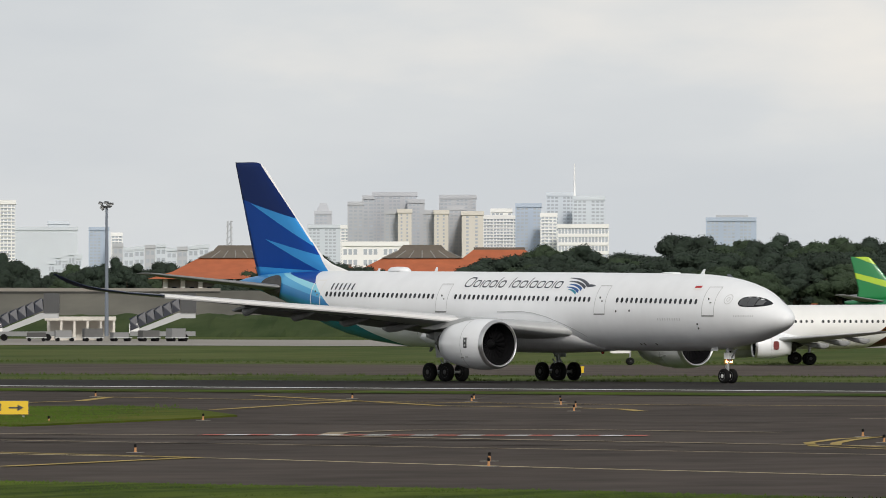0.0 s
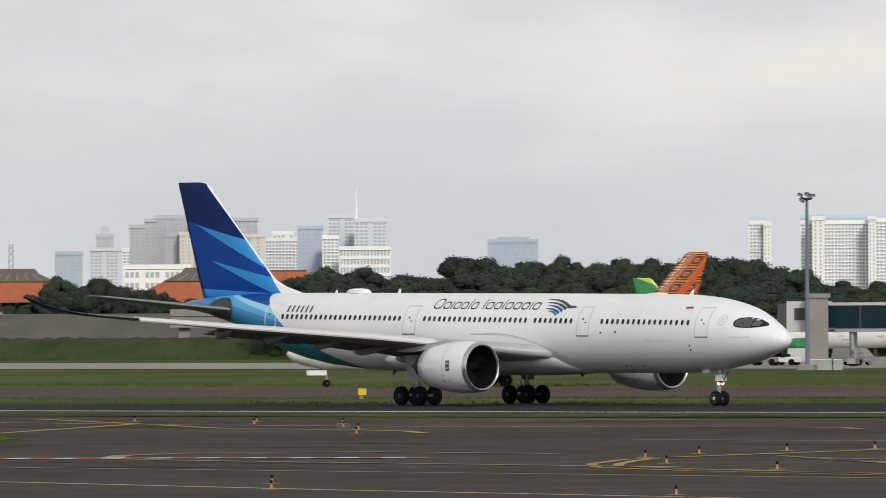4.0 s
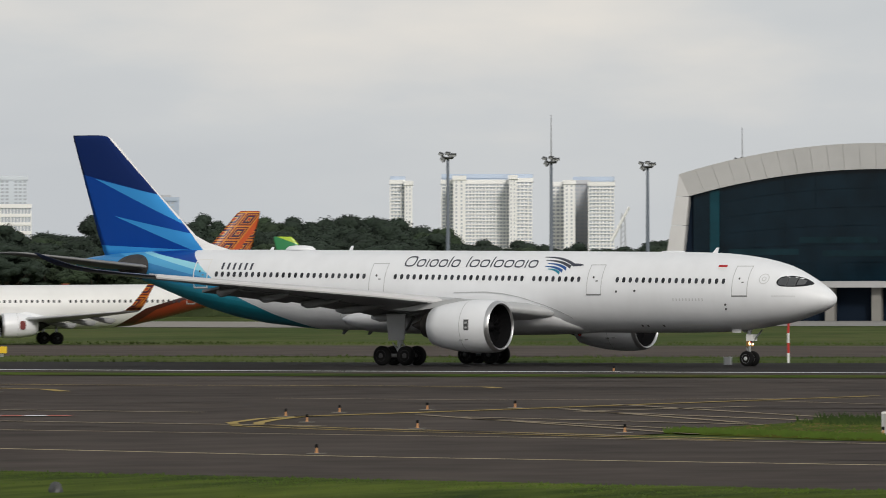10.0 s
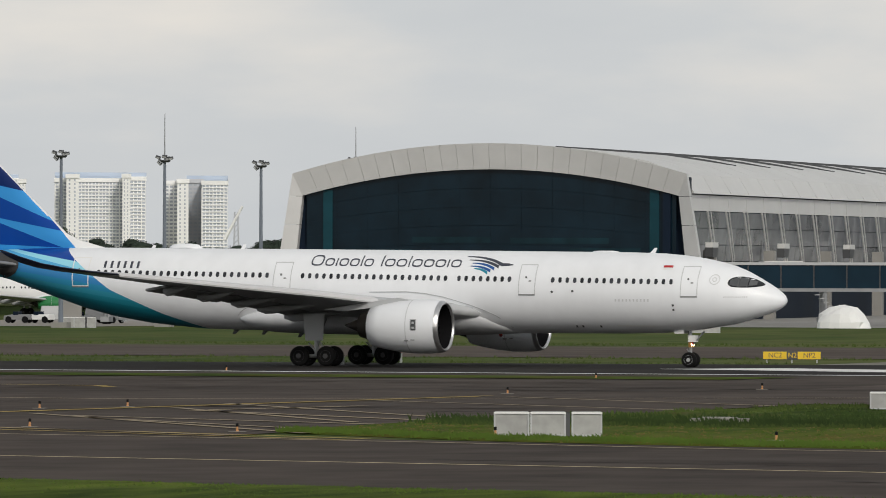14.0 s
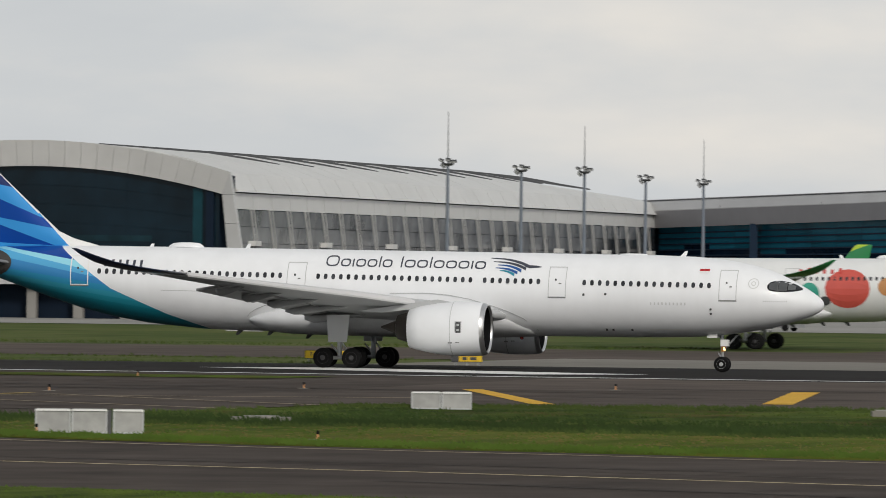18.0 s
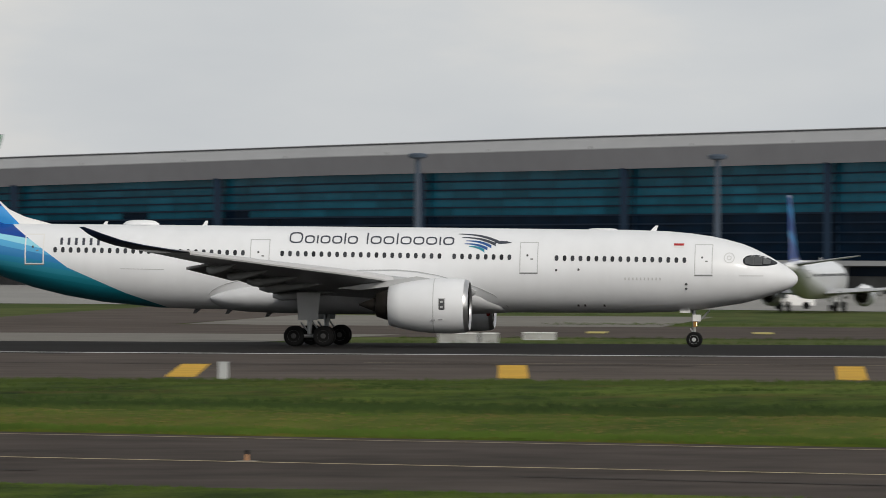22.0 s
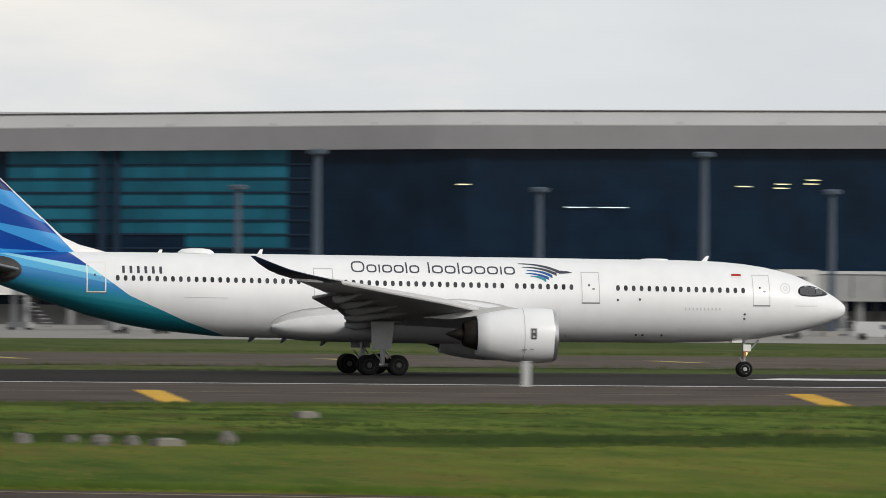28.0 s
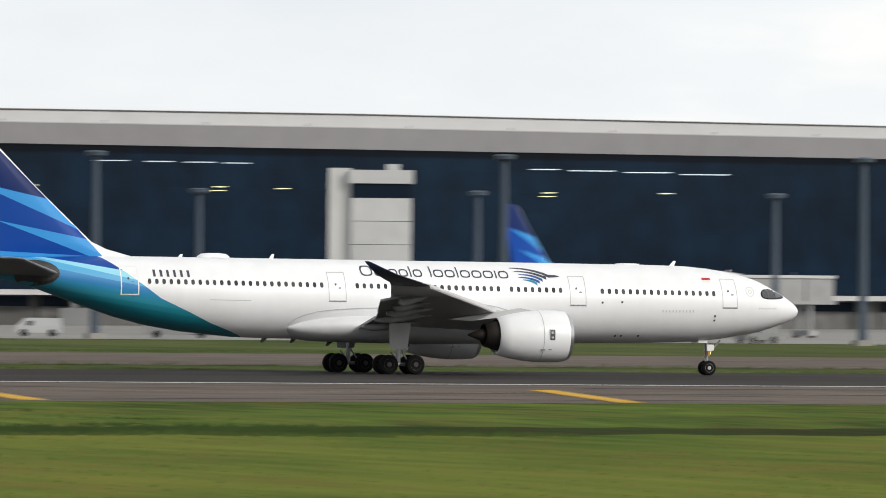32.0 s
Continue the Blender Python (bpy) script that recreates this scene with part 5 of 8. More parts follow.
# dark gutter along the roof edge
bm = bmesh.new()
for a, nx in zip(steps, steps[1:]):
    _, d, zt, _ = hall_at(a)
    _, d2, zt2, _ = hall_at(nx)
    slab(bm, a, nx, d + 1.55, d2 + 1.55, (zt - 0.24, zt - 0.1), (zt2 - 0.24, zt2 - 0.1), 0.3)
setting("roof_gutter", bm, M["darkgrey"], "thin dark gutter along the terminal roof edge", "gutter")
# roof parapet steps and rooftop plant
for a0, a1, el in ((-0.13, 3.3, 0.795), (2.42, 3.2, 0.86), (4.5, 6.2, 0.885)):
    b = thing("roof_plant", "flat grey plant housing on the terminal roof", "roof plant")
    house, cap = bmesh.new(), bmesh.new()
    n = max(1, int((a1 - a0) / 0.4))
    for k in range(n):
        p0, p1 = a0 + (a1 - a0) * k / n, a0 + (a1 - a0) * (k + 1) / n
        _, d0, z0, _ = hall_at(p0)
        _, d1, z1, _ = hall_at(p1)
        t0, t1 = at_el(d0 + 12, el), at_el(d1 + 12, el)
        slab(house, p0, p1, d0 + 12, d1 + 12, (z0 - 0.2, t0), (z1 - 0.2, t1), 6)
        slab(cap, p0, p1, d0 + 11.6, d1 + 11.6, (t0, t0 + 0.2), (t1, t1 + 0.2), 6.8)
    part("housing", house, M["roof"], b)
    part("cap", cap, M["roof"], b)
# roof sheet joints
for k in range(60):
    a = -9.3 + 0.58 * k
    _, d, zt, zg = hall_at(a)
    zf = zg + (zt - zg) * 0.6
    part("roof_joint", slab(bmesh.new(), a, a + 0.008, d + 0.12, d + 0.12, (zf + 0.1, zf + 0.4), (zf + 0.1, zf + 0.4), 0.1), M["soffit"], bpy.data.objects["terminal_roof"])
# lower gallery and apron front
bm = bmesh.new()
for a, nx in zip(steps, steps[1:]):
    _, d, _, _ = hall_at(a)
    _, d2, _, _ = hall_at(nx)
    slab(bm, a, nx, d - 6, d2 - 6, (4.0, 4.7), (4.0, 4.7), 8)
setting("gallery_slab", bm, M["roof"], "pale concrete gallery slab along the terminal front", "slab")
for k in range(46):
    a = -9.2 + 0.75 * k
    _, d, _, _ = hall_at(a)
    b = thing("gallery_column", "round concrete column under the terminal gallery", "column", "gallery columns")
    bm = bmesh.new()
    p = polar(a, d - 4)
    rod(bm, p, p + Vector((0, 0, 4.0)), 0.5, n=10)
    rod(bm, p + Vector((0, 0, 3.6)), p + Vector((0, 0, 4.0)), 0.5, 0.8, n=10)
    part("shaft", bm, M["midgrey"], b)
# lit ceiling lamps behind the dark glass
for a, el, n in ((8.0, 0.5, 1), (9.6, 0.5, 1), (9.82, 0.515, 2), (9.995, 0.54, 2), (11.27, 0.495, 2), (11.65, 0.505, 2), (12.86, 0.498, 2), (13.3, 0.51, 1), (14.45, 0.495, 2), (14.665, 0.496, 1), (15.99, 0.49, 2), (17.51, 0.495, 2), (18.59, 0.495, 2), (18.95, 0.488, 1), (20.47, 0.478, 2), (21.14, 0.48, 1)):
    _, d, _, zg = hall_at(a)
    z = at_el(d, el)
    b = thing("hall_lamp", "lit pale yellow strip lamp seen in the hall", "lamp", "hall lamps")
    for k in range(n):
        part("strip", slab(bmesh.new(), a - 0.01 * k, a + 0.07 - 0.01 * k, d + 2.45, d + 2.45, (z - 0.5 * k, z - 0.5 * k + 0.12), (z - 0.5 * k, z - 0.5 * k + 0.12), 0.1), M["ceil_lamp"], b)
for a0, a1, el in ((8.62, 8.76, 0.374), (8.8, 8.97, 0.374), (17.9, 18.1, 0.64), (18.2, 18.36, 0.637), (18.42, 18.6, 0.635), (18.64, 18.8, 0.632), (20.4, 20.56, 0.612), (20.62, 20.88, 0.606), (20.94, 21.2, 0.599), (21.26, 21.53, 0.59)):
    _, d, _, zg = hall_at(a0)
    z = at_el(d, el)
    b = thing("hall_lamp", "long cool white strip lamp seen in the hall", "lamp", "hall lamps")
    part("strip", slab(bmesh.new(), a0, a1, d + 2.45, d + 2.45, (z, z + 0.12), (z, z + 0.12), 0.1), M["strip_lamp" if a0 > 19 or a0 < 10 else "dim_strip"], b)
# concrete apron front below the gallery
for k in range(57):
    a = -9.4 + 0.6 * k
    _, d, _, _ = hall_at(a)
    _, d2, _, _ = hall_at(a + 0.59)
    b = thing("apron_wall_bay", "grey concrete apron wall bay with a service door", "wall", "apron wall bays", "structure")
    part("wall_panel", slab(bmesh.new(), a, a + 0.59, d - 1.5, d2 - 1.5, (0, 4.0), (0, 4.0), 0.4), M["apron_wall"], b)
    part("window_strip", slab(bmesh.new(), a + 0.01, a + 0.58, d - 1.62, d2 - 1.62, (2.5, 3.8), (2.5, 3.8), 0.12), M["frame"], b, "dark strip window")
    if k % 3 != 1:
        part("service_door", slab(bmesh.new(), a + 0.12, a + 0.3, d - 1.65, d - 1.65, (0, 2.3), (0, 2.3), 0.14), M["midgrey" if k % 2 else "darkgrey"], b)


# ---- terminal pier with an arched front ----
def arch_z(s, rise, base):
    return base + rise * (1 - (2 * s - 1) ** 2)


PL, PR = polar(-14.33, 1262), polar(-12.085, 1250)
across = (PR - PL)
back = Vector((-0.05, 1.0, 0)).normalized()


def front(s, z, off=0.0):
    """A point of the arched front: s from 0 to 1 across it."""
    p = PL + across * s
    return Vector((p.x, p.y, z)) + back * off


pier = thing("terminal_pier", "arched pier end with pale panels round dark glass", "building", kind="structure")
zc, apex = 18.45, 22.25
N = 24
for k in range(N):
    s0, s1 = k / N, (k + 1) / N - 0.0006
    bm = bmesh.new()
    lp = []
    for off in (-1.2, 0.3):
        lp.append([front(0.022 + 0.956 * s0, arch_z(s0, 3.3, 15.7), off + 0.9), front(0.022 + 0.956 * s1, arch_z(s1, 3.3, 15.7), off + 0.9), front(s1, arch_z(s1, apex - zc, zc), off), front(s0, arch_z(s0, apex - zc, zc), off)])
    rings(bm, lp)
    part("panel", bm, M["fascia"], pier)
# side legs of the frame
for side in (0, 1):
    for j, (z0, z1) in enumerate(((4.6, 8.2), (8.25, 12.0), (12.05, 15.6), (15.65, 18.45))):
        def sx(z):
            w = -0.045 * (18.45 - z) / 14
            return w if side == 0 else 1 - w
        def sn(z):
            w = 0.022 - 0.03 * (15.7 - min(z, 15.7)) / 14
            return w if side == 0 else 1 - w
        bm = bmesh.new()
        rings(bm, [[front(sx(z0), z0, o), front(sx(z1), z1, o), front(sn(z1), z1, o + 0.9), front(sn(z0), z0, o + 0.9)] for o in (-1.2, 0.3)])
        part("leg_panel", bm, M["fascia"], pier)
bm = bmesh.new()
rings(bm, [[front(0.86, 4.4, o), front(1.02, 4.6, o), front(1.045, 6.5, o), front(1.0, 6.3, o), front(0.86, 6.3, o)] for o in (-1.0, 0.3)])
part("sill_panel", bm, M["fascia"], pier)
# the glass of the front
cols, lines = 12, 6
for c in range(cols):
    for r in range(lines):
        s0, s1 = 0.03 + 0.94 * c / cols, 0.03 + 0.94 * (c + 1) / cols - 0.0006
        za, zb = arch_z(s0, 3.4, 15.6), arch_z(s1, 3.4, 15.6)
        b0, b1 = 5.0 + (za - 5) * r / lines, 5.0 + (zb - 5) * r / lines
        t0, t1 = 5.0 + (za - 5) * (r + 1) / lines - 0.03, 5.0 + (zb - 5) * (r + 1) / lines - 0.03
        bm = bmesh.new()
        rings(bm, [[front(s0, b0, o), front(s1, b1, o), front(s1, t1, o), front(s0, t0, o)] for o in (0.5, 0.62)])
        part("pane", bm, M["pier_glass"], pier)
for s in (0.085, 0.915):
    bm = bmesh.new()
    rings(bm, [[front(s - 0.012, 5.0, o), front(s + 0.012, 5.0, o), front(s + 0.012, 16.4, o), front(s - 0.012, 16.4, o)] for o in (0.3, 0.48)])
    part("column", bm, M["teal_column"], pier, "dim teal column behind the glass")
for s0, s1, z in ((0.12, 0.3, 8.3), (0.36, 0.62, 8.1), (0.7, 0.88, 8.4), (0.3, 0.5, 9.8), (0.55, 0.8, 9.7)):
    bm = bmesh.new()
    rings(bm, [[front(s0, z, o), front(s1, z, o), front(s1, z + 0.75, o), front(s0, z + 0.75, o)] for o in (0.44, 0.48)])
    part("floor_band", bm, M["band_teal"], pier, "dim teal band across the pier glass")
bm = bmesh.new()
rings(bm, [[front(0.0, 0, o), front(1.0, 0, o), front(1.0, 18, o), front(0.75, 21, o), front(0.5, 21.9, o), front(0.25, 21, o), front(0.0, 18, o)] for o in (1.2, 3.0)])
part("back_wall", bm, M["frame"], pier)
# long side wing of the pier
W0, W1 = PR, polar(-9.63, 1690)
along = W1 - W0


def wing_pt(s, inward, z):
    p = W0 + along * s
    return Vector((p.x - inward, p.y, z))


n_bay = 30
for k in range(n_bay):
    s0, s1 = 0.012 + 0.988 * k / n_bay, 0.012 + 0.988 * (k + 1) / n_bay - 0.0006
    bm = bmesh.new()
    drop = lambda s: 0.2 * s - max(0, s - 0.72) * 7.5
    pts = ((0.4, 13.9), (0.5, 15.9))
    lo = [wing_pt(s0, a, z) for a, z in pts] + [wing_pt(s1, a, z) for a, z in pts[::-1]]
    rings(bm, [lo, [p + Vector((-0.3, 0, 0)) for p in lo]])
    part("wall_panel", bm, M["pier_roof"], pier)
    bm = bmesh.new()
    pts = ((0.0, 16.05), (1.4, 18.4), (6, 20.1), (13, 21.4), (24, 22.25), (36, 21.6), (49, 18.4), (49, 16))
    rings(bm, [[wing_pt(s, a, z + drop(s) * (0 if z < 16.1 else min(1, a / 10))) for a, z in pts] for s in (s0, s1)])
    part("roof_panel", bm, M["pier_roof"], pier)
    # slanted window strip
    for j in range(2):
        u0, u1 = s0 + (s1 - s0) * j / 2, s0 + (s1 - s0) * (j + 0.992) / 2
        for za, zb in ((7.6, 9.6), (9.68, 11.7), (11.78, 13.8)):
            bm = bmesh.new()
            lo = [wing_pt(u0, 1.6 - za * 0.09, za), wing_pt(u1, 1.6 - za * 0.09, za), wing_pt(u1, 1.6 - zb * 0.09, zb), wing_pt(u0, 1.6 - zb * 0.09, zb)]
            rings(bm, [lo, [p + Vector((-0.15, 0, 0)) for p in lo]])
            # low panes near the far end take the glass with painted shade
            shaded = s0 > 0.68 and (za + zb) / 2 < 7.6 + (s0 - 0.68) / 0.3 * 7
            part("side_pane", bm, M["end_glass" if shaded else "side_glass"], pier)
    bm = bmesh.new()
    part("rib", rod(bm, wing_pt(s0, -0.1, 7.6), wing_pt(s0 - 0.012, -0.1, 13.9), 0.13, n=6), M["fascia"], pier)
    part("rib", rod(bmesh.new(), wing_pt(s0 + 0.004, -0.1, 7.6), wing_pt(s0 - 0.006, -0.1, 13.9), 0.08, n=6), M["fascia"], pier)
    if k % 4 == 0:
        c = wing_pt(s0 + 0.5 / n_bay, -1.0, 9.4)
        part("vent_box", boxed(c.x - 0.5, c.y - 1.6, c.z - 0.1, c.x + 0.5, c.y + 1.6, c.z + 0.55), M["pier_roof"], pier)
        part("vent_opening", boxed(c.x - 0.6, c.y - 1.5, c.z - 1.3, c.x + 0.45, c.y + 1.5, c.z - 0.1), M["darkgrey"], pier)
    if 2 <= k < 26 and k % 2 == 0:
        # ridge blade on the roof
        bm = bmesh.new()
        ring = []
        for inward, z, h in ((23, 22.2, 0.12), (16, 21.7, 0.22), (12, 21.25, 0.24), (9, 20.7, 0.22), (6.4, 20.2, 0.1)):
            q = wing_pt(s0 + 2.8 / n_bay * (23 - inward) / 16, inward, z + drop(s0) * min(1, inward / 10))
            ring.append([q + Vector((0, 0, -0.1)), q + Vector((0, 0, h)), q + Vector((-0.25, 0.4, h)), q + Vector((-0.25, 0.4, -0.1))])
        rings(bm, ring)
        part("roof_blade", bm, M["darkgrey"], pier)
bm = bmesh.new()
lo = [wing_pt(0, 2.2, 0), wing_pt(1, 2.2, 0), wing_pt(1, 2.2, 16), wing_pt(0, 2.2, 16)]
rings(bm, [lo, [p + Vector((-1, 0, 0)) for p in lo]])
part("side_wall", bm, M["frame"], pier)
bm = bmesh.new()
lo = [wing_pt(1, 0, 0), wing_pt(1, 49, 0), wing_pt(1, 49, 17), wing_pt(1, 0, 14)]
rings(bm, [lo, [p + Vector((0, 1, 0)) for p in lo]])
part("end_wall", bm, M["fascia"], pier)
# ground storey of the pier: columns and service doors
for k in range(9):
    c = wing_pt(0.03 + 0.11 * k, -0.6, 0)
    part("base_column", boxed(c.x - 0.7, c.y - 0.7, 0, c.x + 0.7, c.y + 0.7, 9.0), M["concrete"], pier)
for k in range(9):
    c = front(0.03 + 0.118 * k, 0, -0.4)
    part("base_column", boxed(c.x - 0.6, c.y - 0.6, 0, c.x + 0.6, c.y + 0.6, 4.6), M["concrete"], pier)
for s0, s1, z in ((0.0, 1.02, 4.2),):
    bm = bmesh.new()
    rings(bm, [[front(s0, z, o), front(s1, z, o), front(s1, z + 0.8, o), front(s0, z + 0.8, o)] for o in (-2.5, 0.8)])
    part("canopy", bm, M["roof"], pier)


# ---- boarding bridges ----
def bridge(az, dist, length, turn, solid=False):
    label = "grey panelled boarding bridge on steel legs" if solid else "glazed boarding bridge on steel legs"
    b = thing("boarding_bridge", label, "boarding bridge", "boarding bridges", at=Matrix.Translation(polar(az, dist)) @ pose(0, 0, 0, 0, 0, turn))
    L = length
    part("tunnel", boxed(-L / 2, -1.7, 4.4, L / 2, 1.7, 7.1), M["bridge_panel" if solid else "bridge_glass"], b, "weathered grey panelled tunnel" if solid else "dark green-blue glazed tunnel")
    part("roof", boxed(-L / 2 - 0.2, -1.9, 7.1, L / 2 + 0.2, 1.9, 7.45), M["grey"], b)
    part("floor", boxed(-L / 2 - 0.2, -1.9, 4.0, L / 2 + 0.2, 1.9, 4.4), M["bridge_panel"], b)
    for k in range(int(L / 4)):
        x = -L / 2 + 4 * k
        part("rib", boxed(x, -1.8, 4.4, x + 0.14, 1.8, 7.1), M["darkgrey"], b)
    cab = part("cab", boxed(-L / 2 - 4.5, -2.4, 4.0, -L / 2 + 0.2, 2.4, 7.6), M["fascia"], b, "pale grey bridge head cab")
    part("cab_window", boxed(-L / 2 - 3.6, -2.46, 5.4, -L / 2 - 1.2, -2.4, 6.8), M["darkgrey"], cab)
    part("bellows", boxed(-L / 2 - 5.6, -2.0, 4.1, -L / 2 - 4.5, 2.0, 7.3), M["darkgrey"], cab)
    for x in (-L / 2 + 3, L / 2 - 3):
        bm = bmesh.new()
        rod(bm, (x, -1.2, 0.6), (x, -1.2, 4.1), 0.32, n=8)
        rod(bm, (x, 1.2, 0.6), (x, 1.2, 4.1), 0.32, n=8)
        box(bm, x - 0.5, -2.0, 0.3, x + 0.5, 2.0, 0.9)
        leg = part("drive_leg", bm, M["steel"], b)
        for y in (-1.7, 1.7):
            part("leg_wheel", rod(bmesh.new(), (x, y - 0.2, 0.45), (x, y + 0.2, 0.45), 0.45, n=12), M["black"], leg)
    st = bmesh.new()
    for k in range(10):
        box(st, -L / 2 + 0.6 + 0.5 * k, -3.0, 4.4 - 0.45 * k, -L / 2 + 1.2 + 0.5 * k, -2.0, 4.5 - 0.45 * k)
    part("side_stair", st, M["steel"], b)
    return b


for az, dist, ln, turn in ((-15.18, 1170, 15, 8), (-14.52, 1168, 8, 8), (-11.62, 1180, 44, 176), (-10.75, 1210, 30, 20), (-5.0, 1180, 26, 25), (2.65, 1165, 20, 12), (4.2, 1160, 24, -20), (6.0, 1150, 30, 30), (9.0, 1150, 26, 15), (10.7, 1150, 26, -10), (13.2, 1160, 26, 12), (18.9, 1180, 26, -15), (21.6, 1190, 24, 10)):
    bridge(az, dist, ln, turn, az > -6)
for az in (-15.60, -14.78):
    py = thing("bridge_pylon", "tall pale concrete pylon carrying a boarding bridge", "pylon", "bridge pylons", at=Matrix.Translation(polar(az, 1166)) @ pose(0, 0, 0, 0, 0, 15))
    part("shaft", boxed(-1.2, -1.2, 0, 1.2, 1.2, 8.0), M["concrete"], py)
    part("cap", boxed(-1.45, -1.45, 8.0, 1.45, 1.45, 8.5), M["concrete"], py)
    for z in (2.6, 5.3):
        part("joint", boxed(-1.22, -1.23, z, 1.22, -1.2, z + 0.08), M["midgrey"], py)


# ---- floodlight masts ----
def mast(az, dist, el, rod_el=None, head=True, r=0.19):
    z = at_el(dist, el)
    m = thing("floodlight_mast", "tall grey apron floodlight mast" if head else "slim grey mast with a round cap before the terminal", "light mast", "apron masts", at=Matrix.Translation(polar(az, dist)))
    bm = bmesh.new()
    rings(bm, [[(q * math.cos(6.2832 * k / 10), q * math.sin(6.2832 * k / 10), h) for k in range(10)] for h, q in ((0, r * 1.5), (z * 0.5, r * 1.15), (z - 0.4, r * 0.85))])
    part("pole", bm, M["mast_grey" if head else "column_grey"], m)
    part("base", boxed(-0.9, -0.9, 0, 0.9, 0.9, 0.6), M["concrete"], m)
    if head:
        bm = bmesh.new()
        rings(bm, [[(q * math.cos(6.2832 * k / 14), q * math.sin(6.2832 * k / 14), h) for k in range(14)] for h, q in ((z - 0.45, 0.5), (z - 0.3, 0.68), (z - 0.2, 0.68))])
        part("head_frame", bm, M["darkgrey"], m)
        for x, zz, tilt in ((-0.68, 0.12, 20), (-0.4, -0.32, 35), (0.42, 0.0, -15), (0.76, 0.0, -10), (0.08, 0.2, 5), (-0.5, -0.52, 45)):
            bm = boxed(-0.27, -0.16, -0.12, 0.27, 0.16, 0.13)
            lamp = part("floodlight", bm, M["darkgrey"], m, at=pose(x, -0.3, z + zz, 25, tilt, 0))
            part("lens", boxed(-0.22, -0.18, -0.09, 0.22, -0.16, 0.09), M["grey"], lamp)
    else:
        part("cap", lathe_z(bmesh.new(), ((z - 0.5, 0.5), (z - 0.35, 1.05), (z, 1.1), (z + 0.15, 0.7))), M["column_grey"], m)
    if rod_el:
        bm = bmesh.new()
        rod(bm, (0, 0, z - 0.3), (0, 0, at_el(dist, rod_el)), 0.09, 0.04, n=6)
        part("lightning_rod", bm, M["steel"], m)
    return m


def lathe_z(bm, prof, n=14):
    return rings(bm, [[(q * math.cos(6.2832 * k / n), q * math.sin(6.2832 * k / n), h) for k in range(n)] for h, q in prof])


for az, dist, el, top in ((-20.90, 1290, 0.470, None), (-15.66, 1105, 0.632, None), (-15.07, 1125, 0.606, 0.861), (-14.52, 1140, 0.578, None), (-13.98, 1290, 0.60, 0.79), (-10.85, 1105, 0.600, 0.885), (-10.43, 1140, 0.568, None), (-10.07, 1150, 0.562, 0.81), (-9.72, 1220, 0.52, None), (-9.39, 1260, 0.50, 0.74)):
    mast(az, dist, el, top)
for az in (-1.80, 0.43, 2.66, 4.98, 7.20, 9.41, 11.57, 13.72, 15.85, 17.92, 20.25, 22.3):
    mast(az, 1060, 0.69 if az > 0 else 0.70, None, False, 0.37)
for az in (-5.64, -3.93, -2.11, -0.41, 1.38, 3.11, 6.75, 8.47, 10.14, 11.90, 13.55, 15.26, 16.85, 18.51, 20.1, 21.8):
    mast(az, 1140, 0.505 if az < 5 else 0.482, None, False, 0.34)
# white service tower
M["tower_panel"] = mat("weathered_white_tower_panel", (0.52, 0.525, 0.53), 0.6, 0, 0.12, 0.5, by_piece=0.06)
t = thing("service_tower", "white panelled service tower with a dark window band", "tower", at=Matrix.Translation(polar(19.5, 1120)) @ pose(0, 0, 0, 0, 0, -19.5))
for k in range(6):
    z0 = 2.6 * k
    part("panel", boxed(-2.4, -3, z0 + 0.03, 4.3, 3, z0 + 2.57), M["tower_panel"], t)
part("window_band", boxed(-2.35, -2.95, 15.6, 4.25, 2.95, 17.2), M["frame"], t)
part("roof", boxed(-2.6, -3.2, 17.2, 4.5, 3.2, 18.7), M["tower_panel"], t)
part("lift_shaft", boxed(-4.9, -2.2, 0, -2.45, 3, 18.9), M["fascia"], t)
part("vent", boxed(1.5, -1, 18.7, 3, 1, 19.4), M["grey"], t)


# ---- city skyline ----
CITY = 3600


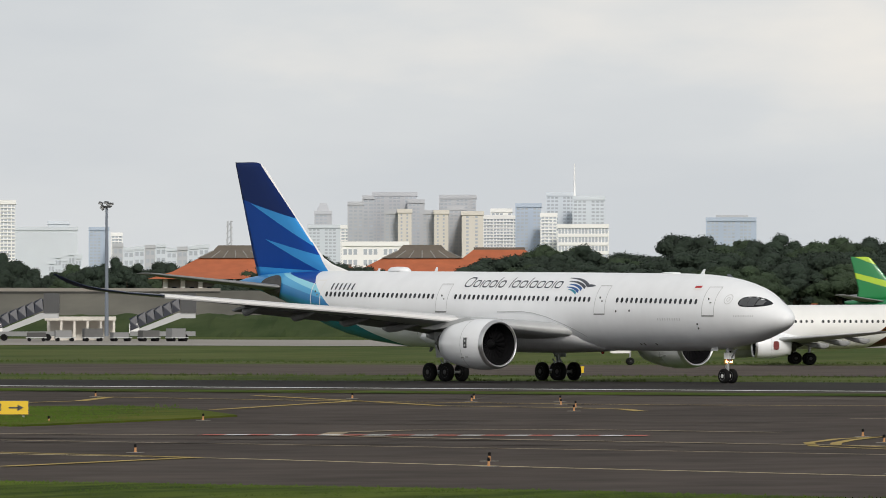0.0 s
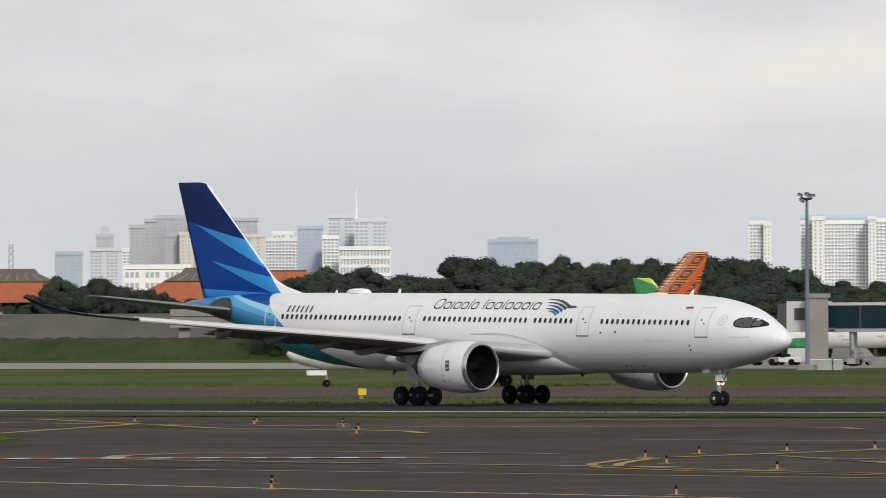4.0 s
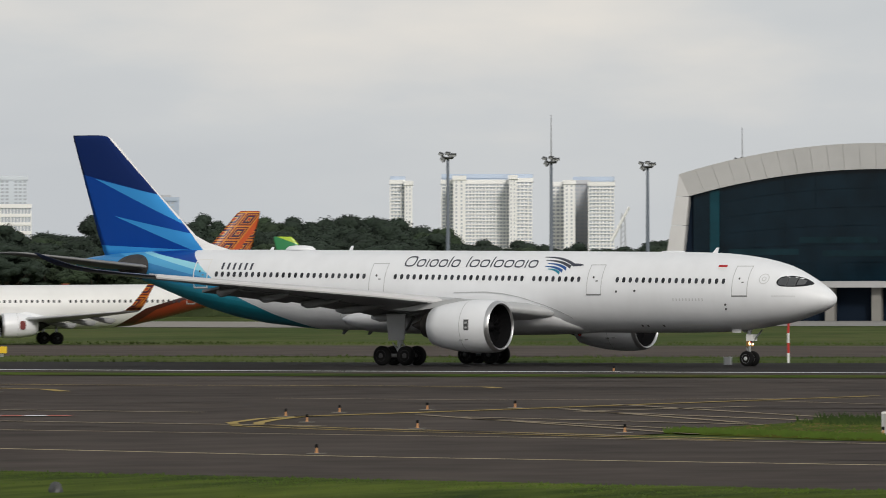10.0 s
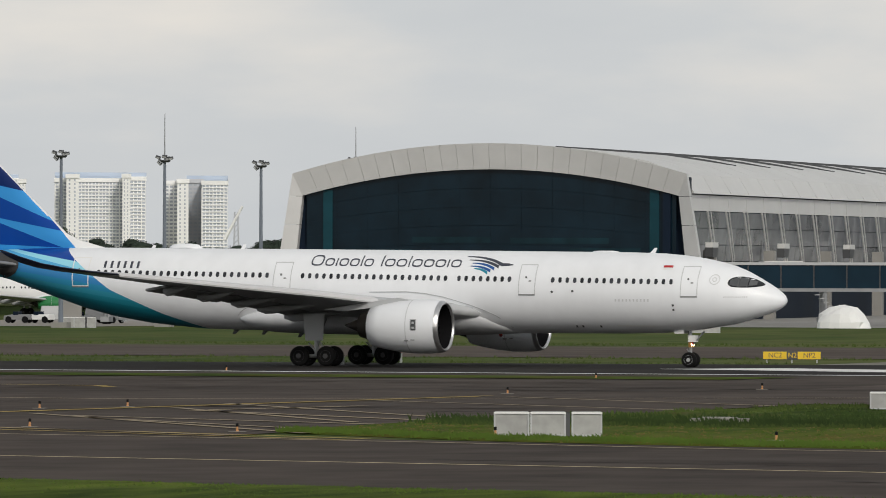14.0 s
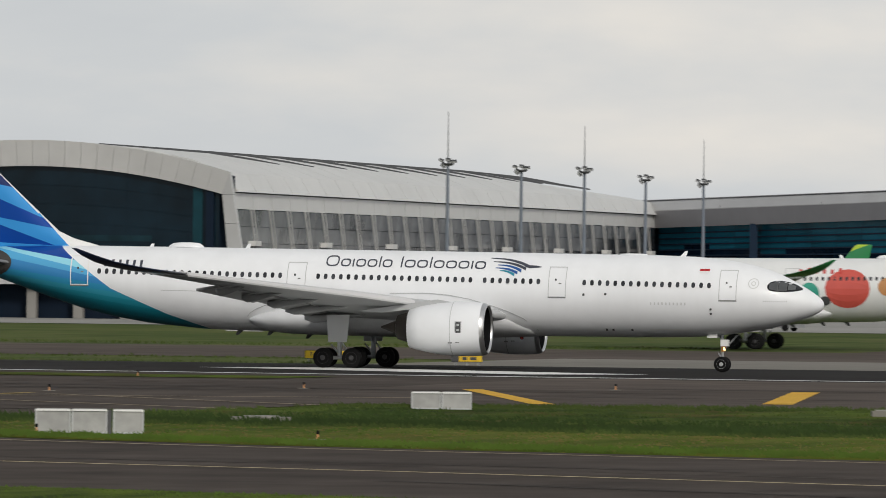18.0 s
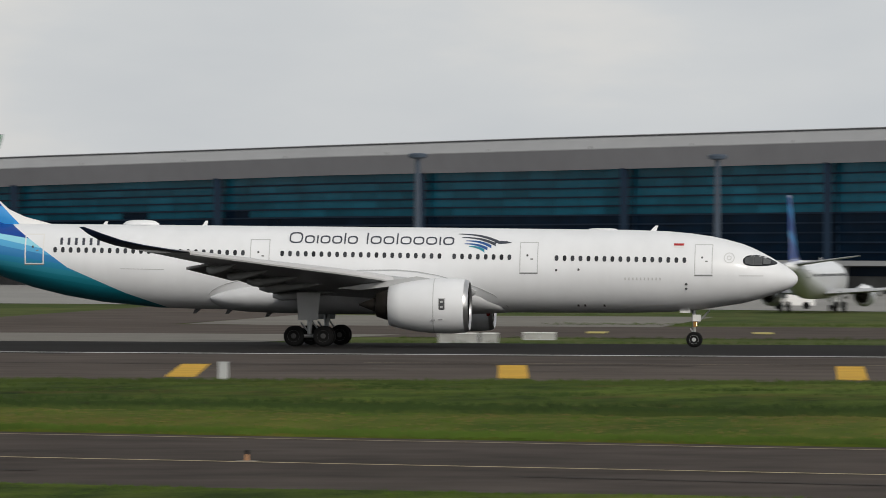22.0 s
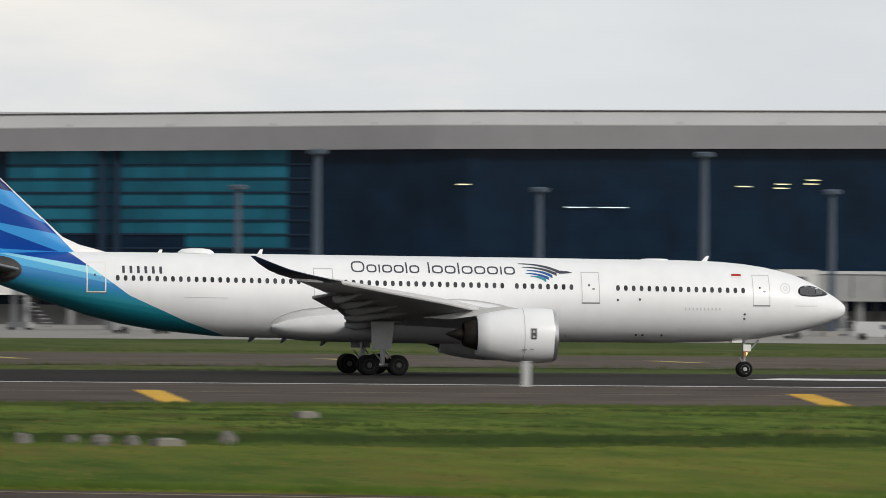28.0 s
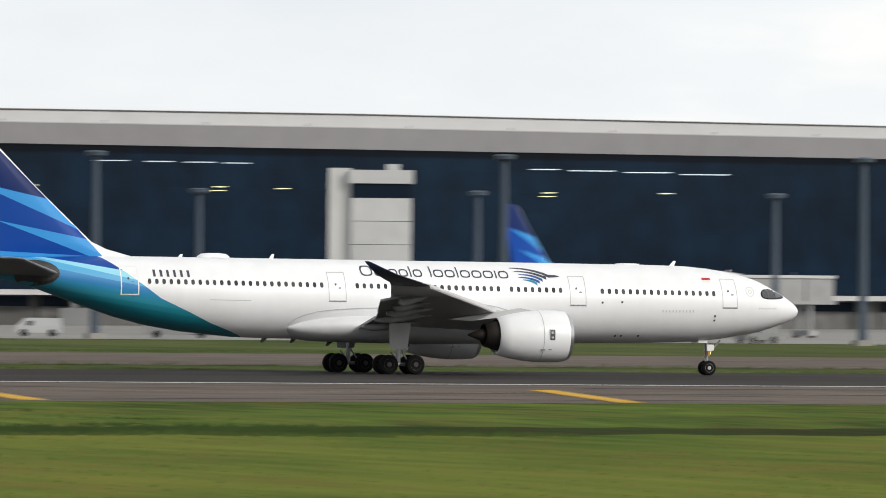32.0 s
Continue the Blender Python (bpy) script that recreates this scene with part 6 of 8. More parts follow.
def tower(x0, x1, top, style, base_az=-18.98, el0=(0.469, 362), dist=CITY, wallm="tower_grey", floors=None, label="", depth=40, bands=True, turn=0.0):
    a0, a1 = base_az + (x0 - 784) * 0.0032246, base_az + (x1 - 784) * 0.0032246
    el = el0[0] - (top - el0[1]) * 0.0032246
    z = at_el(dist, el)
    w = radians(a1 - a0) * dist
    am = (a0 + a1) / 2
    b = thing("tower_block", label or "distant pale high-rise block with window rows", "building", "city towers", at=Matrix.Translation(polar(am, dist)) @ pose(0, 0, 0, 0, 0, -am + turn))
    part("wall", boxed(-w / 2, 0, 0, w / 2, depth, z), M[wallm], b)
    part("parapet", boxed(-w / 2 - 0.3, -0.4, z, w / 2 + 0.3, depth, z + 1.4), M["tower_white" if wallm == "tower_white" else wallm], b)
    n = floors or max(5, int(z / (1.15 if style == "grid" else 1.25)))
    bays = max(2, int(w / (1.15 if style == "grid" else 1.4)))
    fh, bw = z / n, w / bays
    if style == "slab":
        bm = bmesh.new()
        for k in range(2, n):
            for j in range(bays):
                if j % 4 != 3:
                    box(bm, -w / 2 + bw * (j + 0.16), -0.06, fh * (k + 0.2), -w / 2 + bw * (j + 0.86), 0, fh * (k + 0.72))
        tagged(part("windows", bm, M["tower_window"], b), kind="stuff")
        for j in range(0, bays + 1, 4):
            part("pier", boxed(-w / 2 + bw * j - 0.25, -0.3, 0, -w / 2 + bw * j + 0.25, 0, z), M[wallm], b)
    elif style == "grid":
        bm, bm2 = bmesh.new(), bmesh.new()
        for k in range(2, n):
            box(bm, -w / 2 + 0.5, -0.35, fh * k, w / 2 - 0.5, 0, fh * (k + 0.36))
            for j in range(bays):
                box(bm2, -w / 2 + bw * (j + 0.12), -0.06, fh * (k + 0.36), -w / 2 + bw * (j + 0.88), 0, fh * (k + 0.96))
        tagged(part("balconies", bm, M["tower_white"], b), kind="stuff")
        tagged(part("windows", bm2, M["tower_window"], b), kind="stuff")
        for j in range(0, bays + 1, 3):
            part("pier", boxed(-w / 2 + bw * j - 0.2, -0.5, 0, -w / 2 + bw * j + 0.2, 0, z - 1), M["tower_white"], b)
    elif style == "end":
        bm = bmesh.new()
        for k in range(3, n):
            for x in (-w * 0.3, w * 0.12):
                box(bm, x, -0.06, fh * (k + 0.2), x + w * 0.12, 0, fh * (k + 0.75))
        tagged(part("windows", bm, M["tower_window"], b), kind="stuff")
    return b, w, z


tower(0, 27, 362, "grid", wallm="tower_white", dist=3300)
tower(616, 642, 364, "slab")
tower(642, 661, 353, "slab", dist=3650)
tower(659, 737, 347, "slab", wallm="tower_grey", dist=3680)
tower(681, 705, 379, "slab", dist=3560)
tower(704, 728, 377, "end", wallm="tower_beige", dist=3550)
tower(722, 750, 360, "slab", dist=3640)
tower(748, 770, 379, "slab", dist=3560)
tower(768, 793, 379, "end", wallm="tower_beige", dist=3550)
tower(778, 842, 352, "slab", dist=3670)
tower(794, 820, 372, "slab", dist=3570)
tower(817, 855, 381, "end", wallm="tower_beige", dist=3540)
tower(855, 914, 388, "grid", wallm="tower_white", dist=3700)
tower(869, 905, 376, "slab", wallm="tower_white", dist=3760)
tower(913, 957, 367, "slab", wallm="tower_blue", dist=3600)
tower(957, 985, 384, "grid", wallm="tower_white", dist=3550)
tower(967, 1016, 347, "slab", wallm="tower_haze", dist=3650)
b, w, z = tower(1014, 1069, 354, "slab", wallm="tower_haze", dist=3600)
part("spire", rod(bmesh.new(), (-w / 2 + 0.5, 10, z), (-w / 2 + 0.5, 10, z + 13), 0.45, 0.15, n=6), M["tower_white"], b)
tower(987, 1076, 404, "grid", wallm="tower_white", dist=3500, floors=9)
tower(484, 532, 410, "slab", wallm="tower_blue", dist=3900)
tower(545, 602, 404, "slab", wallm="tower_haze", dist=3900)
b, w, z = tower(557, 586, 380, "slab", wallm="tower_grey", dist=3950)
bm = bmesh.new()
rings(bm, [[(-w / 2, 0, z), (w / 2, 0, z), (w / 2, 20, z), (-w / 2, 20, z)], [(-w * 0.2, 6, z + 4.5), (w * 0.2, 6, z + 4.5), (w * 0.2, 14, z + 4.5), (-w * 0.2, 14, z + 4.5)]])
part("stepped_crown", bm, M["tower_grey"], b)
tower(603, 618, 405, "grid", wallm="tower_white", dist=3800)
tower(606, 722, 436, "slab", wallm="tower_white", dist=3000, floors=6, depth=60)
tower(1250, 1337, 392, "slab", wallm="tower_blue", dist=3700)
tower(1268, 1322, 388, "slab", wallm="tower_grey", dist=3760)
tower(27, 137, 408, "plain", wallm="tower_haze", dist=4100, label="pale blue glass block with haze in its colour")
tower(85, 122, 397, "plain", wallm="tower_haze", dist=4150, label="pale blue glass block with haze in its colour")
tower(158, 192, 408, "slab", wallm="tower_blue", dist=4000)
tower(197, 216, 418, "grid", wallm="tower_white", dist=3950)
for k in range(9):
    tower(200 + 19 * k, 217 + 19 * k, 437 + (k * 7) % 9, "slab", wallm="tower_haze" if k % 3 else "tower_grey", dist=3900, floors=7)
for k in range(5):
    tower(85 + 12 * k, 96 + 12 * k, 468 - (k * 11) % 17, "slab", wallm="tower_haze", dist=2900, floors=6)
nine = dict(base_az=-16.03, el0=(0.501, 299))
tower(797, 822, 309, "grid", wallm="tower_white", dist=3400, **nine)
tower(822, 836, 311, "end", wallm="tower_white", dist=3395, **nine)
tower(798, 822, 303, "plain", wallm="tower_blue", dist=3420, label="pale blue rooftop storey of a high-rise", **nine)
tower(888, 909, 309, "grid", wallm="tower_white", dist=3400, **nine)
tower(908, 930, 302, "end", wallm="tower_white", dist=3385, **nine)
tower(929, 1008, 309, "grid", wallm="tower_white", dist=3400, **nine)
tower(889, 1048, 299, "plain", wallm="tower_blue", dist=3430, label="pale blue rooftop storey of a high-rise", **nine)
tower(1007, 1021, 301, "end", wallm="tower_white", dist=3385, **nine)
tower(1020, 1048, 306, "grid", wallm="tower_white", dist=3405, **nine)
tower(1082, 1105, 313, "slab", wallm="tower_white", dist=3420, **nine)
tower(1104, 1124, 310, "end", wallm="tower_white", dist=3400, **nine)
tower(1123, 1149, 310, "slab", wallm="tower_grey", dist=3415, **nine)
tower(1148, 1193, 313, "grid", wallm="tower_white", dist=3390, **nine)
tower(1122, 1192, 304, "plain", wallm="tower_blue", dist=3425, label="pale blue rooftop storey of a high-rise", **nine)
# tower crane and lattice masts
for az, el, dist in ((-14.66, 0.30, 3300), (-20.2, 0.375, 3000), (-15.8, 0.20, 3000)):
    m = thing("lattice_mast", "thin pale lattice mast over the roofs", "mast", at=Matrix.Translation(polar(az, dist)))
    z = at_el(dist, el)
    bm = bmesh.new()
    for s in (-1, 1):
        rod(bm, (s * 1.2, 0, 0), (s * 0.5, 0, z), 0.25, n=5)
    for k in range(14):
        rod(bm, (-1.0, 0, z * k / 14), (1.0, 0, z * (k + 1) / 14), 0.15, n=4)
    part("lattice", bm, M["tower_grey"], m)
    if az > -15:
        part("jib", rod(bmesh.new(), (-4, 0, z - 9), (2, 0, z + 2), 0.7, 0.4, n=5), M["tower_white"], m)


# ---- trees ----
def crown_mesh(seed, rad, height, n, drop=0.34):
    """A broad uneven dome of leaf clumps; the blades lie along the skin of each clump, with gaps between."""
    rng = random.Random(seed)
    bm = bmesh.new()
    puffs = []
    for k in range(90):
        a, q = rng.uniform(0, 6.2832), math.sqrt(rng.random()) * 0.92
        top = height * (0.90 - 0.34 * q * q)
        z = top - height * rng.uniform(0.0, drop) * (1 if k % 3 else 0.2)
        puffs.append((Vector((rad * q * math.cos(a), rad * q * math.sin(a), z)), rad * rng.uniform(0.1, 0.27)))
    for c0, pr in puffs:
        bmesh.ops.create_icosphere(bm, subdivisions=2, radius=pr * 0.78, matrix=Matrix.Translation(c0) @ Matrix.Diagonal((1, 1, 0.55, 1)))
    for k in range(n):
        c0, pr = puffs[k % len(puffs)]
        d = Vector((rng.gauss(0, 1), rng.gauss(0, 1), rng.gauss(0, 1))).normalized()
        c = c0 + Vector((d.x, d.y, d.z * 0.55)) * pr * (0.76 + 0.34 * rng.random() ** 2)
        s = rng.uniform(0.07, 0.15) * rad / 6
        nrm = (d + Vector((rng.gauss(0, 0.3), rng.gauss(0, 0.3), rng.gauss(0, 0.3) + 0.2))).normalized()
        u = nrm.cross(Vector((rng.gauss(0, 1), rng.gauss(0, 1), rng.gauss(0, 1)))).normalized()
        v = nrm.cross(u)
        bm.faces.new([bm.verts.new(c + u * s * a2 + v * s * b2) for a2, b2 in ((-1, -0.4), (0.1, -0.75), (1, 0.1), (0.2, 0.8), (-0.7, 0.6))])
    return bm


def tree(seed, rad, height, leaf, n=900):
    rng = random.Random(seed)
    t = thing("tree", "broad dark green tree with a dense uneven crown", "tree", "trees behind the airfield")
    bm = bmesh.new()
    rings(bm, [[(q * math.cos(6.2832 * k / 8), q * math.sin(6.2832 * k / 8), h) for k in range(8)] for h, q in ((0, 0.5), (height * 0.25, 0.35), (height * 0.5, 0.22))])
    for k in range(6):
        a = k * 1.05 + rng.random()
        rod(bm, (0, 0, height * (0.22 + 0.04 * k)), (rad * 0.6 * math.cos(a), rad * 0.6 * math.sin(a), height * (0.5 + 0.05 * k)), 0.2, 0.06, n=5)
    part("trunk", bm, M["bark"], t)
    part("crown", crown_mesh(seed, rad, height, n), M[leaf], t)
    return t


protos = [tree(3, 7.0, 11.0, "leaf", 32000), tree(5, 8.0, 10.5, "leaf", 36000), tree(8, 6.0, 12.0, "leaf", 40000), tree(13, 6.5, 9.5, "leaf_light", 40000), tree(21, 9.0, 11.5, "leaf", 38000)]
TOPS = [max(v.co.z for c in p.children for v in c.data.vertices) for p in protos]
PROFILE = ((-22.2, 0.2), (-21.55, 0.225), (-21.38, 0.19), (-21.28, 0.10), (-21.12, 0.08), (-21.0, 0.17), (-20.85, 0.185), (-20.72, 0.15), (-20.64, 0.11), (-20.55, 0.17), (-20.45, 0.19), (-20.38, 0.15), (-20.33, 0.05), (-20.15, 0.02), (-20.04, 0.14), (-19.93, 0.21), (-19.85, 0.17), (-19.75, 0.17), (-19.67, 0.25), (-19.6, 0.15), (-19.4, 0.15), (-19.3, 0.09), (-19.2, 0.05), (-18.95, 0.10), (-18.75, 0.17), (-18.5, 0.24), (-18.28, 0.285), (-18.1, 0.25), (-17.9, 0.22), (-17.72, 0.14), (-17.62, 0.265), (-17.4, 0.22), (-17.2, 0.24), (-16.9, 0.255), (-16.6, 0.245), (-16.35, 0.24), (-16.02, 0.25), (-15.82, 0.19), (-15.64, 0.155), (-15.38, 0.13), (-15.2, 0.125), (-14.95, 0.09), (-14.7, 0.09), (-14.5, 0.12), (-14.2, 0.1))
rng = random.Random(4)
spots = []
for row, (dist, cut) in enumerate(((1560, 0.0), (1500, -0.03), (1440, -0.085), (1400, -0.14))):
    a = -22.0 + 0.07 * row
    while a < -14.25:
        el = None
        for p, q in zip(PROFILE, PROFILE[1:]):
            if p[0] <= a <= q[0]:
                el = p[1] + (q[1] - p[1]) * (a - p[0]) / (q[0] - p[0])
        z = at_el(dist, el + cut + rng.uniform(-0.03, 0.0))
        if z > 3.2 and (row < 2 or a > -18.75):
            far = 110 if -20.8 < a < -20.3 else 0
            spots.append((a + rng.uniform(-0.04, 0.04), dist + far + rng.uniform(-12, 12), at_el(dist + far, el + cut - 0.015) if far else z))
        a += (0.16 if a < -19.1 else 0.27) if row < 2 else 0.24
used, firsts = set(), []
for k, (a, dist, z) in enumerate(spots):
    i = rng.randrange(5) if z > 8 else (3 if rng.random() < 0.5 else 1)
    base = protos[i]
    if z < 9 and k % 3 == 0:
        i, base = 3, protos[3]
    hz = TOPS[i] * (0.88 if a > -17.9 else 0.985)
    s = z / hz
    wid = min(max(s, 0.5), 1.0) * (0.62 if a < -19.1 else 1.0)
    m = Matrix.Translation(polar(a, dist)) @ pose(0, 0, 0, 0, 0, rng.uniform(0, 360)) @ Matrix.Diagonal((wid, wid, s, 1))
    if i not in used:
        used.add(i)
        firsts.append((base, m))
    else:
        copy_thing(base, m)
for base, m in firsts:
    base.matrix_basis = m
for i in range(5):
    if i not in used:
        protos[i].matrix_basis = Matrix.Translation(polar(-22.0 + 0.1 * i, 1600))

# hedge, embankment and viaduct behind the airfield
bm = bmesh.new()
hr = random.Random(9)
lp = []
for k in range(206):
    a = -22.4 + 0.04 * k
    lp.append([polar(a, 1392 + hr.uniform(-2, 2), 0), polar(a, 1396, 0.9 + hr.uniform(-0.1, 0.1)), polar(a, 1404, 2.5 + hr.uniform(-0.25, 0.25)), polar(a, 1412, 3.0 + hr.uniform(-0.25, 0.25)), polar(a, 1428, 2.9), polar(a, 1430, 0)])
rings(bm, lp)
setting("grass_bank", bm, M["bank_green"], "low dark green grass bank before the raised road", "bank")
bm = bmesh.new()
lp = []
for k in range(26):
    a = -22.4 + 0.2 * k
    lp.append([polar(a, 1425, 0), polar(a, 1432, 3.2), polar(a, 1438, 6.3), polar(a, 1460, 6.4), polar(a, 1466, 0)])
rings(bm, lp)
setting("road_embankment", bm, M["bank"], "grey-brown raised road embankment", "embankment")
for a0, a1 in ((-22.4, -20.25),):
    bm = bmesh.new()
    slab(bm, a0, a1, 1437, 1437, (6.3, 6.85), (6.3, 6.75), 0.4)
    setting("parapet", bm, M["road"], "pale concrete parapet of the raised road", "parapet")
v = thing("viaduct", "low concrete road viaduct on piers", "bridge", at=Matrix.Translation(polar(-18.85, 1418)) @ pose(0, 0, 0, 0, 0, 18.85))
part("deck", boxed(-11, -3, 4.4, 12, 6, 6.0), M["road"], v)
part("rail", boxed(-11, -3.2, 6.0, 12, -2.9, 7.0), M["concrete"], v)
for x in (-9, 0, 9):
    part("pier", boxed(x - 0.8, -2, 0, x + 0.8, 4, 4.4), M["concrete"], v)


# ---- houses with tiled hip roofs ----
def hip_house(az, dist, w, eave, ridge, label, cap=True):
    b = thing("hip_roof_hall", label, "building", "tiled halls", at=Matrix.Translation(polar(az, dist)) @ pose(0, 0, 0, 0, 0, -az))
    part("wall", boxed(-w * 0.42, 0, 0, w * 0.42, 16, eave), M["concrete"], b)
    for k in range(9):
        x = -w * 0.4 + w * 0.8 * k / 8
        part("column", boxed(x - 0.35, -1.6, 0, x + 0.35, -0.9, eave), M["tower_white"], b)
        if k < 8:
            part("window", boxed(x + 1.0, -0.06, eave * 0.35, x + w * 0.1 - 1.0, 0, eave * 0.85), M["frame"], b)
    zc = eave + (ridge - eave) * (0.62 if cap else 1.0)
    bm = bmesh.new()
    k1 = 0.21
    rings(bm, [[(-w / 2, -4, eave), (w / 2, -4, eave), (w / 2, 20, eave), (-w / 2, 20, eave)], [(-w * 0.36, -0.5, eave + (zc - eave) * 0.35), (w * 0.36, -0.5, eave + (zc - eave) * 0.35), (w * 0.36, 17, eave + (zc - eave) * 0.35), (-w * 0.36, 17, eave + (zc - eave) * 0.35)], [(-w * k1, 5, zc), (w * k1, 5, zc), (w * k1, 12, zc), (-w * k1, 12, zc)]])
    part("tiled_roof", bm, M["tile_roof"], b, "orange clay tile roof")
    if cap:
        bm = bmesh.new()
        rings(bm, [[(-w * 0.22, 4.5, zc), (w * 0.22, 4.5, zc), (w * 0.22, 12.5, zc), (-w * 0.22, 12.5, zc)], [(-w * 0.13, 6.5, zc + (ridge - zc) * 0.55), (w * 0.13, 6.5, zc + (ridge - zc) * 0.55), (w * 0.13, 10.5, zc + (ridge - zc) * 0.55), (-w * 0.13, 10.5, zc + (ridge - zc) * 0.55)], [(-w * 0.1, 7.5, ridge), (w * 0.1, 7.5, ridge), (w * 0.1, 9.5, ridge), (-w * 0.1, 9.5, ridge)]])
        part("crest_roof", bm, M["old_roof"], b, "weathered brown upper roof")
        for k in range(7):
            x = -w * 0.13 + w * 0.26 * k / 6
            part("batten", rod(bmesh.new(), (x * 1.6, 4.6, zc + 0.05), (x, 6.5, zc + (ridge - zc) * 0.55), 0.1, n=5), M["concrete"], b)
    else:
        part("ridge", boxed(-w * k1, 8, zc, w * k1, 9, zc + 0.4), M["old_roof"], b)
    return b


hip_house(-20.165, 1570, 27.4, 8.16, 13.46, "wide hall with orange tiles and a brown crest")
hip_house(-19.10, 1590, 30, 8.0, 13.6, "hall with orange tiles and a pointed brown crest")
hip_house(-18.66, 1640, 20, 9.5, 13.0, "hall with a plain orange tile roof", False)
hip_house(-19.62, 1630, 16, 7.5, 10.2, "small hall with a plain orange tile roof", False)
hip_house(-21.05, 1600, 18, 6.0, 8.6, "small hall with a plain orange tile roof", False)


# ---- narrow-body airliners ----
NARROW = [(3.6, 3.0, 2.92, 0.05), (3.45, 3.25, 2.62, 0.35), (3.0, 3.62, 2.3, 0.75), (2.3, 4.0, 2.02, 1.1), (1.5, 4.45, 1.8, 1.4), (0.6, 4.85, 1.62, 1.62), (-0.6, 5.12, 1.48, 1.78), (-2.2, 5.26, 1.4, 1.86), (-5, 5.3, 1.36, 1.88), (-12, 5.3, 1.34, 1.88), (-20, 5.32, 1.4, 1.88), (-23, 5.34, 1.65, 1.84), (-26, 5.36, 2.3, 1.62), (-29.5, 5.32, 3.2, 1.25), (-33, 5.2, 4.1, 0.75), (-35.4, 5.0, 4.5, 0.35)]
NARROW_WING = [(-8.2, -15.6, 0.8, 2.0, 0.125, 0.1), (-9.2, -15.8, 2.0, 2.05, 0.12, 0.1), (-12.4, -16.7, 6.0, 2.3, 0.11, 0.1), (-16.0, -18.6, 12.5, 2.7, 0.1, 0.05), (-18.2, -19.9, 16.6, 2.95, 0.09, 0.0), (-18.7, -20.1, 17.0, 3.1, 0.08, 0)]
NARROW_TIP = [(-18.7, -20.1, 17.0, 3.1, 0.08, 0), (-19.3, -20.4, 17.3, 3.6, 0.08, 0), (-20.6, -21.2, 17.8, 5.4, 0.07, 0)]
NARROW_TAIL = [(-29.8, -33.6, 0.5, 4.9, 0.1, 0), (-30.2, -33.7, 1.2, 5.0, 0.1, 0), (-34.2, -35.9, 7.1, 5.8, 0.09, 0)]


def narrowbody(label, skin, fin_skin, engine_skin, tip_skin, letters=None, top=11.9):
    a = thing("narrow_body_airliner", label, "airplane")
    part("fuselage", hull(NARROW, 32), skin, a, smooth=True)
    bm = bmesh.new()
    rings(bm, [fin_loop(-24.5, -33.6, 5.1, 0.4), fin_loop(-27.0, -33.8, 5.7, 0.5), fin_loop(-28.4, -33.6, 6.5, 0.5), fin_loop(-28.4 - 0.84 * (top - 6.75), -33.5 - 0.27 * (top - 6.75), top - 0.25, 0.25), fin_loop(-28.8 - 0.84 * (top - 6.75), -33.5 - 0.27 * (top - 6.75), top, 0.15)])
    part("tail_fin", bm, fin_skin, a, smooth=True)
    for s in (-1, 1):
        wing(a, s, NARROW_TAIL, M["flap_grey"], "tailplane")
        wing(a, s, NARROW_WING, M["wing_grey"], "wing")
        if tip_skin:
            wing(a, s, NARROW_TIP, tip_skin, "winglet")
        engine(a, -10.1, s * 4.85, 1.72, 0.6, engine_skin, mark=False)
        bm = bmesh.new()
        y = s * 4.85
        rings(bm, [[(-11.3, y - 0.15, 2.7), (-11.3, y + 0.15, 2.7), (-13.6, y + 0.12, 2.2), (-13.6, y - 0.12, 2.2)], [(-12.4, y - 0.12, 2.95), (-12.4, y + 0.12, 2.95), (-14.4, y + 0.1, 2.5), (-14.4, y - 0.1, 2.5)]])
        part("pylon", bm, M["white_gloss"], a)
        for yy, x0, x1, z in ((3.6, -14.0, -17.2, 1.85), (7.2, -15.2, -18.2, 2.1), (10.6, -16.6, -19.2, 2.32)):
            fairing(a, x0, x1, s * yy, z, 0.4, 0.5, M["flap_grey"])
        part("cockpit_window", hull_patch(NARROW, [(1.0, 3.7, 4.1), (1.4, 3.62, 4.15), (1.9, 3.6, 4.1), (2.3, 3.6, 3.92)], s, 0.02, 3), M["cockpit"], a)
        for x0, x1 in ((-1.5, -0.6), (-28.6, -27.8)):
            door_frame(a, NARROW, x0, x1, 3.0 + (x0 < -20) * 0.6, 4.75, s, M["seam"], 0.05)
    window_row(a, NARROW, [-2.6 - 0.5 * k for k in range(50) if k not in (13, 14, 28)], lambda x: 3.85, 0.22, 0.3, M["pane"])
    part("blade_antenna", boxed(-9, -0.03, 5.2, -8.6, 0.03, 5.65), M["white_gloss"], a)
    bm = bmesh.new()
    rod(bm, (0, 0, 1.6), (0, 0, 0.35), 0.08)
    part("nose_gear_leg", bm, M["steel"], a)
    part("gear_door", boxed(0.1, -0.5, 1.05, 1.7, -0.46, 1.5), M["white"], a)
    part("gear_door", boxed(0.1, 0.46, 1.05, 1.7, 0.5, 1.5), M["white"], a)
    for s in (-1, 1):
        wheel(a, 0, s * 0.2, 0.34, 0.34, 0.2, "nose_wheel")
        rodm = rod(bmesh.new(), (-15.6, s * 2.86, 2.2), (-15.6, s * 2.86, 0.5), 0.13)
        part("main_gear_leg", rodm, M["steel"], a)
        for k in (-1, 1):
            wheel(a, -15.6, s * 2.86 + k * 0.43, 0.56, 0.56, 0.36, "main_wheel")
    if letters:
        x0, x1, n, m = letters
        for s in (-1, 1):
            glyphs(a, NARROW, x0, x1, 3.62, 1.3, 0.85, n, s, m, "slanted shape of the airline name", 0.2)
    return a


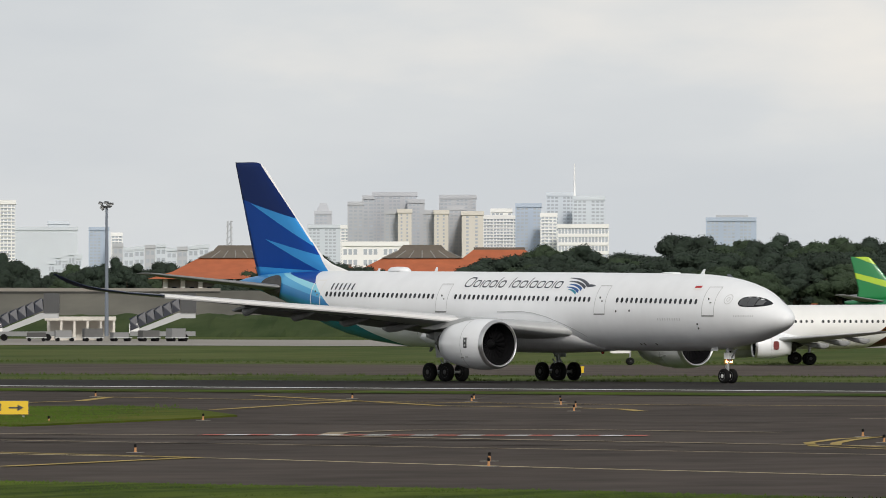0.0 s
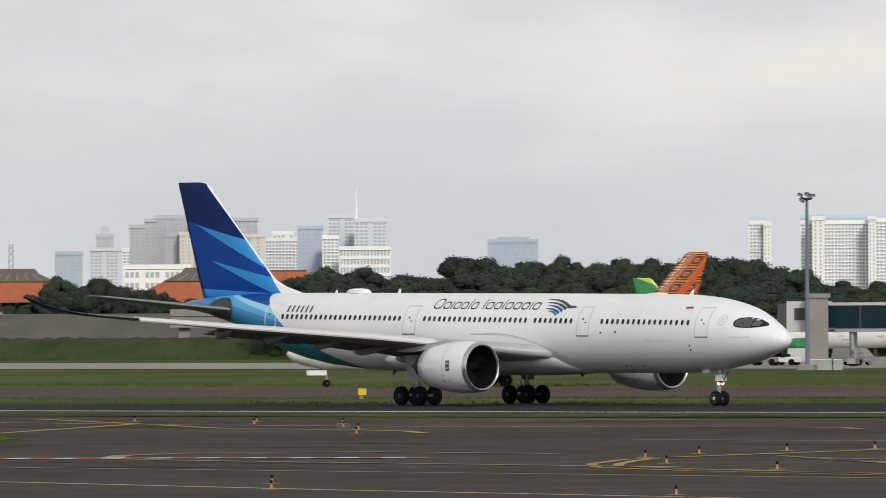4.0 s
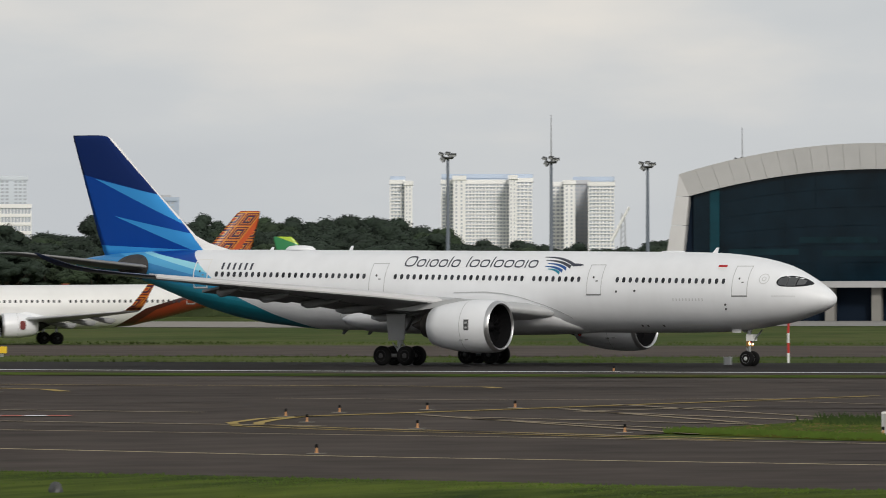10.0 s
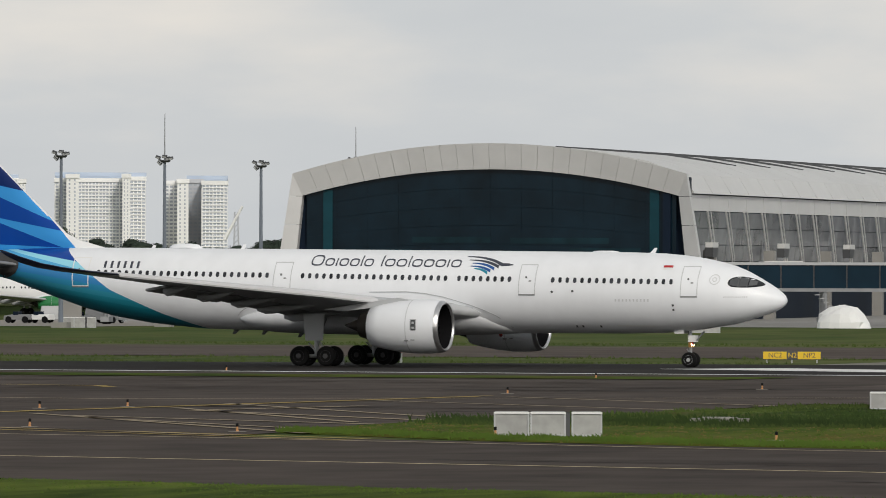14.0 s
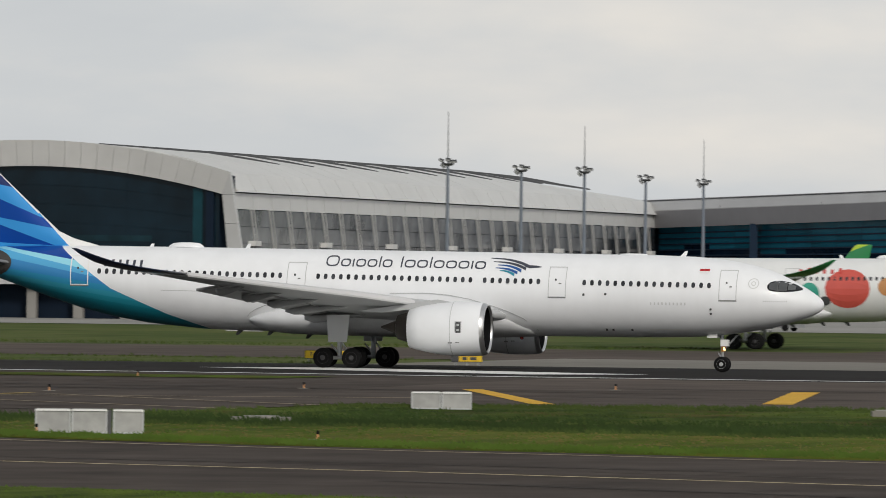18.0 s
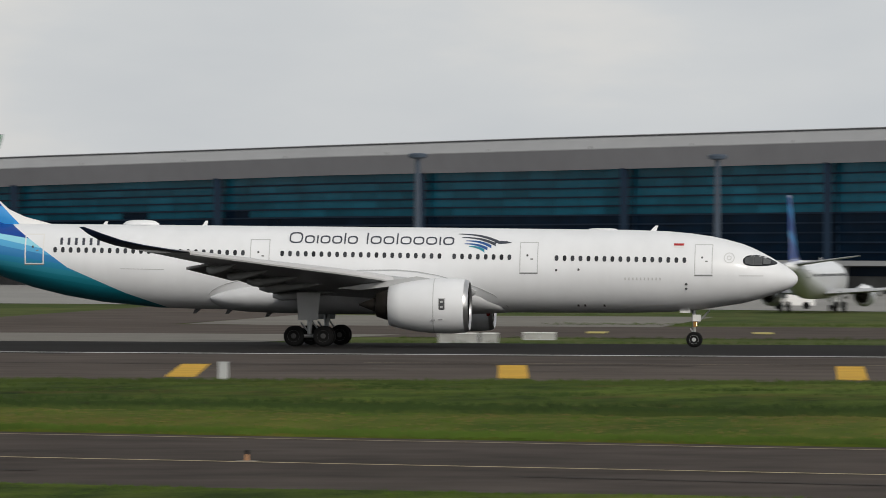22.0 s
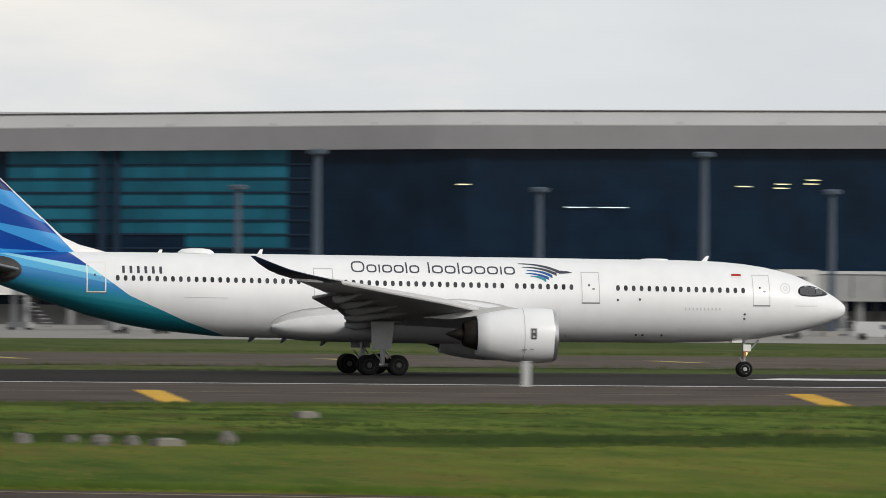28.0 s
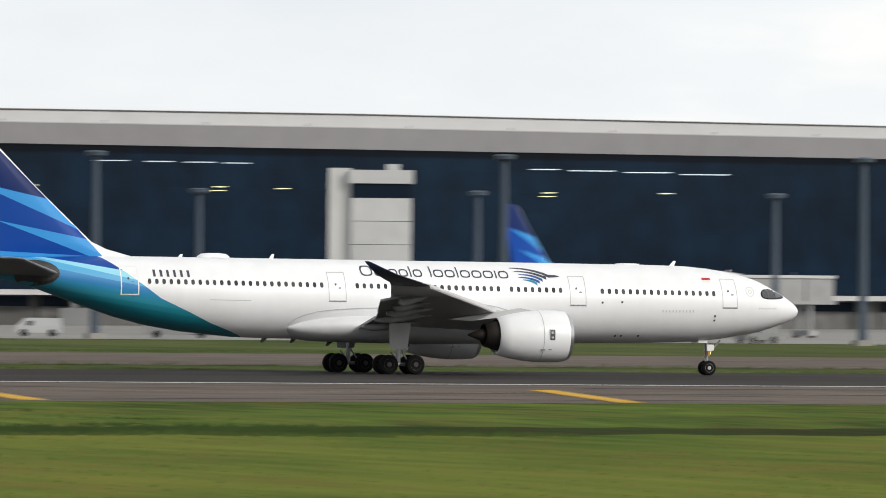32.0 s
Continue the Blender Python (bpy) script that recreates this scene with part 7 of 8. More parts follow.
RED, ORANGE, BROWN = (0.35, 0.03, 0.02), (0.62, 0.13, 0.01), (0.05, 0.01, 0.008)
MAROON_HULL = paint("maroon_tail_livery", (0.78, 0.78, 0.77), [
    (BROWN, [(-17.5, 1.3, -24.0, 3.2), (-24.0, 3.2, -27.5, 5.4)]),
    ((0.2, 0.03, 0.011), [(-19.5, 1.3, -25.0, 3.1), (-25.0, 3.1, -28.5, 5.4)]),
    ((0.18, 0.032, 0.014), [(-24.0, 1.6, -27.5, 3.6), (-27.5, 3.6, -30.0, 5.4)]),
])


def woven_fin():
    """Orange fin with a woven pattern of dark and yellow lozenges and an orange bar along its lead edge."""
    m = mat("woven_pattern_fin", (0.6, 0.16, 0.012), 0.4, 0, 0.1, 2.0)
    nt, p = nodes_of(m)
    tc = nt.nodes.new("ShaderNodeTexCoord")
    # plain bar along the lead edge
    sep = nt.nodes.new("ShaderNodeSeparateXYZ")
    nt.links.new(tc.outputs["Object"], sep.inputs["Vector"])
    mul = nt.nodes.new("ShaderNodeMath")
    mul.operation = "MULTIPLY_ADD"
    mul.inputs[1].default_value = 0.84
    nt.links.new(sep.outputs["Z"], mul.inputs[0])
    nt.links.new(sep.outputs["X"], mul.inputs[2])
    # nested squares in rows along the sweep of the fin
    sides = []
    for src, half in ((mul.outputs["Value"], 0.68), (sep.outputs["Z"], 0.62)):
        pp = nt.nodes.new("ShaderNodeMath")
        pp.operation = "PINGPONG"
        pp.inputs[1].default_value = half
        nt.links.new(src, pp.inputs[0])
        unit = nt.nodes.new("ShaderNodeMath")
        unit.operation = "DIVIDE"
        unit.inputs[1].default_value = half
        nt.links.new(pp.outputs["Value"], unit.inputs[0])
        sides.append(unit.outputs["Value"])
    far = nt.nodes.new("ShaderNodeMath")
    far.operation = "MAXIMUM"
    nt.links.new(sides[0], far.inputs[0])
    nt.links.new(sides[1], far.inputs[1])
    mix = nt.nodes.new("ShaderNodeValToRGB")
    mix.color_ramp.interpolation = "CONSTANT"
    bands = ((0.0, (0.40, 0.04, 0.015)), (0.2, (0.62, 0.30, 0.05)), (0.3, (0.03, 0.01, 0.04)), (0.52, (0.28, 0.02, 0.012)), (0.62, (0.62, 0.25, 0.02)), (0.7, (0.09, 0.01, 0.015)), (0.86, (0.45, 0.06, 0.015)), (0.93, (0.6, 0.26, 0.02)))
    while len(mix.color_ramp.elements) < len(bands):
        mix.color_ramp.elements.new(0.5)
    for e, (at, col) in zip(mix.color_ramp.elements, bands):
        e.position = at
        e.color = (*col, 1)
    nt.links.new(far.outputs["Value"], mix.inputs["Fac"])
    wrap = nt.nodes.new("ShaderNodeMath")
    wrap.operation = "PINGPONG"
    wrap.inputs[1].default_value = 2.55
    nt.links.new(mul.outputs["Value"], wrap.inputs[0])
    band = nt.nodes.new("ShaderNodeMath")
    band.operation = "LESS_THAN"
    band.inputs[1].default_value = 0.3
    nt.links.new(wrap.outputs["Value"], band.inputs[0])
    mix2 = nt.nodes.new("ShaderNodeMix")
    mix2.data_type = "RGBA"
    nt.links.new(band.outputs["Value"], mix2.inputs["Factor"])
    nt.links.new(mix.outputs["Color"], mix2.inputs["A"])
    mix2.inputs["B"].default_value = (0.52, 0.075, 0.01, 1)
    nt.links.new(mix2.outputs["Result"], p.inputs["Base Color"])
    return m


M["woven_fin"] = woven_fin()
M["maroon"] = mat("maroon_lettering", (0.16, 0.018, 0.016), 0.4, 0, 0.1, 2.0)
M["red_paint"] = mat("bright_red_paint", (0.5, 0.03, 0.025), 0.35, 0, 0.08, 1.0, coat=0.3)
M["green_paint"] = mat("leaf_green_paint", (0.02, 0.2, 0.06), 0.35, 0, 0.08, 1.0, coat=0.3)
maroon_jet = narrowbody("white narrow-body airliner with orange patterned tail, taxiing", MAROON_HULL, M["woven_fin"], M["white_gloss"], M["woven_fin"], (-8.6, -3.1, "oiIoO", M["maroon"]))
for s in (-1, 1):
    bm = bmesh.new()
    oval(bm, -11.9, s * (4.85 + 1.1), 1.75, 0.55, 0.8, 0.03, s, 8, 0.5)
    part("engine_emblem", bm, M["maroon"], maroon_jet, "maroon emblem on the engine")
part("patterned_tail_cone", hull([(x, top + 0.02, bot - 0.02, hw + 0.02) for x, top, bot, hw in NARROW if x <= -29], 32), M["woven_fin"], maroon_jet, "orange woven-pattern tail cone", smooth=True)
RED_FIN = paint("red_fin_livery", (0.20, 0.024, 0.014), [
    ((0.42, 0.20, 0.02), [(-70, 10.2, 0, 10.2), (0, 10.85, -70, 10.85), (-33.2, 0, -33.2, 20), (-34.35, 20, -34.35, 0)]),
    ((0.42, 0.20, 0.02), [(-70, 8.6, 0, 8.6), (0, 9.35, -70, 9.35), (-32.0, 0, -32.0, 20), (-33.1, 20, -33.1, 0)]),
    ((0.42, 0.09, 0.03), [(-70, 9.75, 0, 9.75), (0, 9.9, -70, 9.9)]),
    ((0.42, 0.09, 0.03), [(-70, 8.25, 0, 8.25), (0, 8.4, -70, 8.4)]),
])
red_jet = narrowbody("white narrow-body airliner with red engines and rust-red fin, taxiing", MAROON_HULL, RED_FIN, M["red_paint"], M["maroon"], (-12.2, -3.0, "oioooOioo", M["red_paint"]), 11.05)
GREEN_FIN = paint("green_fin_livery", (0.02, 0.22, 0.07), [((0.42, 0.6, 0.04), [(-35.5, 11.4, -29.5, 9.2), (-31.8, 11.0, -35.5, 12.3)]), ((0.42, 0.6, 0.04), [(-34.6, 8.2, -28.2, 6.4), (-29.4, 7.6, -34.6, 8.9)])])
GREEN_HULL = paint("white_green_belly", (0.78, 0.78, 0.77), [((0.02, 0.2, 0.08), [(-22, 1.2, -27, 5.4)])])
green_jet = narrowbody("parked white narrow-body airliner with green striped fin", GREEN_HULL, GREEN_FIN, M["green_paint"], M["green_paint"], None, 10.9)
BLUE_FIN = paint("blue_fin_livery", (0.012, 0.06, 0.3), [(SKY_BLUE, [(-35.5, 10.6, -29.0, 8.2), (-30.6, 9.8, -35.5, 11.4)]), (SKY_BLUE, [(-34.6, 8.0, -28.0, 6.0), (-29.0, 7.2, -34.6, 8.6)])])
blue_jet = narrowbody("parked white narrow-body airliner with blue striped fin", M["white_gloss"], BLUE_FIN, M["white_gloss"], M["navy"], None)
tagged(green_jet, group="parked green-tailed jets")


def park(ob, az, dist, heading, fin=True):
    """Stand a jet so that its fin tip (or nose wheel) lies on an azimuth."""
    p = polar(az, dist)
    off = Matrix.Rotation(radians(heading), 3, "Z") @ Vector((34.5 if fin else 0, 0, 0))
    return Matrix.Translation(p + off) @ pose(0, 0, 0.02, 0, 0, heading)


green_jet.matrix_basis = park(green_jet, -16.65, 1345, 8)
for az, dist, h in ((-8.43, 1490, 172), (-8.12, 1490, 172)):
    copy_thing(green_jet, park(green_jet, az, dist, h))

blue_jet.matrix_basis = Matrix.Translation(polar(-3.39, 1010)) @ pose(0, 35, 0.02, 0, 0, 86)

# second wide-body, green fin with a round emblem, taxiing the other way
GREEN_TAIL = paint("green_fin_paint", (0.012, 0.17, 0.065), [])
GREEN_TAIL_HULL = paint("white_hull_green_tail", (0.74, 0.75, 0.75), [])
green_liner, green_wheels = widebody("white wide-body airliner with green fin, taxiing", GREEN_TAIL_HULL, GREEN_TAIL, M["white_gloss"], M["green_paint"], M["wing_grey"], False, False)
M["coral"] = mat("coral_red_paint", (0.55, 0.09, 0.07), 0.4, 0, 0.1, 1.0)
M["teal_patch"] = mat("sea_green_paint", (0.03, 0.3, 0.22), 0.4, 0, 0.1, 1.0)
M["emblem_white"] = mat("emblem_white_paint", (0.75, 0.74, 0.68), 0.4, 0, 0.05, 1.0)
for s in (-1, 1):
    bm = bmesh.new()
    oval(bm, -51.4, s * 0.34, 11.5, 4.4, 4.4, 0.06, s, 32, 1.0)
    disc = part("emblem_disc", bm, M["emblem_white"], green_liner, "white round emblem with a green star")
    part("emblem_rim", rings(bmesh.new(), [[(-51.4 + q * math.cos(6.2832 * k / 32), s * 0.41, 11.5 + q * math.sin(6.2832 * k / 32)) for k in range(32)] for q in (2.05, 2.2)], False), M["orange"], disc)
    for k in range(8):
        a = 6.2832 * k / 8
        r0 = 0.95 if k % 2 == 0 else 0.6
        part("emblem_ray", rod(bmesh.new(), (-51.4, s * 0.42, 11.5), (-51.4 + r0 * math.cos(a), s * 0.42, 11.5 + r0 * math.sin(a)), 0.2, 0.1, n=6), M["green_paint"], disc)
    for k in range(6):
        a = 6.2832 * k / 6 + 0.3
        part("emblem_line", rod(bmesh.new(), (-51.4 + 0.9 * math.cos(a), s * 0.40, 11.5 + 0.9 * math.sin(a)), (-51.4 + 2.05 * math.cos(a), s * 0.40, 11.5 + 2.05 * math.sin(a)), 0.05, n=4), M["amber"], disc)
    # painted patches on the hull and a name in red bars
    rngp = random.Random(31)
    for k in range(44):
        x = rngp.uniform(-18, 2.0)
        z = rngp.uniform(3.2, 5.4)
        w = rngp.uniform(0.3, 0.9)
        col = ("red_paint", "amber", "crest_blue", "darkgrey", "green_paint", "emblem_white")[k % 6]
        bmp = hull_patch(WIDE, [(x + w * q / 5, z - w * 0.5 * math.sin(math.pi * (q + 0.4) / 5.8), z + w * 0.5 * math.sin(math.pi * (q + 0.4) / 5.8)) for q in range(6)], s, 0.02, 4)
        part("painted_patch", bmp, M[col], green_liner, "bright painted patch on the hull")
    bars(green_liner, WIDE, -33.6, -29.4, 6.7, 7.2, 6, s, M["red_paint"], "red lettering bar", tall=(0, 4))
    glyphs(green_liner, WIDE, -13.5, -1.5, 6.75, 0.85, 0.85, "OIO OOI", s, M["green_paint"], "green shape of the airline name", 0.2)
    for x, z, rx, rz, col in ((-34.0, 5.4, 2.0, 1.7, "coral"), (-30.6, 4.9, 0.9, 1.0, "teal_patch"), (-37.6, 5.6, 0.9, 0.8, "amber"), (-32.0, 4.3, 0.5, 0.4, "darkgrey"), (-40.2, 5.2, 1.0, 0.9, "crest_blue"), (-42.5, 5.6, 0.8, 0.7, "coral"), (-27.5, 5.2, 0.8, 0.7, "teal_patch")):
        bmp = hull_patch(WIDE, [(x - rx * math.cos(math.pi * q / 10), z - rz * math.sin(math.pi * q / 10) - 0.01, z + rz * math.sin(math.pi * q / 10) + 0.01) for q in range(11)], s, 0.03, 6)
        part("painted_patch", bmp, M[col], green_liner, "large bright painted patch on the hull")


parked_liner, _ = widebody("parked white wide-body airliner with blue fin", M["white_gloss"], FIN_SKIN, M["white_gloss"], M["navy"], M["wing_grey"], False, False)
parked_liner.matrix_basis = Matrix.Translation(polar(20.28, 1305)) @ pose(0, 0, 0.02, 0, 0, 36) @ Matrix.Translation((55.5, 0, 0))


# ---- airfield furniture ----
def ground_sign(x, y, w, h, face, label, panels=((0.0, 1.0, "yellow"),), turn=0.0, marks=()):
    s = thing("guidance_sign", label, "sign", "taxiway signs", at=pose(x, y, 0.02, 0, 0, turn))
    part("cabinet", boxed(-w / 2, -0.15, 0.25, w / 2, 0.15, 0.25 + h), M["darkgrey"], s)
    for a, b, m in panels:
        part("face", boxed(-w / 2 + w * a + 0.04, -0.19, 0.29, -w / 2 + w * b - 0.04, -0.15, 0.21 + h), M[m], s)
    for a, b in marks:
        part("marking_bar", boxed(-w / 2 + w * a, -0.21, 0.25 + h * 0.3, -w / 2 + w * b, -0.19, 0.25 + h * 0.72), M["darkgrey" if m != "darkgrey" else "yellow"], s)
    for k in range(3):
        xx = -w / 2 + 0.3 + (w - 0.6) * k / 2
        part("post", boxed(xx - 0.06, -0.06, 0, xx + 0.06, 0.06, 0.25), M["steel"], s)
    return s


def text_on(parent, body, x, y, z, size, m, name="sign_text"):
    cu = bpy.data.curves.new(name, "FONT")
    cu.body, cu.size, cu.extrude = body, size, 0.004
    cu.align_x, cu.align_y = "CENTER", "CENTER"
    tmp = bpy.data.objects.new(name, cu)
    scene.collection.objects.link(tmp)
    dg = bpy.context.evaluated_depsgraph_get()
    me = bpy.data.meshes.new_from_object(tmp.evaluated_get(dg))
    bpy.data.objects.remove(tmp)
    me.materials.clear()
    me.materials.append(m)
    ob = new(name, me)
    ob.parent = parent
    ob.matrix_basis = pose(x, y, z, 90, 0, 0)
    return ob


s = ground_sign(-143.5, 706, 4.2, 0.62, "yellow", "yellow and black taxiway guidance sign", ((0, 0.42, "yellow"), (0.43, 0.58, "darkgrey"), (0.59, 1, "yellow")), 12)
for body, x, m in (("NC2", -1.2, "darkgrey"), ("N2", 0.03, "yellow"), ("NP2", 1.25, "darkgrey")):
    text_on(s, body, x, -0.195, 0.56, 0.5, M[m])
ground_sign(-131.5, 694, 2.2, 0.5, "yellow", "small yellow taxiway guidance sign", ((0, 0.2, "darkgrey"), (0.22, 1, "yellow")), 12, ((0.35, 0.5), (0.6, 0.8)))
s = ground_sign(-192.4, 488, 3.2, 0.78, "yellow", "yellow taxiway sign with a black arrow", ((0, 1, "yellow"),), 21)
text_on(s, "P3", -0.1, -0.195, 0.64, 0.62, M["darkgrey"])
bm = bmesh.new()
box(bm, 0.55, -0.21, 0.6, 1.1, -0.192, 0.68)
rings(bm, [[(1.0, -0.21, 0.47), (1.0, -0.21, 0.81), (1.32, -0.21, 0.64)], [(1.0, -0.192, 0.47), (1.0, -0.192, 0.81), (1.32, -0.192, 0.64)]])
part("arrow", bm, M["darkgrey"], s)
for x, y in ((-241.4, 734),):
    ground_sign(x, y, 0.75, 0.6, "yellow", "small yellow sign box beside the taxiway", ((0, 1, "yellow"),), 15 if x > -240 else 40)


def concrete_box(x, y, w, h, turn, segs):
    b = thing("white_barrier", "chalky white panelled barrier box on the grass", "barrier", "white barriers", at=pose(x, y, max(ground_h(x, y), 0.0) - 0.03, 0, 0, turn))
    for k in range(segs):
        a, c = -w / 2 + w * k / segs, -w / 2 + w * (k + 1) / segs - 0.03
        if k == segs - 1 and segs > 2:
            a += 0.2
        bm = bmesh.new()
        rings(bm, [[(a, -0.5, 0), (c, -0.5, 0), (c, 0.5, 0), (a, 0.5, 0)], [(a + 0.02, -0.48, h - 0.05), (c - 0.02, -0.48, h - 0.05), (c - 0.02, 0.48, h - 0.05), (a + 0.02, 0.48, h - 0.05)], [(a + 0.05, -0.44, h), (c - 0.05, -0.44, h), (c - 0.05, 0.44, h), (a + 0.05, 0.44, h)]])
        blk = part("block", bm, M["barrier"], b)
        part("rim", boxed(a, -0.54, h - 0.09, c, -0.482, h - 0.02), M["white"], blk)
        for xx in (a, c - 0.07):
            part("stile", boxed(xx, -0.545, 0.02, xx + 0.07, -0.49, h - 0.1), M["grey"], blk)
        part("base_rail", boxed(a + 0.08, -0.54, 0.03, c - 0.08, -0.505, 0.1), M["grey"], blk)
    if segs > 2:
        part("post", boxed(w / 2 - w / segs - 0.03, -0.5, 0, w / 2 - w / segs + 0.14, -0.3, h - 0.04), M["darkgrey"], b)
    return b


concrete_box(-90.3, 395, 4.4, 1.02, 13, 3)
concrete_box(-91.6, 477, 2.95, 0.88, 11, 2)
concrete_box(-65.5, 700, 4.2, 0.75, 5, 3)
concrete_box(-62.5, 723, 2.4, 0.6, 5, 2)
p = polar(-15.55, 1110)
concrete_box(p.x, p.y, 3.6, 1.2, 12, 3)
p = polar(-12.0, 1050)
concrete_box(p.x, p.y, 3.8, 0.9, 10, 2)


def edge_marker(x, y, h=0.37):
    """A squat amber post on a pale slab with a dark top."""
    m = thing("edge_marker", "amber taxiway edge marker with a dark top", "edge marker", "edge markers", at=pose(x, y, 0.03))
    part("slab", boxed(-0.3, -0.3, 0, 0.3, 0.3, 0.03), M["link"], m)
    part("post", lathe_z(bmesh.new(), ((0.02, 0.07), (0.1, 0.05), (h * 0.6, 0.045)), 10), M["amber"], m)
    part("cap", lathe_z(bmesh.new(), ((h * 0.6, 0.045), (h * 0.68, 0.065), (h * 0.95, 0.06), (h, 0.02)), 10), M["black"], m)
    return m


first = edge_marker(-124.1, 366.2)
for x, y in ((-227, 592.5), (-181, 488), (-207.5, 586), (-199.3, 585.3), (-190.3, 575), (-180.6, 548.5), (-132.4, 444.5), (-148.6, 392.5), (-127.9, 377.5), (-185.3, 477), (-133.4, 456.8), (-126.5, 428), (-131.6, 465.7), (-117, 412.5), (-195.4, 573.4), (-184.7, 558.2), (-174.8, 530.6), (-129.2, 473), (-105.5, 403.5), (-105, 356.5), (-123.2, 529), (-114.2, 553.5), (-92.1, 393.3), (-78.9, 385.2), (-167, 635.9), (-134.9, 603.2), (-98.2, 563.9), (-36.6, 316)):
    copy_thing(first, pose(x, y, max(ground_h(x, y), 0.0) + 0.03))
first = None


def light_stand(x, y, h, w=0.45):
    """A squat grey post with a flat cap (approach light housing)."""
    m = thing("light_stand", "squat grey runway light stand with a flat cap", "light stand", "runway light stands", at=pose(x, y, 0.03))
    part("column", boxed(-w / 2, -w / 2, 0, w / 2, w / 2, h), M["grey"], m)
    part("cap", boxed(-w * 0.56, -w * 0.56, h, w * 0.56, w * 0.56, h + 0.06), M["grey"], m)
    return m


for x, y, h in ((89.5, 606, 1.5), (-59, 499, 0.9), (-170.6, 681, 0.5), (33.3, 616, 1.5), (57.0, 608, 0.7), (48.1, 607, 0.6), (50.0, 613, 0.6)):
    light_stand(x, y, h)

# stones and flat concrete covers lying in the grass
rk = random.Random(6)


def stone(x, y, r, h, m, label, name="stone"):
    bm = bmesh.new()
    rings(bm, [[(q * r * math.cos(6.2832 * k / 9) * rk.uniform(0.8, 1.15), q * r * 0.7 * math.sin(6.2832 * k / 9) * rk.uniform(0.8, 1.15), z * h * rk.uniform(0.9, 1.1)) for k in range(9)] for q, z in ((1.0, 0.0), (1.05, 0.4), (0.8, 0.85), (0.35, 1.0))])
    return tagged(part(name, bm, M[m], at=pose(x, y, max(ground_h(x, y), 0.05) - 0.03)), label, "stone", "stones in the grass")


stone(-94.3, 292, 0.22, 0.36, "darkgrey", "dark rounded stone in the verge grass")
for x, y, r, h in ((36, 386, 0.3, 0.3), (37.2, 384, 0.35, 0.45), (39.3, 386, 0.3, 0.34), (40, 382, 0.4, 0.42), (41.2, 382, 0.32, 0.4), (45, 383, 0.36, 0.55)):
    stone(x, y, r, h, "stone_grey", "weathered grey stone at the rim of the ditch")
for x, y, w, d in ((-90.4, 429, 2.6, 3.4), (-69.1, 470, 0.9, 1.2), (57.8, 461, 0.9, 1.2), (42.3, 380, 1.0, 1.2)):
    cv = thing("drain_cover", "flat pale concrete drain cover in the grass", "drain cover", "drain covers", at=pose(x, y, max(ground_h(x, y), 0.05) + 0.12, 0, 0, 12))
    part("slab", boxed(-w / 2, -d / 2, -0.2, w / 2, d / 2, 0.14), M["link"], cv)
    part("lid", boxed(-w * 0.3, -d * 0.3, 0.14, w * 0.3, d * 0.3, 0.2), M["concrete"], cv)

# striped transmitter hut and lattice mast
M["hut_red"] = mat("faded_red_paint", (0.42, 0.055, 0.014), 0.6, 0, 0.2, 1.0)
hut = thing("striped_hut", "orange and white striped equipment hut", "hut", at=pose(20.6, 605, 0.03, 0, 0, 1))
for k in range(5):
    part("stripe_panel", boxed(-2.45 + 4.9 * k / 5, -1.2, 0, -2.45 + 4.9 * (k + 1) / 5 - 0.01, 1.2, 2.15), M["hut_red" if k % 2 == 0 else "white"], hut)
part("roof", boxed(-2.6, -1.35, 2.15, 2.6, 1.35, 2.27), M["grey"], hut)
mst = thing("lattice_antenna_mast", "orange and white lattice antenna mast", "mast", at=pose(10.9, 614, 0.03))
top = 15.2
for k in range(15):
    z0, z1 = top * k / 15, top * (k + 1) / 15
    m = M["hut_red" if (k // 3) % 2 == 0 else "roof"]
    for sx in (-1, 1):
        for sy in (-1, 1):
            part("leg_section", rod(bmesh.new(), (sx * 0.55, sy * 0.55, z0), (sx * 0.55, sy * 0.55, z1), 0.035, n=5), m, mst)
    for sy in (-1, 1):
        part("brace", rod(bmesh.new(), (-0.55, sy * 0.55, z0), (0.55, sy * 0.55, z1), 0.026, n=4), m, mst)
        part("brace", rod(bmesh.new(), (0.55, sy * 0.55, z0), (-0.55, sy * 0.55, z1), 0.026, n=4), m, mst)
        part("strut", rod(bmesh.new(), (-0.55, sy * 0.55, z1), (0.55, sy * 0.55, z1), 0.026, n=4), m, mst)
part("platform", boxed(-0.6, -0.6, top - 0.08, 0.6, 0.6, top), M["hut_red"], mst)

# windsock
ws = thing("windsock", "drooping orange and white windsock on a banded pole", "windsock", at=pose(-170.4, 698, 0.0))
for k in range(6):
    part("pole_section", rod(bmesh.new(), (0, 0, 4.3 * k / 6), (0, 0, 4.3 * (k + 1) / 6), 0.09, n=10), M["white" if k % 2 == 0 else "red_paint"], ws)
for k in range(6):
    a, b = k / 6, (k + 1) / 6
    bm = bmesh.new()
    rings(bm, [[(-0.1 - 3.1 * q, (0.46 - 0.27 * q) * math.sin(6.2832 * j / 14), 4.15 - 1.15 * q - 0.25 * q * q + (0.46 - 0.27 * q) * math.cos(6.2832 * j / 14)) for j in range(14)] for q in (a, b)], False)
    part("sock_ring", bm, M["orange" if k % 2 else "white"], ws, smooth=True)
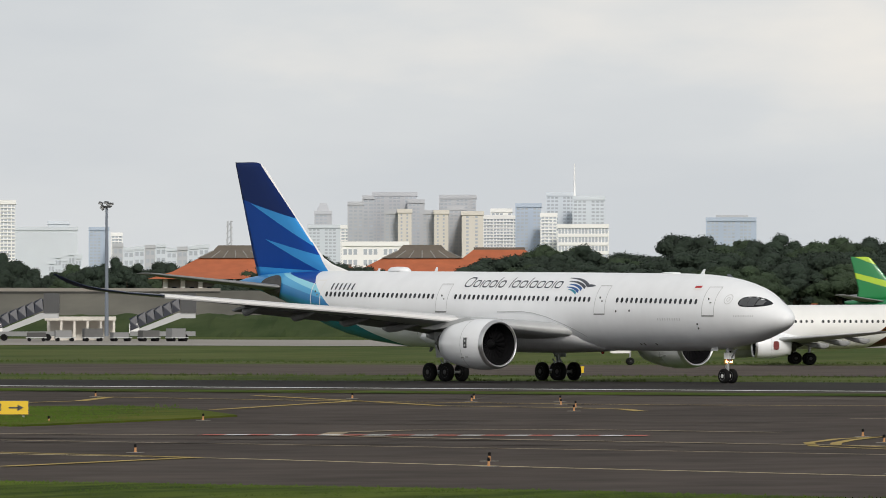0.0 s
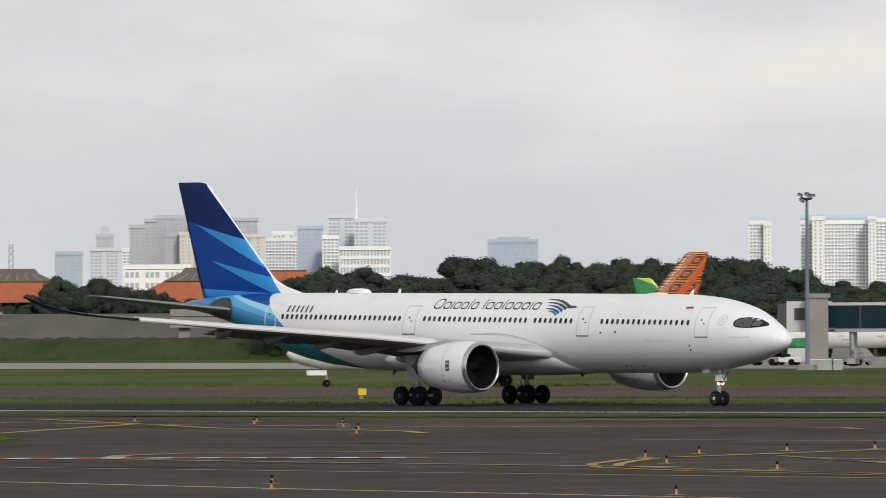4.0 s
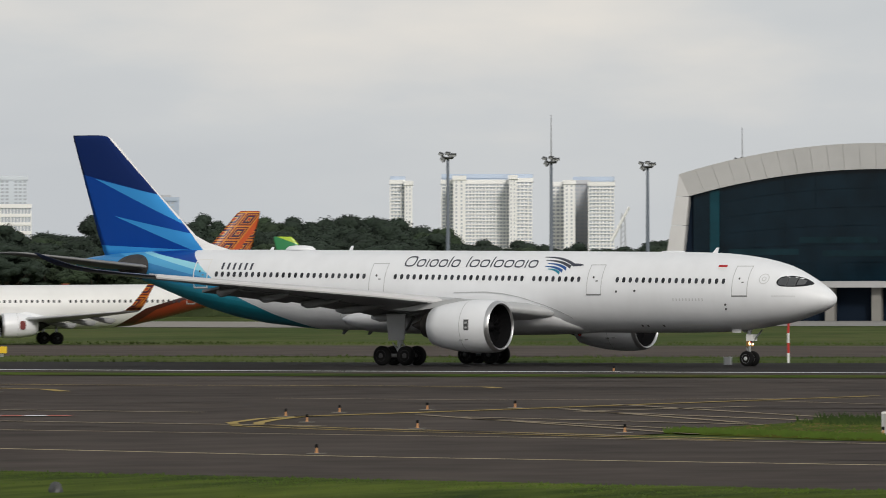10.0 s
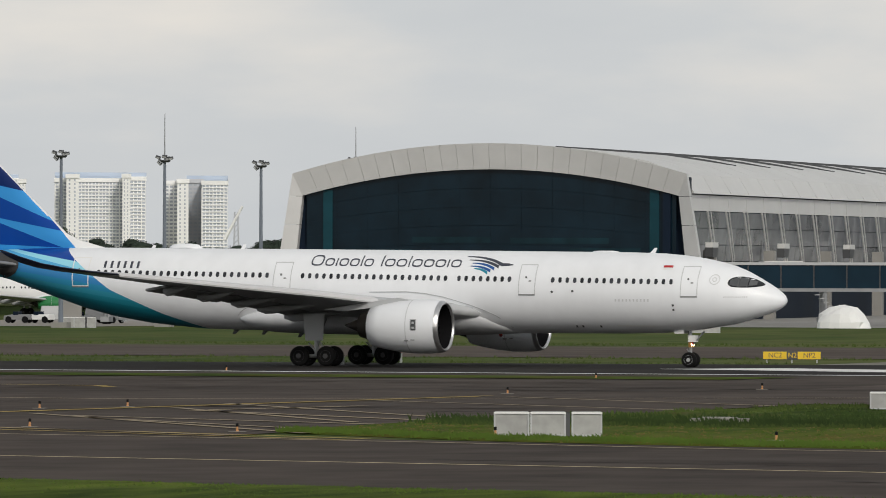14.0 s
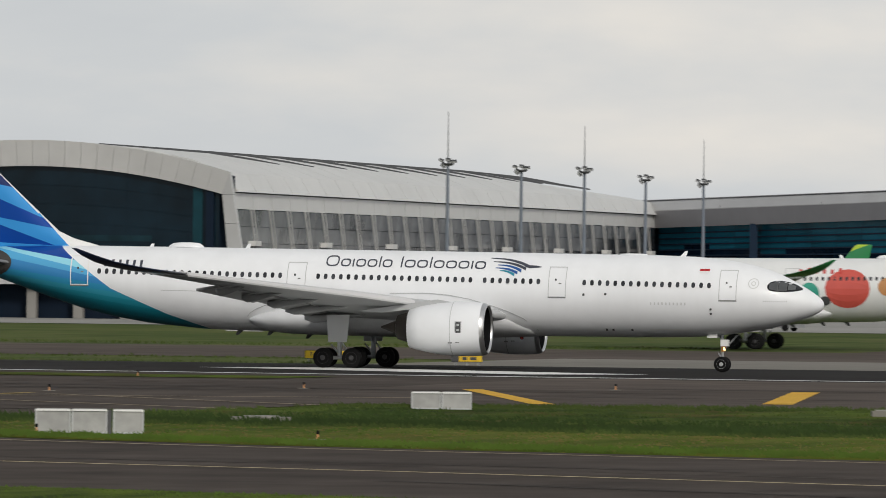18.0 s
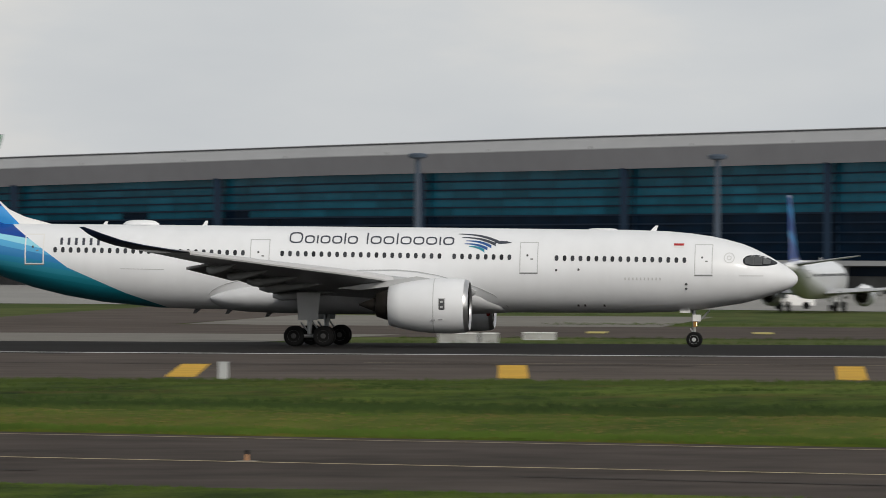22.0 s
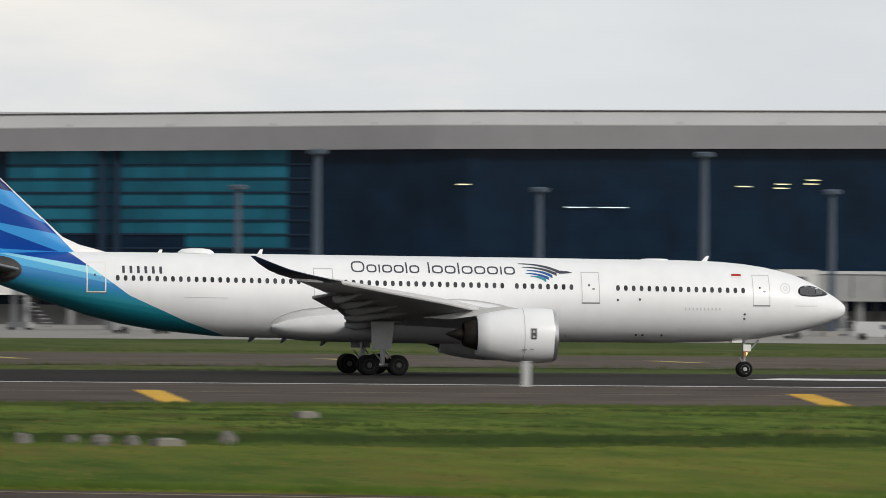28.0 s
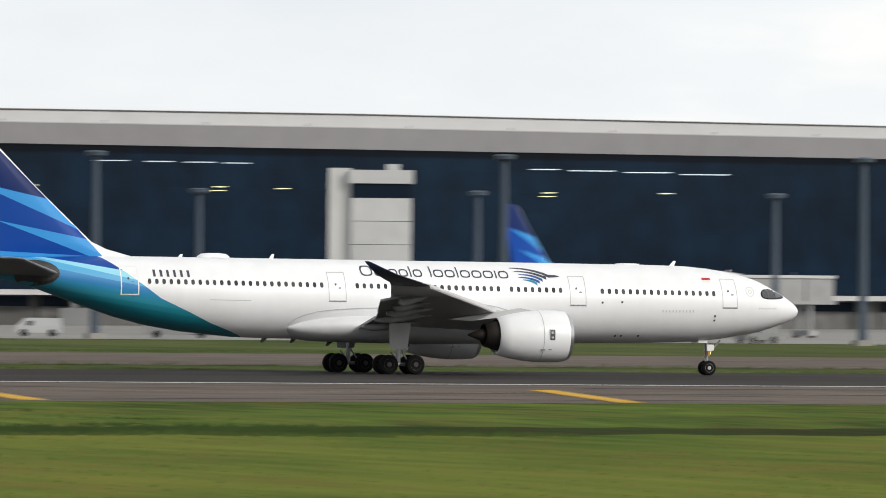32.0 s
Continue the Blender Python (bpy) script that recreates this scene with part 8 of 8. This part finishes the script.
part("hoop", rings(bmesh.new(), [[(-0.1 + o, q * math.sin(6.2832 * j / 14), 4.15 + q * math.cos(6.2832 * j / 14)) for j in range(14)] for o, q in ((0, 0.5), (0.08, 0.5), (0.08, 0.46), (0, 0.46))], False), M["steel"], ws)


# ---- apron vehicles ----
def vehicle(x, y, turn, ln, w, h, body, kind="van"):
    names = {"van": ("service_van", "small white airport service van"), "truck": ("apron_truck", "boxy apron truck with a pale load box"), "tug": ("baggage_tug", "low baggage tug on the apron")}
    n, label = names[kind]
    v = thing(n, label, "vehicle", "apron vehicles", at=pose(x, y, 0.02, 0, 0, turn))
    cab_l = ln * (0.35 if kind != "tug" else 0.5)
    bm = bmesh.new()
    rings(bm, [[(-ln / 2, -w / 2, 0.4), (ln / 2, -w / 2, 0.4), (ln / 2, w / 2, 0.4), (-ln / 2, w / 2, 0.4)], [(-ln / 2, -w / 2, h * 0.55), (ln / 2, -w / 2, h * 0.5), (ln / 2, w / 2, h * 0.5), (-ln / 2, w / 2, h * 0.55)], [(-ln / 2 + 0.1, -w / 2 + 0.1, h * (0.95 if kind == "van" else 0.6)), (ln / 2 - cab_l * 0.6, -w / 2 + 0.1, h * (0.95 if kind == "van" else 0.6)), (ln / 2 - cab_l * 0.6, w / 2 - 0.1, h * (0.95 if kind == "van" else 0.6)), (-ln / 2 + 0.1, w / 2 - 0.1, h * (0.95 if kind == "van" else 0.6))]])
    part("body", bm, M[body], v)
    if kind == "truck":
        part("load_box", boxed(-ln / 2, -w / 2, h * 0.6, ln / 2 - cab_l, w / 2, h), M["white"], v)
        part("cab", boxed(ln / 2 - cab_l + 0.1, -w / 2 + 0.05, h * 0.5, ln / 2 - 0.2, w / 2 - 0.05, h * 0.85), M[body], v)
    part("windows", boxed(ln / 2 - cab_l * 1.1, -w / 2 - 0.012, h * 0.56, ln / 2 - cab_l * 0.72, w / 2 + 0.012, h * 0.8), M["frame"], v)
    for wx in (-ln * 0.32, ln * 0.32):
        for s in (-1, 1):
            part("wheel", rod(bmesh.new(), (wx, s * w / 2 - 0.14, 0.4), (wx, s * w / 2 + 0.06, 0.4), 0.4, n=14), M["black"], v)
    return v


rv = random.Random(77)
for az, dist, kind in ((-15.78, 1190, "tug"), (-15.55, 1180, "tug"), (-15.9, 1190, "tug"), (-15.4, 1190, "van"), (-15.66, 1200, "van"), (-9.0, 1150, "truck"), (-8.2, 1120, "van"), (-6.6, 1110, "truck"), (-5.6, 1100, "tug"), (-3.5, 1080, "van"), (-2.6, 1085, "tug"), (-1.6, 1090, "tug"), (-0.9, 1090, "truck"), (0.8, 1085, "van"), (2.2, 1080, "truck"), (3.4, 1090, "van"), (4.0, 1085, "tug"), (5.2, 1080, "van"), (6.2, 1090, "truck"), (9.8, 1085, "truck"), (10.4, 1080, "van"), (11.2, 1090, "tug"), (12.8, 1085, "truck"), (13.4, 1090, "van"), (15.0, 1085, "truck"), (16.1, 1080, "tug"), (17.6, 1090, "van"), (18.4, 1085, "truck"), (20.9, 1090, "truck"), (21.7, 1080, "van")):
    p = polar(az, dist)
    ln, w, h = {"van": (4.8, 1.9, 2.1), "truck": (7.5, 2.4, 3.4), "tug": (3.2, 1.6, 1.7)}[kind]
    vehicle(p.x, p.y, rv.choice((0, 180)) + rv.uniform(-25, 25), ln, w, h, rv.choice(("grey", "white", "grey", "grey", "midgrey", "midgrey", "midgrey")), kind)


# covered passenger stairs on their trucks
M["stair_canopy"] = mat("dark_blue_canopy", (0.016, 0.02, 0.035), 0.4, 0, 0.2, 1.0)


def air_stair(az, dist, flip):
    t = thing("passenger_stairs", "dark covered passenger stairs on a white truck", "passenger stairs", "passenger stairs", at=Matrix.Translation(polar(az, dist)) @ pose(0, 0, 0.02, 0, 0, 20) @ Matrix.Diagonal((flip, 1, 1, 1)))
    part("chassis", boxed(-4.2, -1.2, 0.6, 4.2, 1.2, 1.2), M["midgrey"], t)
    bm = bmesh.new()
    rings(bm, [[(-4.4, s * 1.0, 1.0), (2.0, s * 1.0, 3.6), (4.2, s * 1.0, 3.6), (4.2, s * 1.0, 2.9), (2.4, s * 1.0, 2.9), (-3.6, s * 1.0, 0.7)] for s in (-1, 1)])
    part("flight", bm, M["grey"], t)
    for k in range(6):
        x, z = -4.2 + 1.08 * k, 1.1 + 0.44 * k
        part("canopy_pane", rings(bmesh.new(), [[(x, s * 1.15, z + 0.15), (x + 1.04, s * 1.15, z + 0.59), (x + 1.04, s * 1.15, z + 1.9), (x + 0.85, s * 0.9, z + 2.2), (x - 0.1, s * 0.9, z + 1.75), (x, s * 1.15, z + 1.5)] for s in (-1, 1)]), M["stair_canopy"], t)
    part("landing_hood", boxed(2.3, -1.2, 3.6, 4.3, 1.2, 6.1), M["darkgrey"], t)
    part("cab", boxed(-4.3, -1.1, 1.0, -3.0, 1.1, 2.2), M["white"], t)
    for wx in (-2.8, 2.8):
        for s in (-1, 1):
            part("wheel", rod(bmesh.new(), (wx, s * 1.2 - 0.15, 0.45), (wx, s * 1.2 + 0.1, 0.45), 0.45, n=14), M["black"], t)
    return t


air_stair(-21.36, 1290, 1)
air_stair(-20.58, 1290, 1)
sh = thing("apron_shelter", "low open shelter with a pale flat roof", "shelter", at=Matrix.Translation(polar(-21.05, 1300)) @ pose(0, 0, 0, 0, 0, 21))
part("roof", boxed(-4.6, -2, 2.6, 4.6, 2, 3.1), M["tower_beige"], sh)
for k in range(6):
    part("post", boxed(-4.3 + 1.7 * k, -1.8, 0, -4.0 + 1.7 * k, -1.5, 2.6), M["tower_beige"], sh)
part("back_panel", boxed(-4.3, 1.6, 0, 4.3, 1.8, 2.6), M["tower_beige"], sh)
for k in range(6):
    p = polar(-21.3 + 0.16 * k, 1275)
    cart = thing("baggage_cart", "small covered baggage cart", "cart", "baggage carts", at=pose(p.x, p.y, 0.02, 0, 0, 20 + 7 * k))
    part("bed", boxed(-1.3, -0.7, 0.4, 1.3, 0.7, 0.55), M["grey"], cart)
    part("cover", boxed(-1.2, -0.68, 0.55, 0.9 if k % 2 else 1.2, 0.68, 1.15 + 0.25 * (k % 3)), M["midgrey" if k % 2 else "apron_wall"], cart)
    for wx in (-0.9, 0.9):
        part("wheel", rod(bmesh.new(), (wx, -0.75, 0.25), (wx, 0.75, 0.25), 0.25, n=10), M["black"], cart)
net = polar(-11.2, 1130)
bm = bmesh.new()
rn = random.Random(5)
lp = []
for h, q in ((0, 3.2), (0.7, 3.1), (1.5, 2.6), (2.2, 1.6), (2.5, 0.4)):
    lp.append([(q * math.cos(6.2832 * k / 16) * rn.uniform(0.9, 1.1), q * 0.6 * math.sin(6.2832 * k / 16), h * rn.uniform(0.92, 1.08)) for k in range(16)])
rings(bm, lp)
tagged(part("tarpaulin", bm, M["white"], at=Matrix.Translation(net)), "crumpled white tarpaulin lying on the apron", "tarpaulin")


# low white annex in front of the hall, with shrubs
M["annex_white"] = mat("weathered_white_panel", (0.55, 0.55, 0.54), 0.6, 0, 0.15, 0.5, coarse=0.1)
an = thing("apron_annex", "low white flat-roofed annex on the apron", "building", at=Matrix.Translation(polar(-1.05, 1120)) @ pose(0, 0, 0, 0, 0, 1))
part("ground_wall", boxed(-7.5, -2, 0, 9, 4, 3.6), M["apron_wall"], an)
part("upper_wall", boxed(-8.2, -3.6, 3.7, 9.6, 4, 6.5), M["annex_white"], an)
part("roof_edge", boxed(-8.4, -3.8, 6.5, 9.8, 4.2, 6.95), M["grey"], an)
part("roof_housing", boxed(-5, -1, 6.95, 6, 3, 8.4), M["annex_white"], an)
for k in range(5):
    part("panel_joint", boxed(-7.4 + 3.4 * k, -3.64, 3.8, -7.3 + 3.4 * k, -3.6, 6.4), M["midgrey"], an)
    part("door", boxed(-6.6 + 3.2 * k, -3.06, 0, -5.0 + 3.2 * k, -2.98, 2.4), M["midgrey"], an)
for seed, az, rad, hgt in ((61, -1.48, 2.1, 3.5), (62, -1.40, 1.5, 2.6), (63, -1.57, 1.3, 2.0)):
    bush = thing("shrub", "rounded dark green shrub beside the annex", "shrub", "shrubs beside the annex", at=Matrix.Translation(polar(az, 1104)))
    part("stem", rod(bmesh.new(), (0, 0, 0), (0, 0, hgt * 0.5), 0.12, 0.05, n=6), M["bark"], bush)
    part("foliage", crown_mesh(seed, rad, hgt, 5000, 0.85), M["leaf"], bush)


# ---- grass blades: tufts along the rims and in the ditch ----
def blades(name, spots, m, label, seed):
    rg = random.Random(seed)
    verts, faces = [], []
    for x, y, h in spots:
        z = ground_h(x, y) - 0.02
        for j in range(3):
            w = rg.uniform(0.02, 0.05)
            ox, oy = rg.uniform(-0.15, 0.15), rg.uniform(-0.15, 0.15)
            n = len(verts)
            lean = rg.uniform(-0.5, 0.5) * h
            hh = h * rg.uniform(0.6, 1.0)
            verts += [(x + ox - w, y + oy, z), (x + ox + w, y + oy, z), (x + ox + lean * 0.4 + w * 0.7, y + oy, z + hh * 0.6), (x + ox + lean, y + oy, z + hh)]
            faces.append((n, n + 1, n + 2, n + 3))
    me = bpy.data.meshes.new(name)
    me.from_pydata(verts, [], faces)
    me.materials.append(m)
    return tagged(new(name, me), label, "grass", kind="stuff")


rg = random.Random(15)
rim, ditch, dry, field = [], [], [], []
for k in range(60000):
    x = rg.uniform(-104, 150)
    r = isle_rows(x)
    lo, hi, top = r[0][0], r[-1][0], r[3][0]
    u = rg.random()
    if u < 0.06:
        field.append((x, top + rg.uniform(-3, 1.5), rg.uniform(0.12, 0.3)))
    elif u < 0.3:
        rim.append((x, lo + 0.2 + abs(rg.gauss(0, 1.8)), rg.uniform(0.1, 0.3)))
    elif u < 0.45:
        field.append((x, hi - 0.5 - abs(rg.gauss(0, 5)), rg.uniform(0.08, 0.3)))
    elif u < 0.65:
        ditch.append((x, r[5][0] + rg.uniform(-5, 26), rg.uniform(0.12, 0.34)))
    elif u < 0.85:
        y = rg.uniform(lo, top)
        (dry if rg.random() < 0.5 else rim).append((x, y, rg.uniform(0.03, 0.11)))
    else:
        field.append((x, rg.uniform(top + 25, hi), rg.uniform(0.04, 0.14)))
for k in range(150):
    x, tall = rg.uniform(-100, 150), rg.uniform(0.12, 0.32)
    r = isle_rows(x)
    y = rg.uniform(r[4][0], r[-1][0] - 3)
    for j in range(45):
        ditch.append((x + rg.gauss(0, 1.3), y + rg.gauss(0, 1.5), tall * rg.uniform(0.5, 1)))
# dense dark row stands in for the shaded far bank
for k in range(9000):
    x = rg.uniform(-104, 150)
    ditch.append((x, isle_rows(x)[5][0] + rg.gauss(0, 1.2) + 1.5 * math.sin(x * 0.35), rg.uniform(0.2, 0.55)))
for k in range(30000):
    x = rg.uniform(-135, 60)
    (rim if rg.random() < 0.6 else field).append((x, line_y(TAXI_NEAR, x) - abs(rg.gauss(0, 9)) - 0.4, rg.uniform(0.05, 0.2)))
for k in range(4000):
    a = rg.random()
    rim.append((-183 - 22 * a + rg.uniform(-3, 1), 470 + 62 * a + rg.gauss(0, 6), rg.uniform(0.14, 0.3)))
for k in range(14000):
    x = rg.uniform(-420, 300)
    y = line_y(FAR_EDGE, x) + rg.choice((2.5, 38, 160, 170)) + abs(rg.gauss(0, 5))
    if not -143 < x < -74:
        field.append((x, y, rg.uniform(0.08, 0.3)))
blades("grass_tufts", rim, M["blade"], "bright green grass tufts along the paving", 1)
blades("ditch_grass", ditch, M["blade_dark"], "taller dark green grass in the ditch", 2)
blades("field_grass", field, M["blade_field"], "short green field grass tufts", 4)
blades("dry_grass", dry, M["straw"], "dry straw-coloured grass patches", 3)


# ---- motion of the things ----
def motions():
    rows = (
    (0.0, -214.18, 685.29, -31.881),
    (0.5, -211.94, 684.10, -31.665),
    (1.0, -209.71, 682.88, -31.421),
    (1.5, -207.49, 681.74, -31.154),
    (2.0, -205.26, 680.70, -30.858),
    (2.5, -203.02, 679.75, -30.542),
    (3.0, -200.78, 678.78, -30.185),
    (3.5, -198.52, 677.88, -29.772),
    (4.0, -196.21, 677.03, -29.284),
    (4.5, -193.86, 676.18, -28.726),
    (6.5, -184.04, 673.03, -25.360),
    (7.0, -181.57, 672.53, -24.354),
    (7.5, -179.09, 672.10, -23.320),
    (8.0, -176.60, 671.66, -22.266),
    (8.5, -174.09, 671.30, -21.195),
    (9.0, -171.56, 670.99, -20.106),
    (9.5, -169.01, 670.76, -18.999),
    (10.0, -166.43, 670.53, -17.858),
    (10.5, -163.81, 670.35, -16.666),
    (11.0, -161.15, 670.23, -15.435),
    (11.5, -158.43, 670.16, -14.179),
    (12.0, -155.65, 670.12, -12.921),
    (12.5, -152.76, 670.21, -11.657),
    (13.0, -149.76, 670.31, -10.401),
    (13.5, -146.62, 670.41, -9.145),
    (15.5, -132.40, 670.95, -4.282),
    (16.0, -128.40, 671.11, -3.478),
    (16.5, -124.19, 671.22, -2.745),
    (17.0, -119.71, 671.39, -2.093),
    (17.5, -114.88, 671.51, -1.522),
    (18.0, -109.63, 671.59, -1.038),
    (18.5, -103.89, 671.68, -0.641),
    (19.0, -97.59, 671.72, -0.330),
    (19.5, -90.72, 671.83, -0.107),
    (20.0, -83.29, 671.88, 0.035),
    (20.5, -75.27, 671.86, 0.113),
    (21.0, -66.63, 671.92, 0.150),
    (21.5, -57.41, 671.98, 0.161),
    (22.0, -47.66, 672.00, 0.151),
    (22.5, -37.35, 671.95, 0.127),
    (23.0, -26.44, 671.93, 0.090),
    (23.5, -14.96, 671.91, 0.043),
    (24.0, -2.97, 671.79, -0.011),
    (24.5, 9.57, 671.64, -0.062),
    (25.0, 22.69, 671.47, -0.108),
    (25.5, 36.40, 671.28, -0.154),
    (27.5, 97.45, 670.92, -0.216),
    (28.0, 113.97, 670.74, -0.207),
    (28.5, 130.89, 670.49, -0.196),
    (29.0, 148.28, 670.42, -0.182),
    (29.5, 165.30, 670.40, -0.174),
    (30.0, 183.60, 670.39, -0.163),
    (30.5, 202.56, 670.16, -0.139),
    (31.0, 222.15, 670.22, -0.102),
    (31.5, 242.26, 670.36, -0.060),
    (32.0, 262.90, 670.36, -0.021),
    )
    walk(liner, [(t, pose(x, y, 0.035, 0, 0, r)) for t, x, y, r in rows])

    # the wheels turn with the roll, a little under a quarter turn a row at most
    spots = [(w, w.location.copy()) for w in liner_wheels]
    for w, c in spots:
        turn, spin = 0.0, [(0.0, pose(c.x, c.y, c.z))]
        for k in range(1, 321):
            t = k / 10
            for (t0, x0, y0, _), (t1, x1, y1, _) in zip(rows, rows[1:]):
                if t0 < t <= t1 + 0.001:
                    turn += min(math.degrees(math.hypot(x1 - x0, y1 - y0) / (t1 - t0) * 0.1 / c.z), 84)
                    break
            spin.append((t, pose(c.x, c.y, c.z, 0, turn % 360, 0)))
        walk(w, spin)

    walk(maroon_jet, [(t, pose(x - 13.86, 845, 0.02, 0, 0, 210)) for t, x in ((0.0, -259.3), (2.0, -263.4), (4.0, -267.3), (6.6, -271.8), (9.0, -274.7), (12.0, -277.1), (16.0, -278.6), (32.0, -279.1))])
    walk(green_liner, [(t, pose(-172.83 - 3.74 * (t - 20), 875, 0.02, 0, 0, 180)) for t in (0.0, 8.0, 16.0, 24.0, 32.0)])
    walk(red_jet, [(t, pose(6.9 - 4.15 * (t - 24.5) - 9.6, 850, 0.02, 0, 0, 180)) for t in (0.0, 8.0, 16.0, 24.5, 32.0)])


motions()
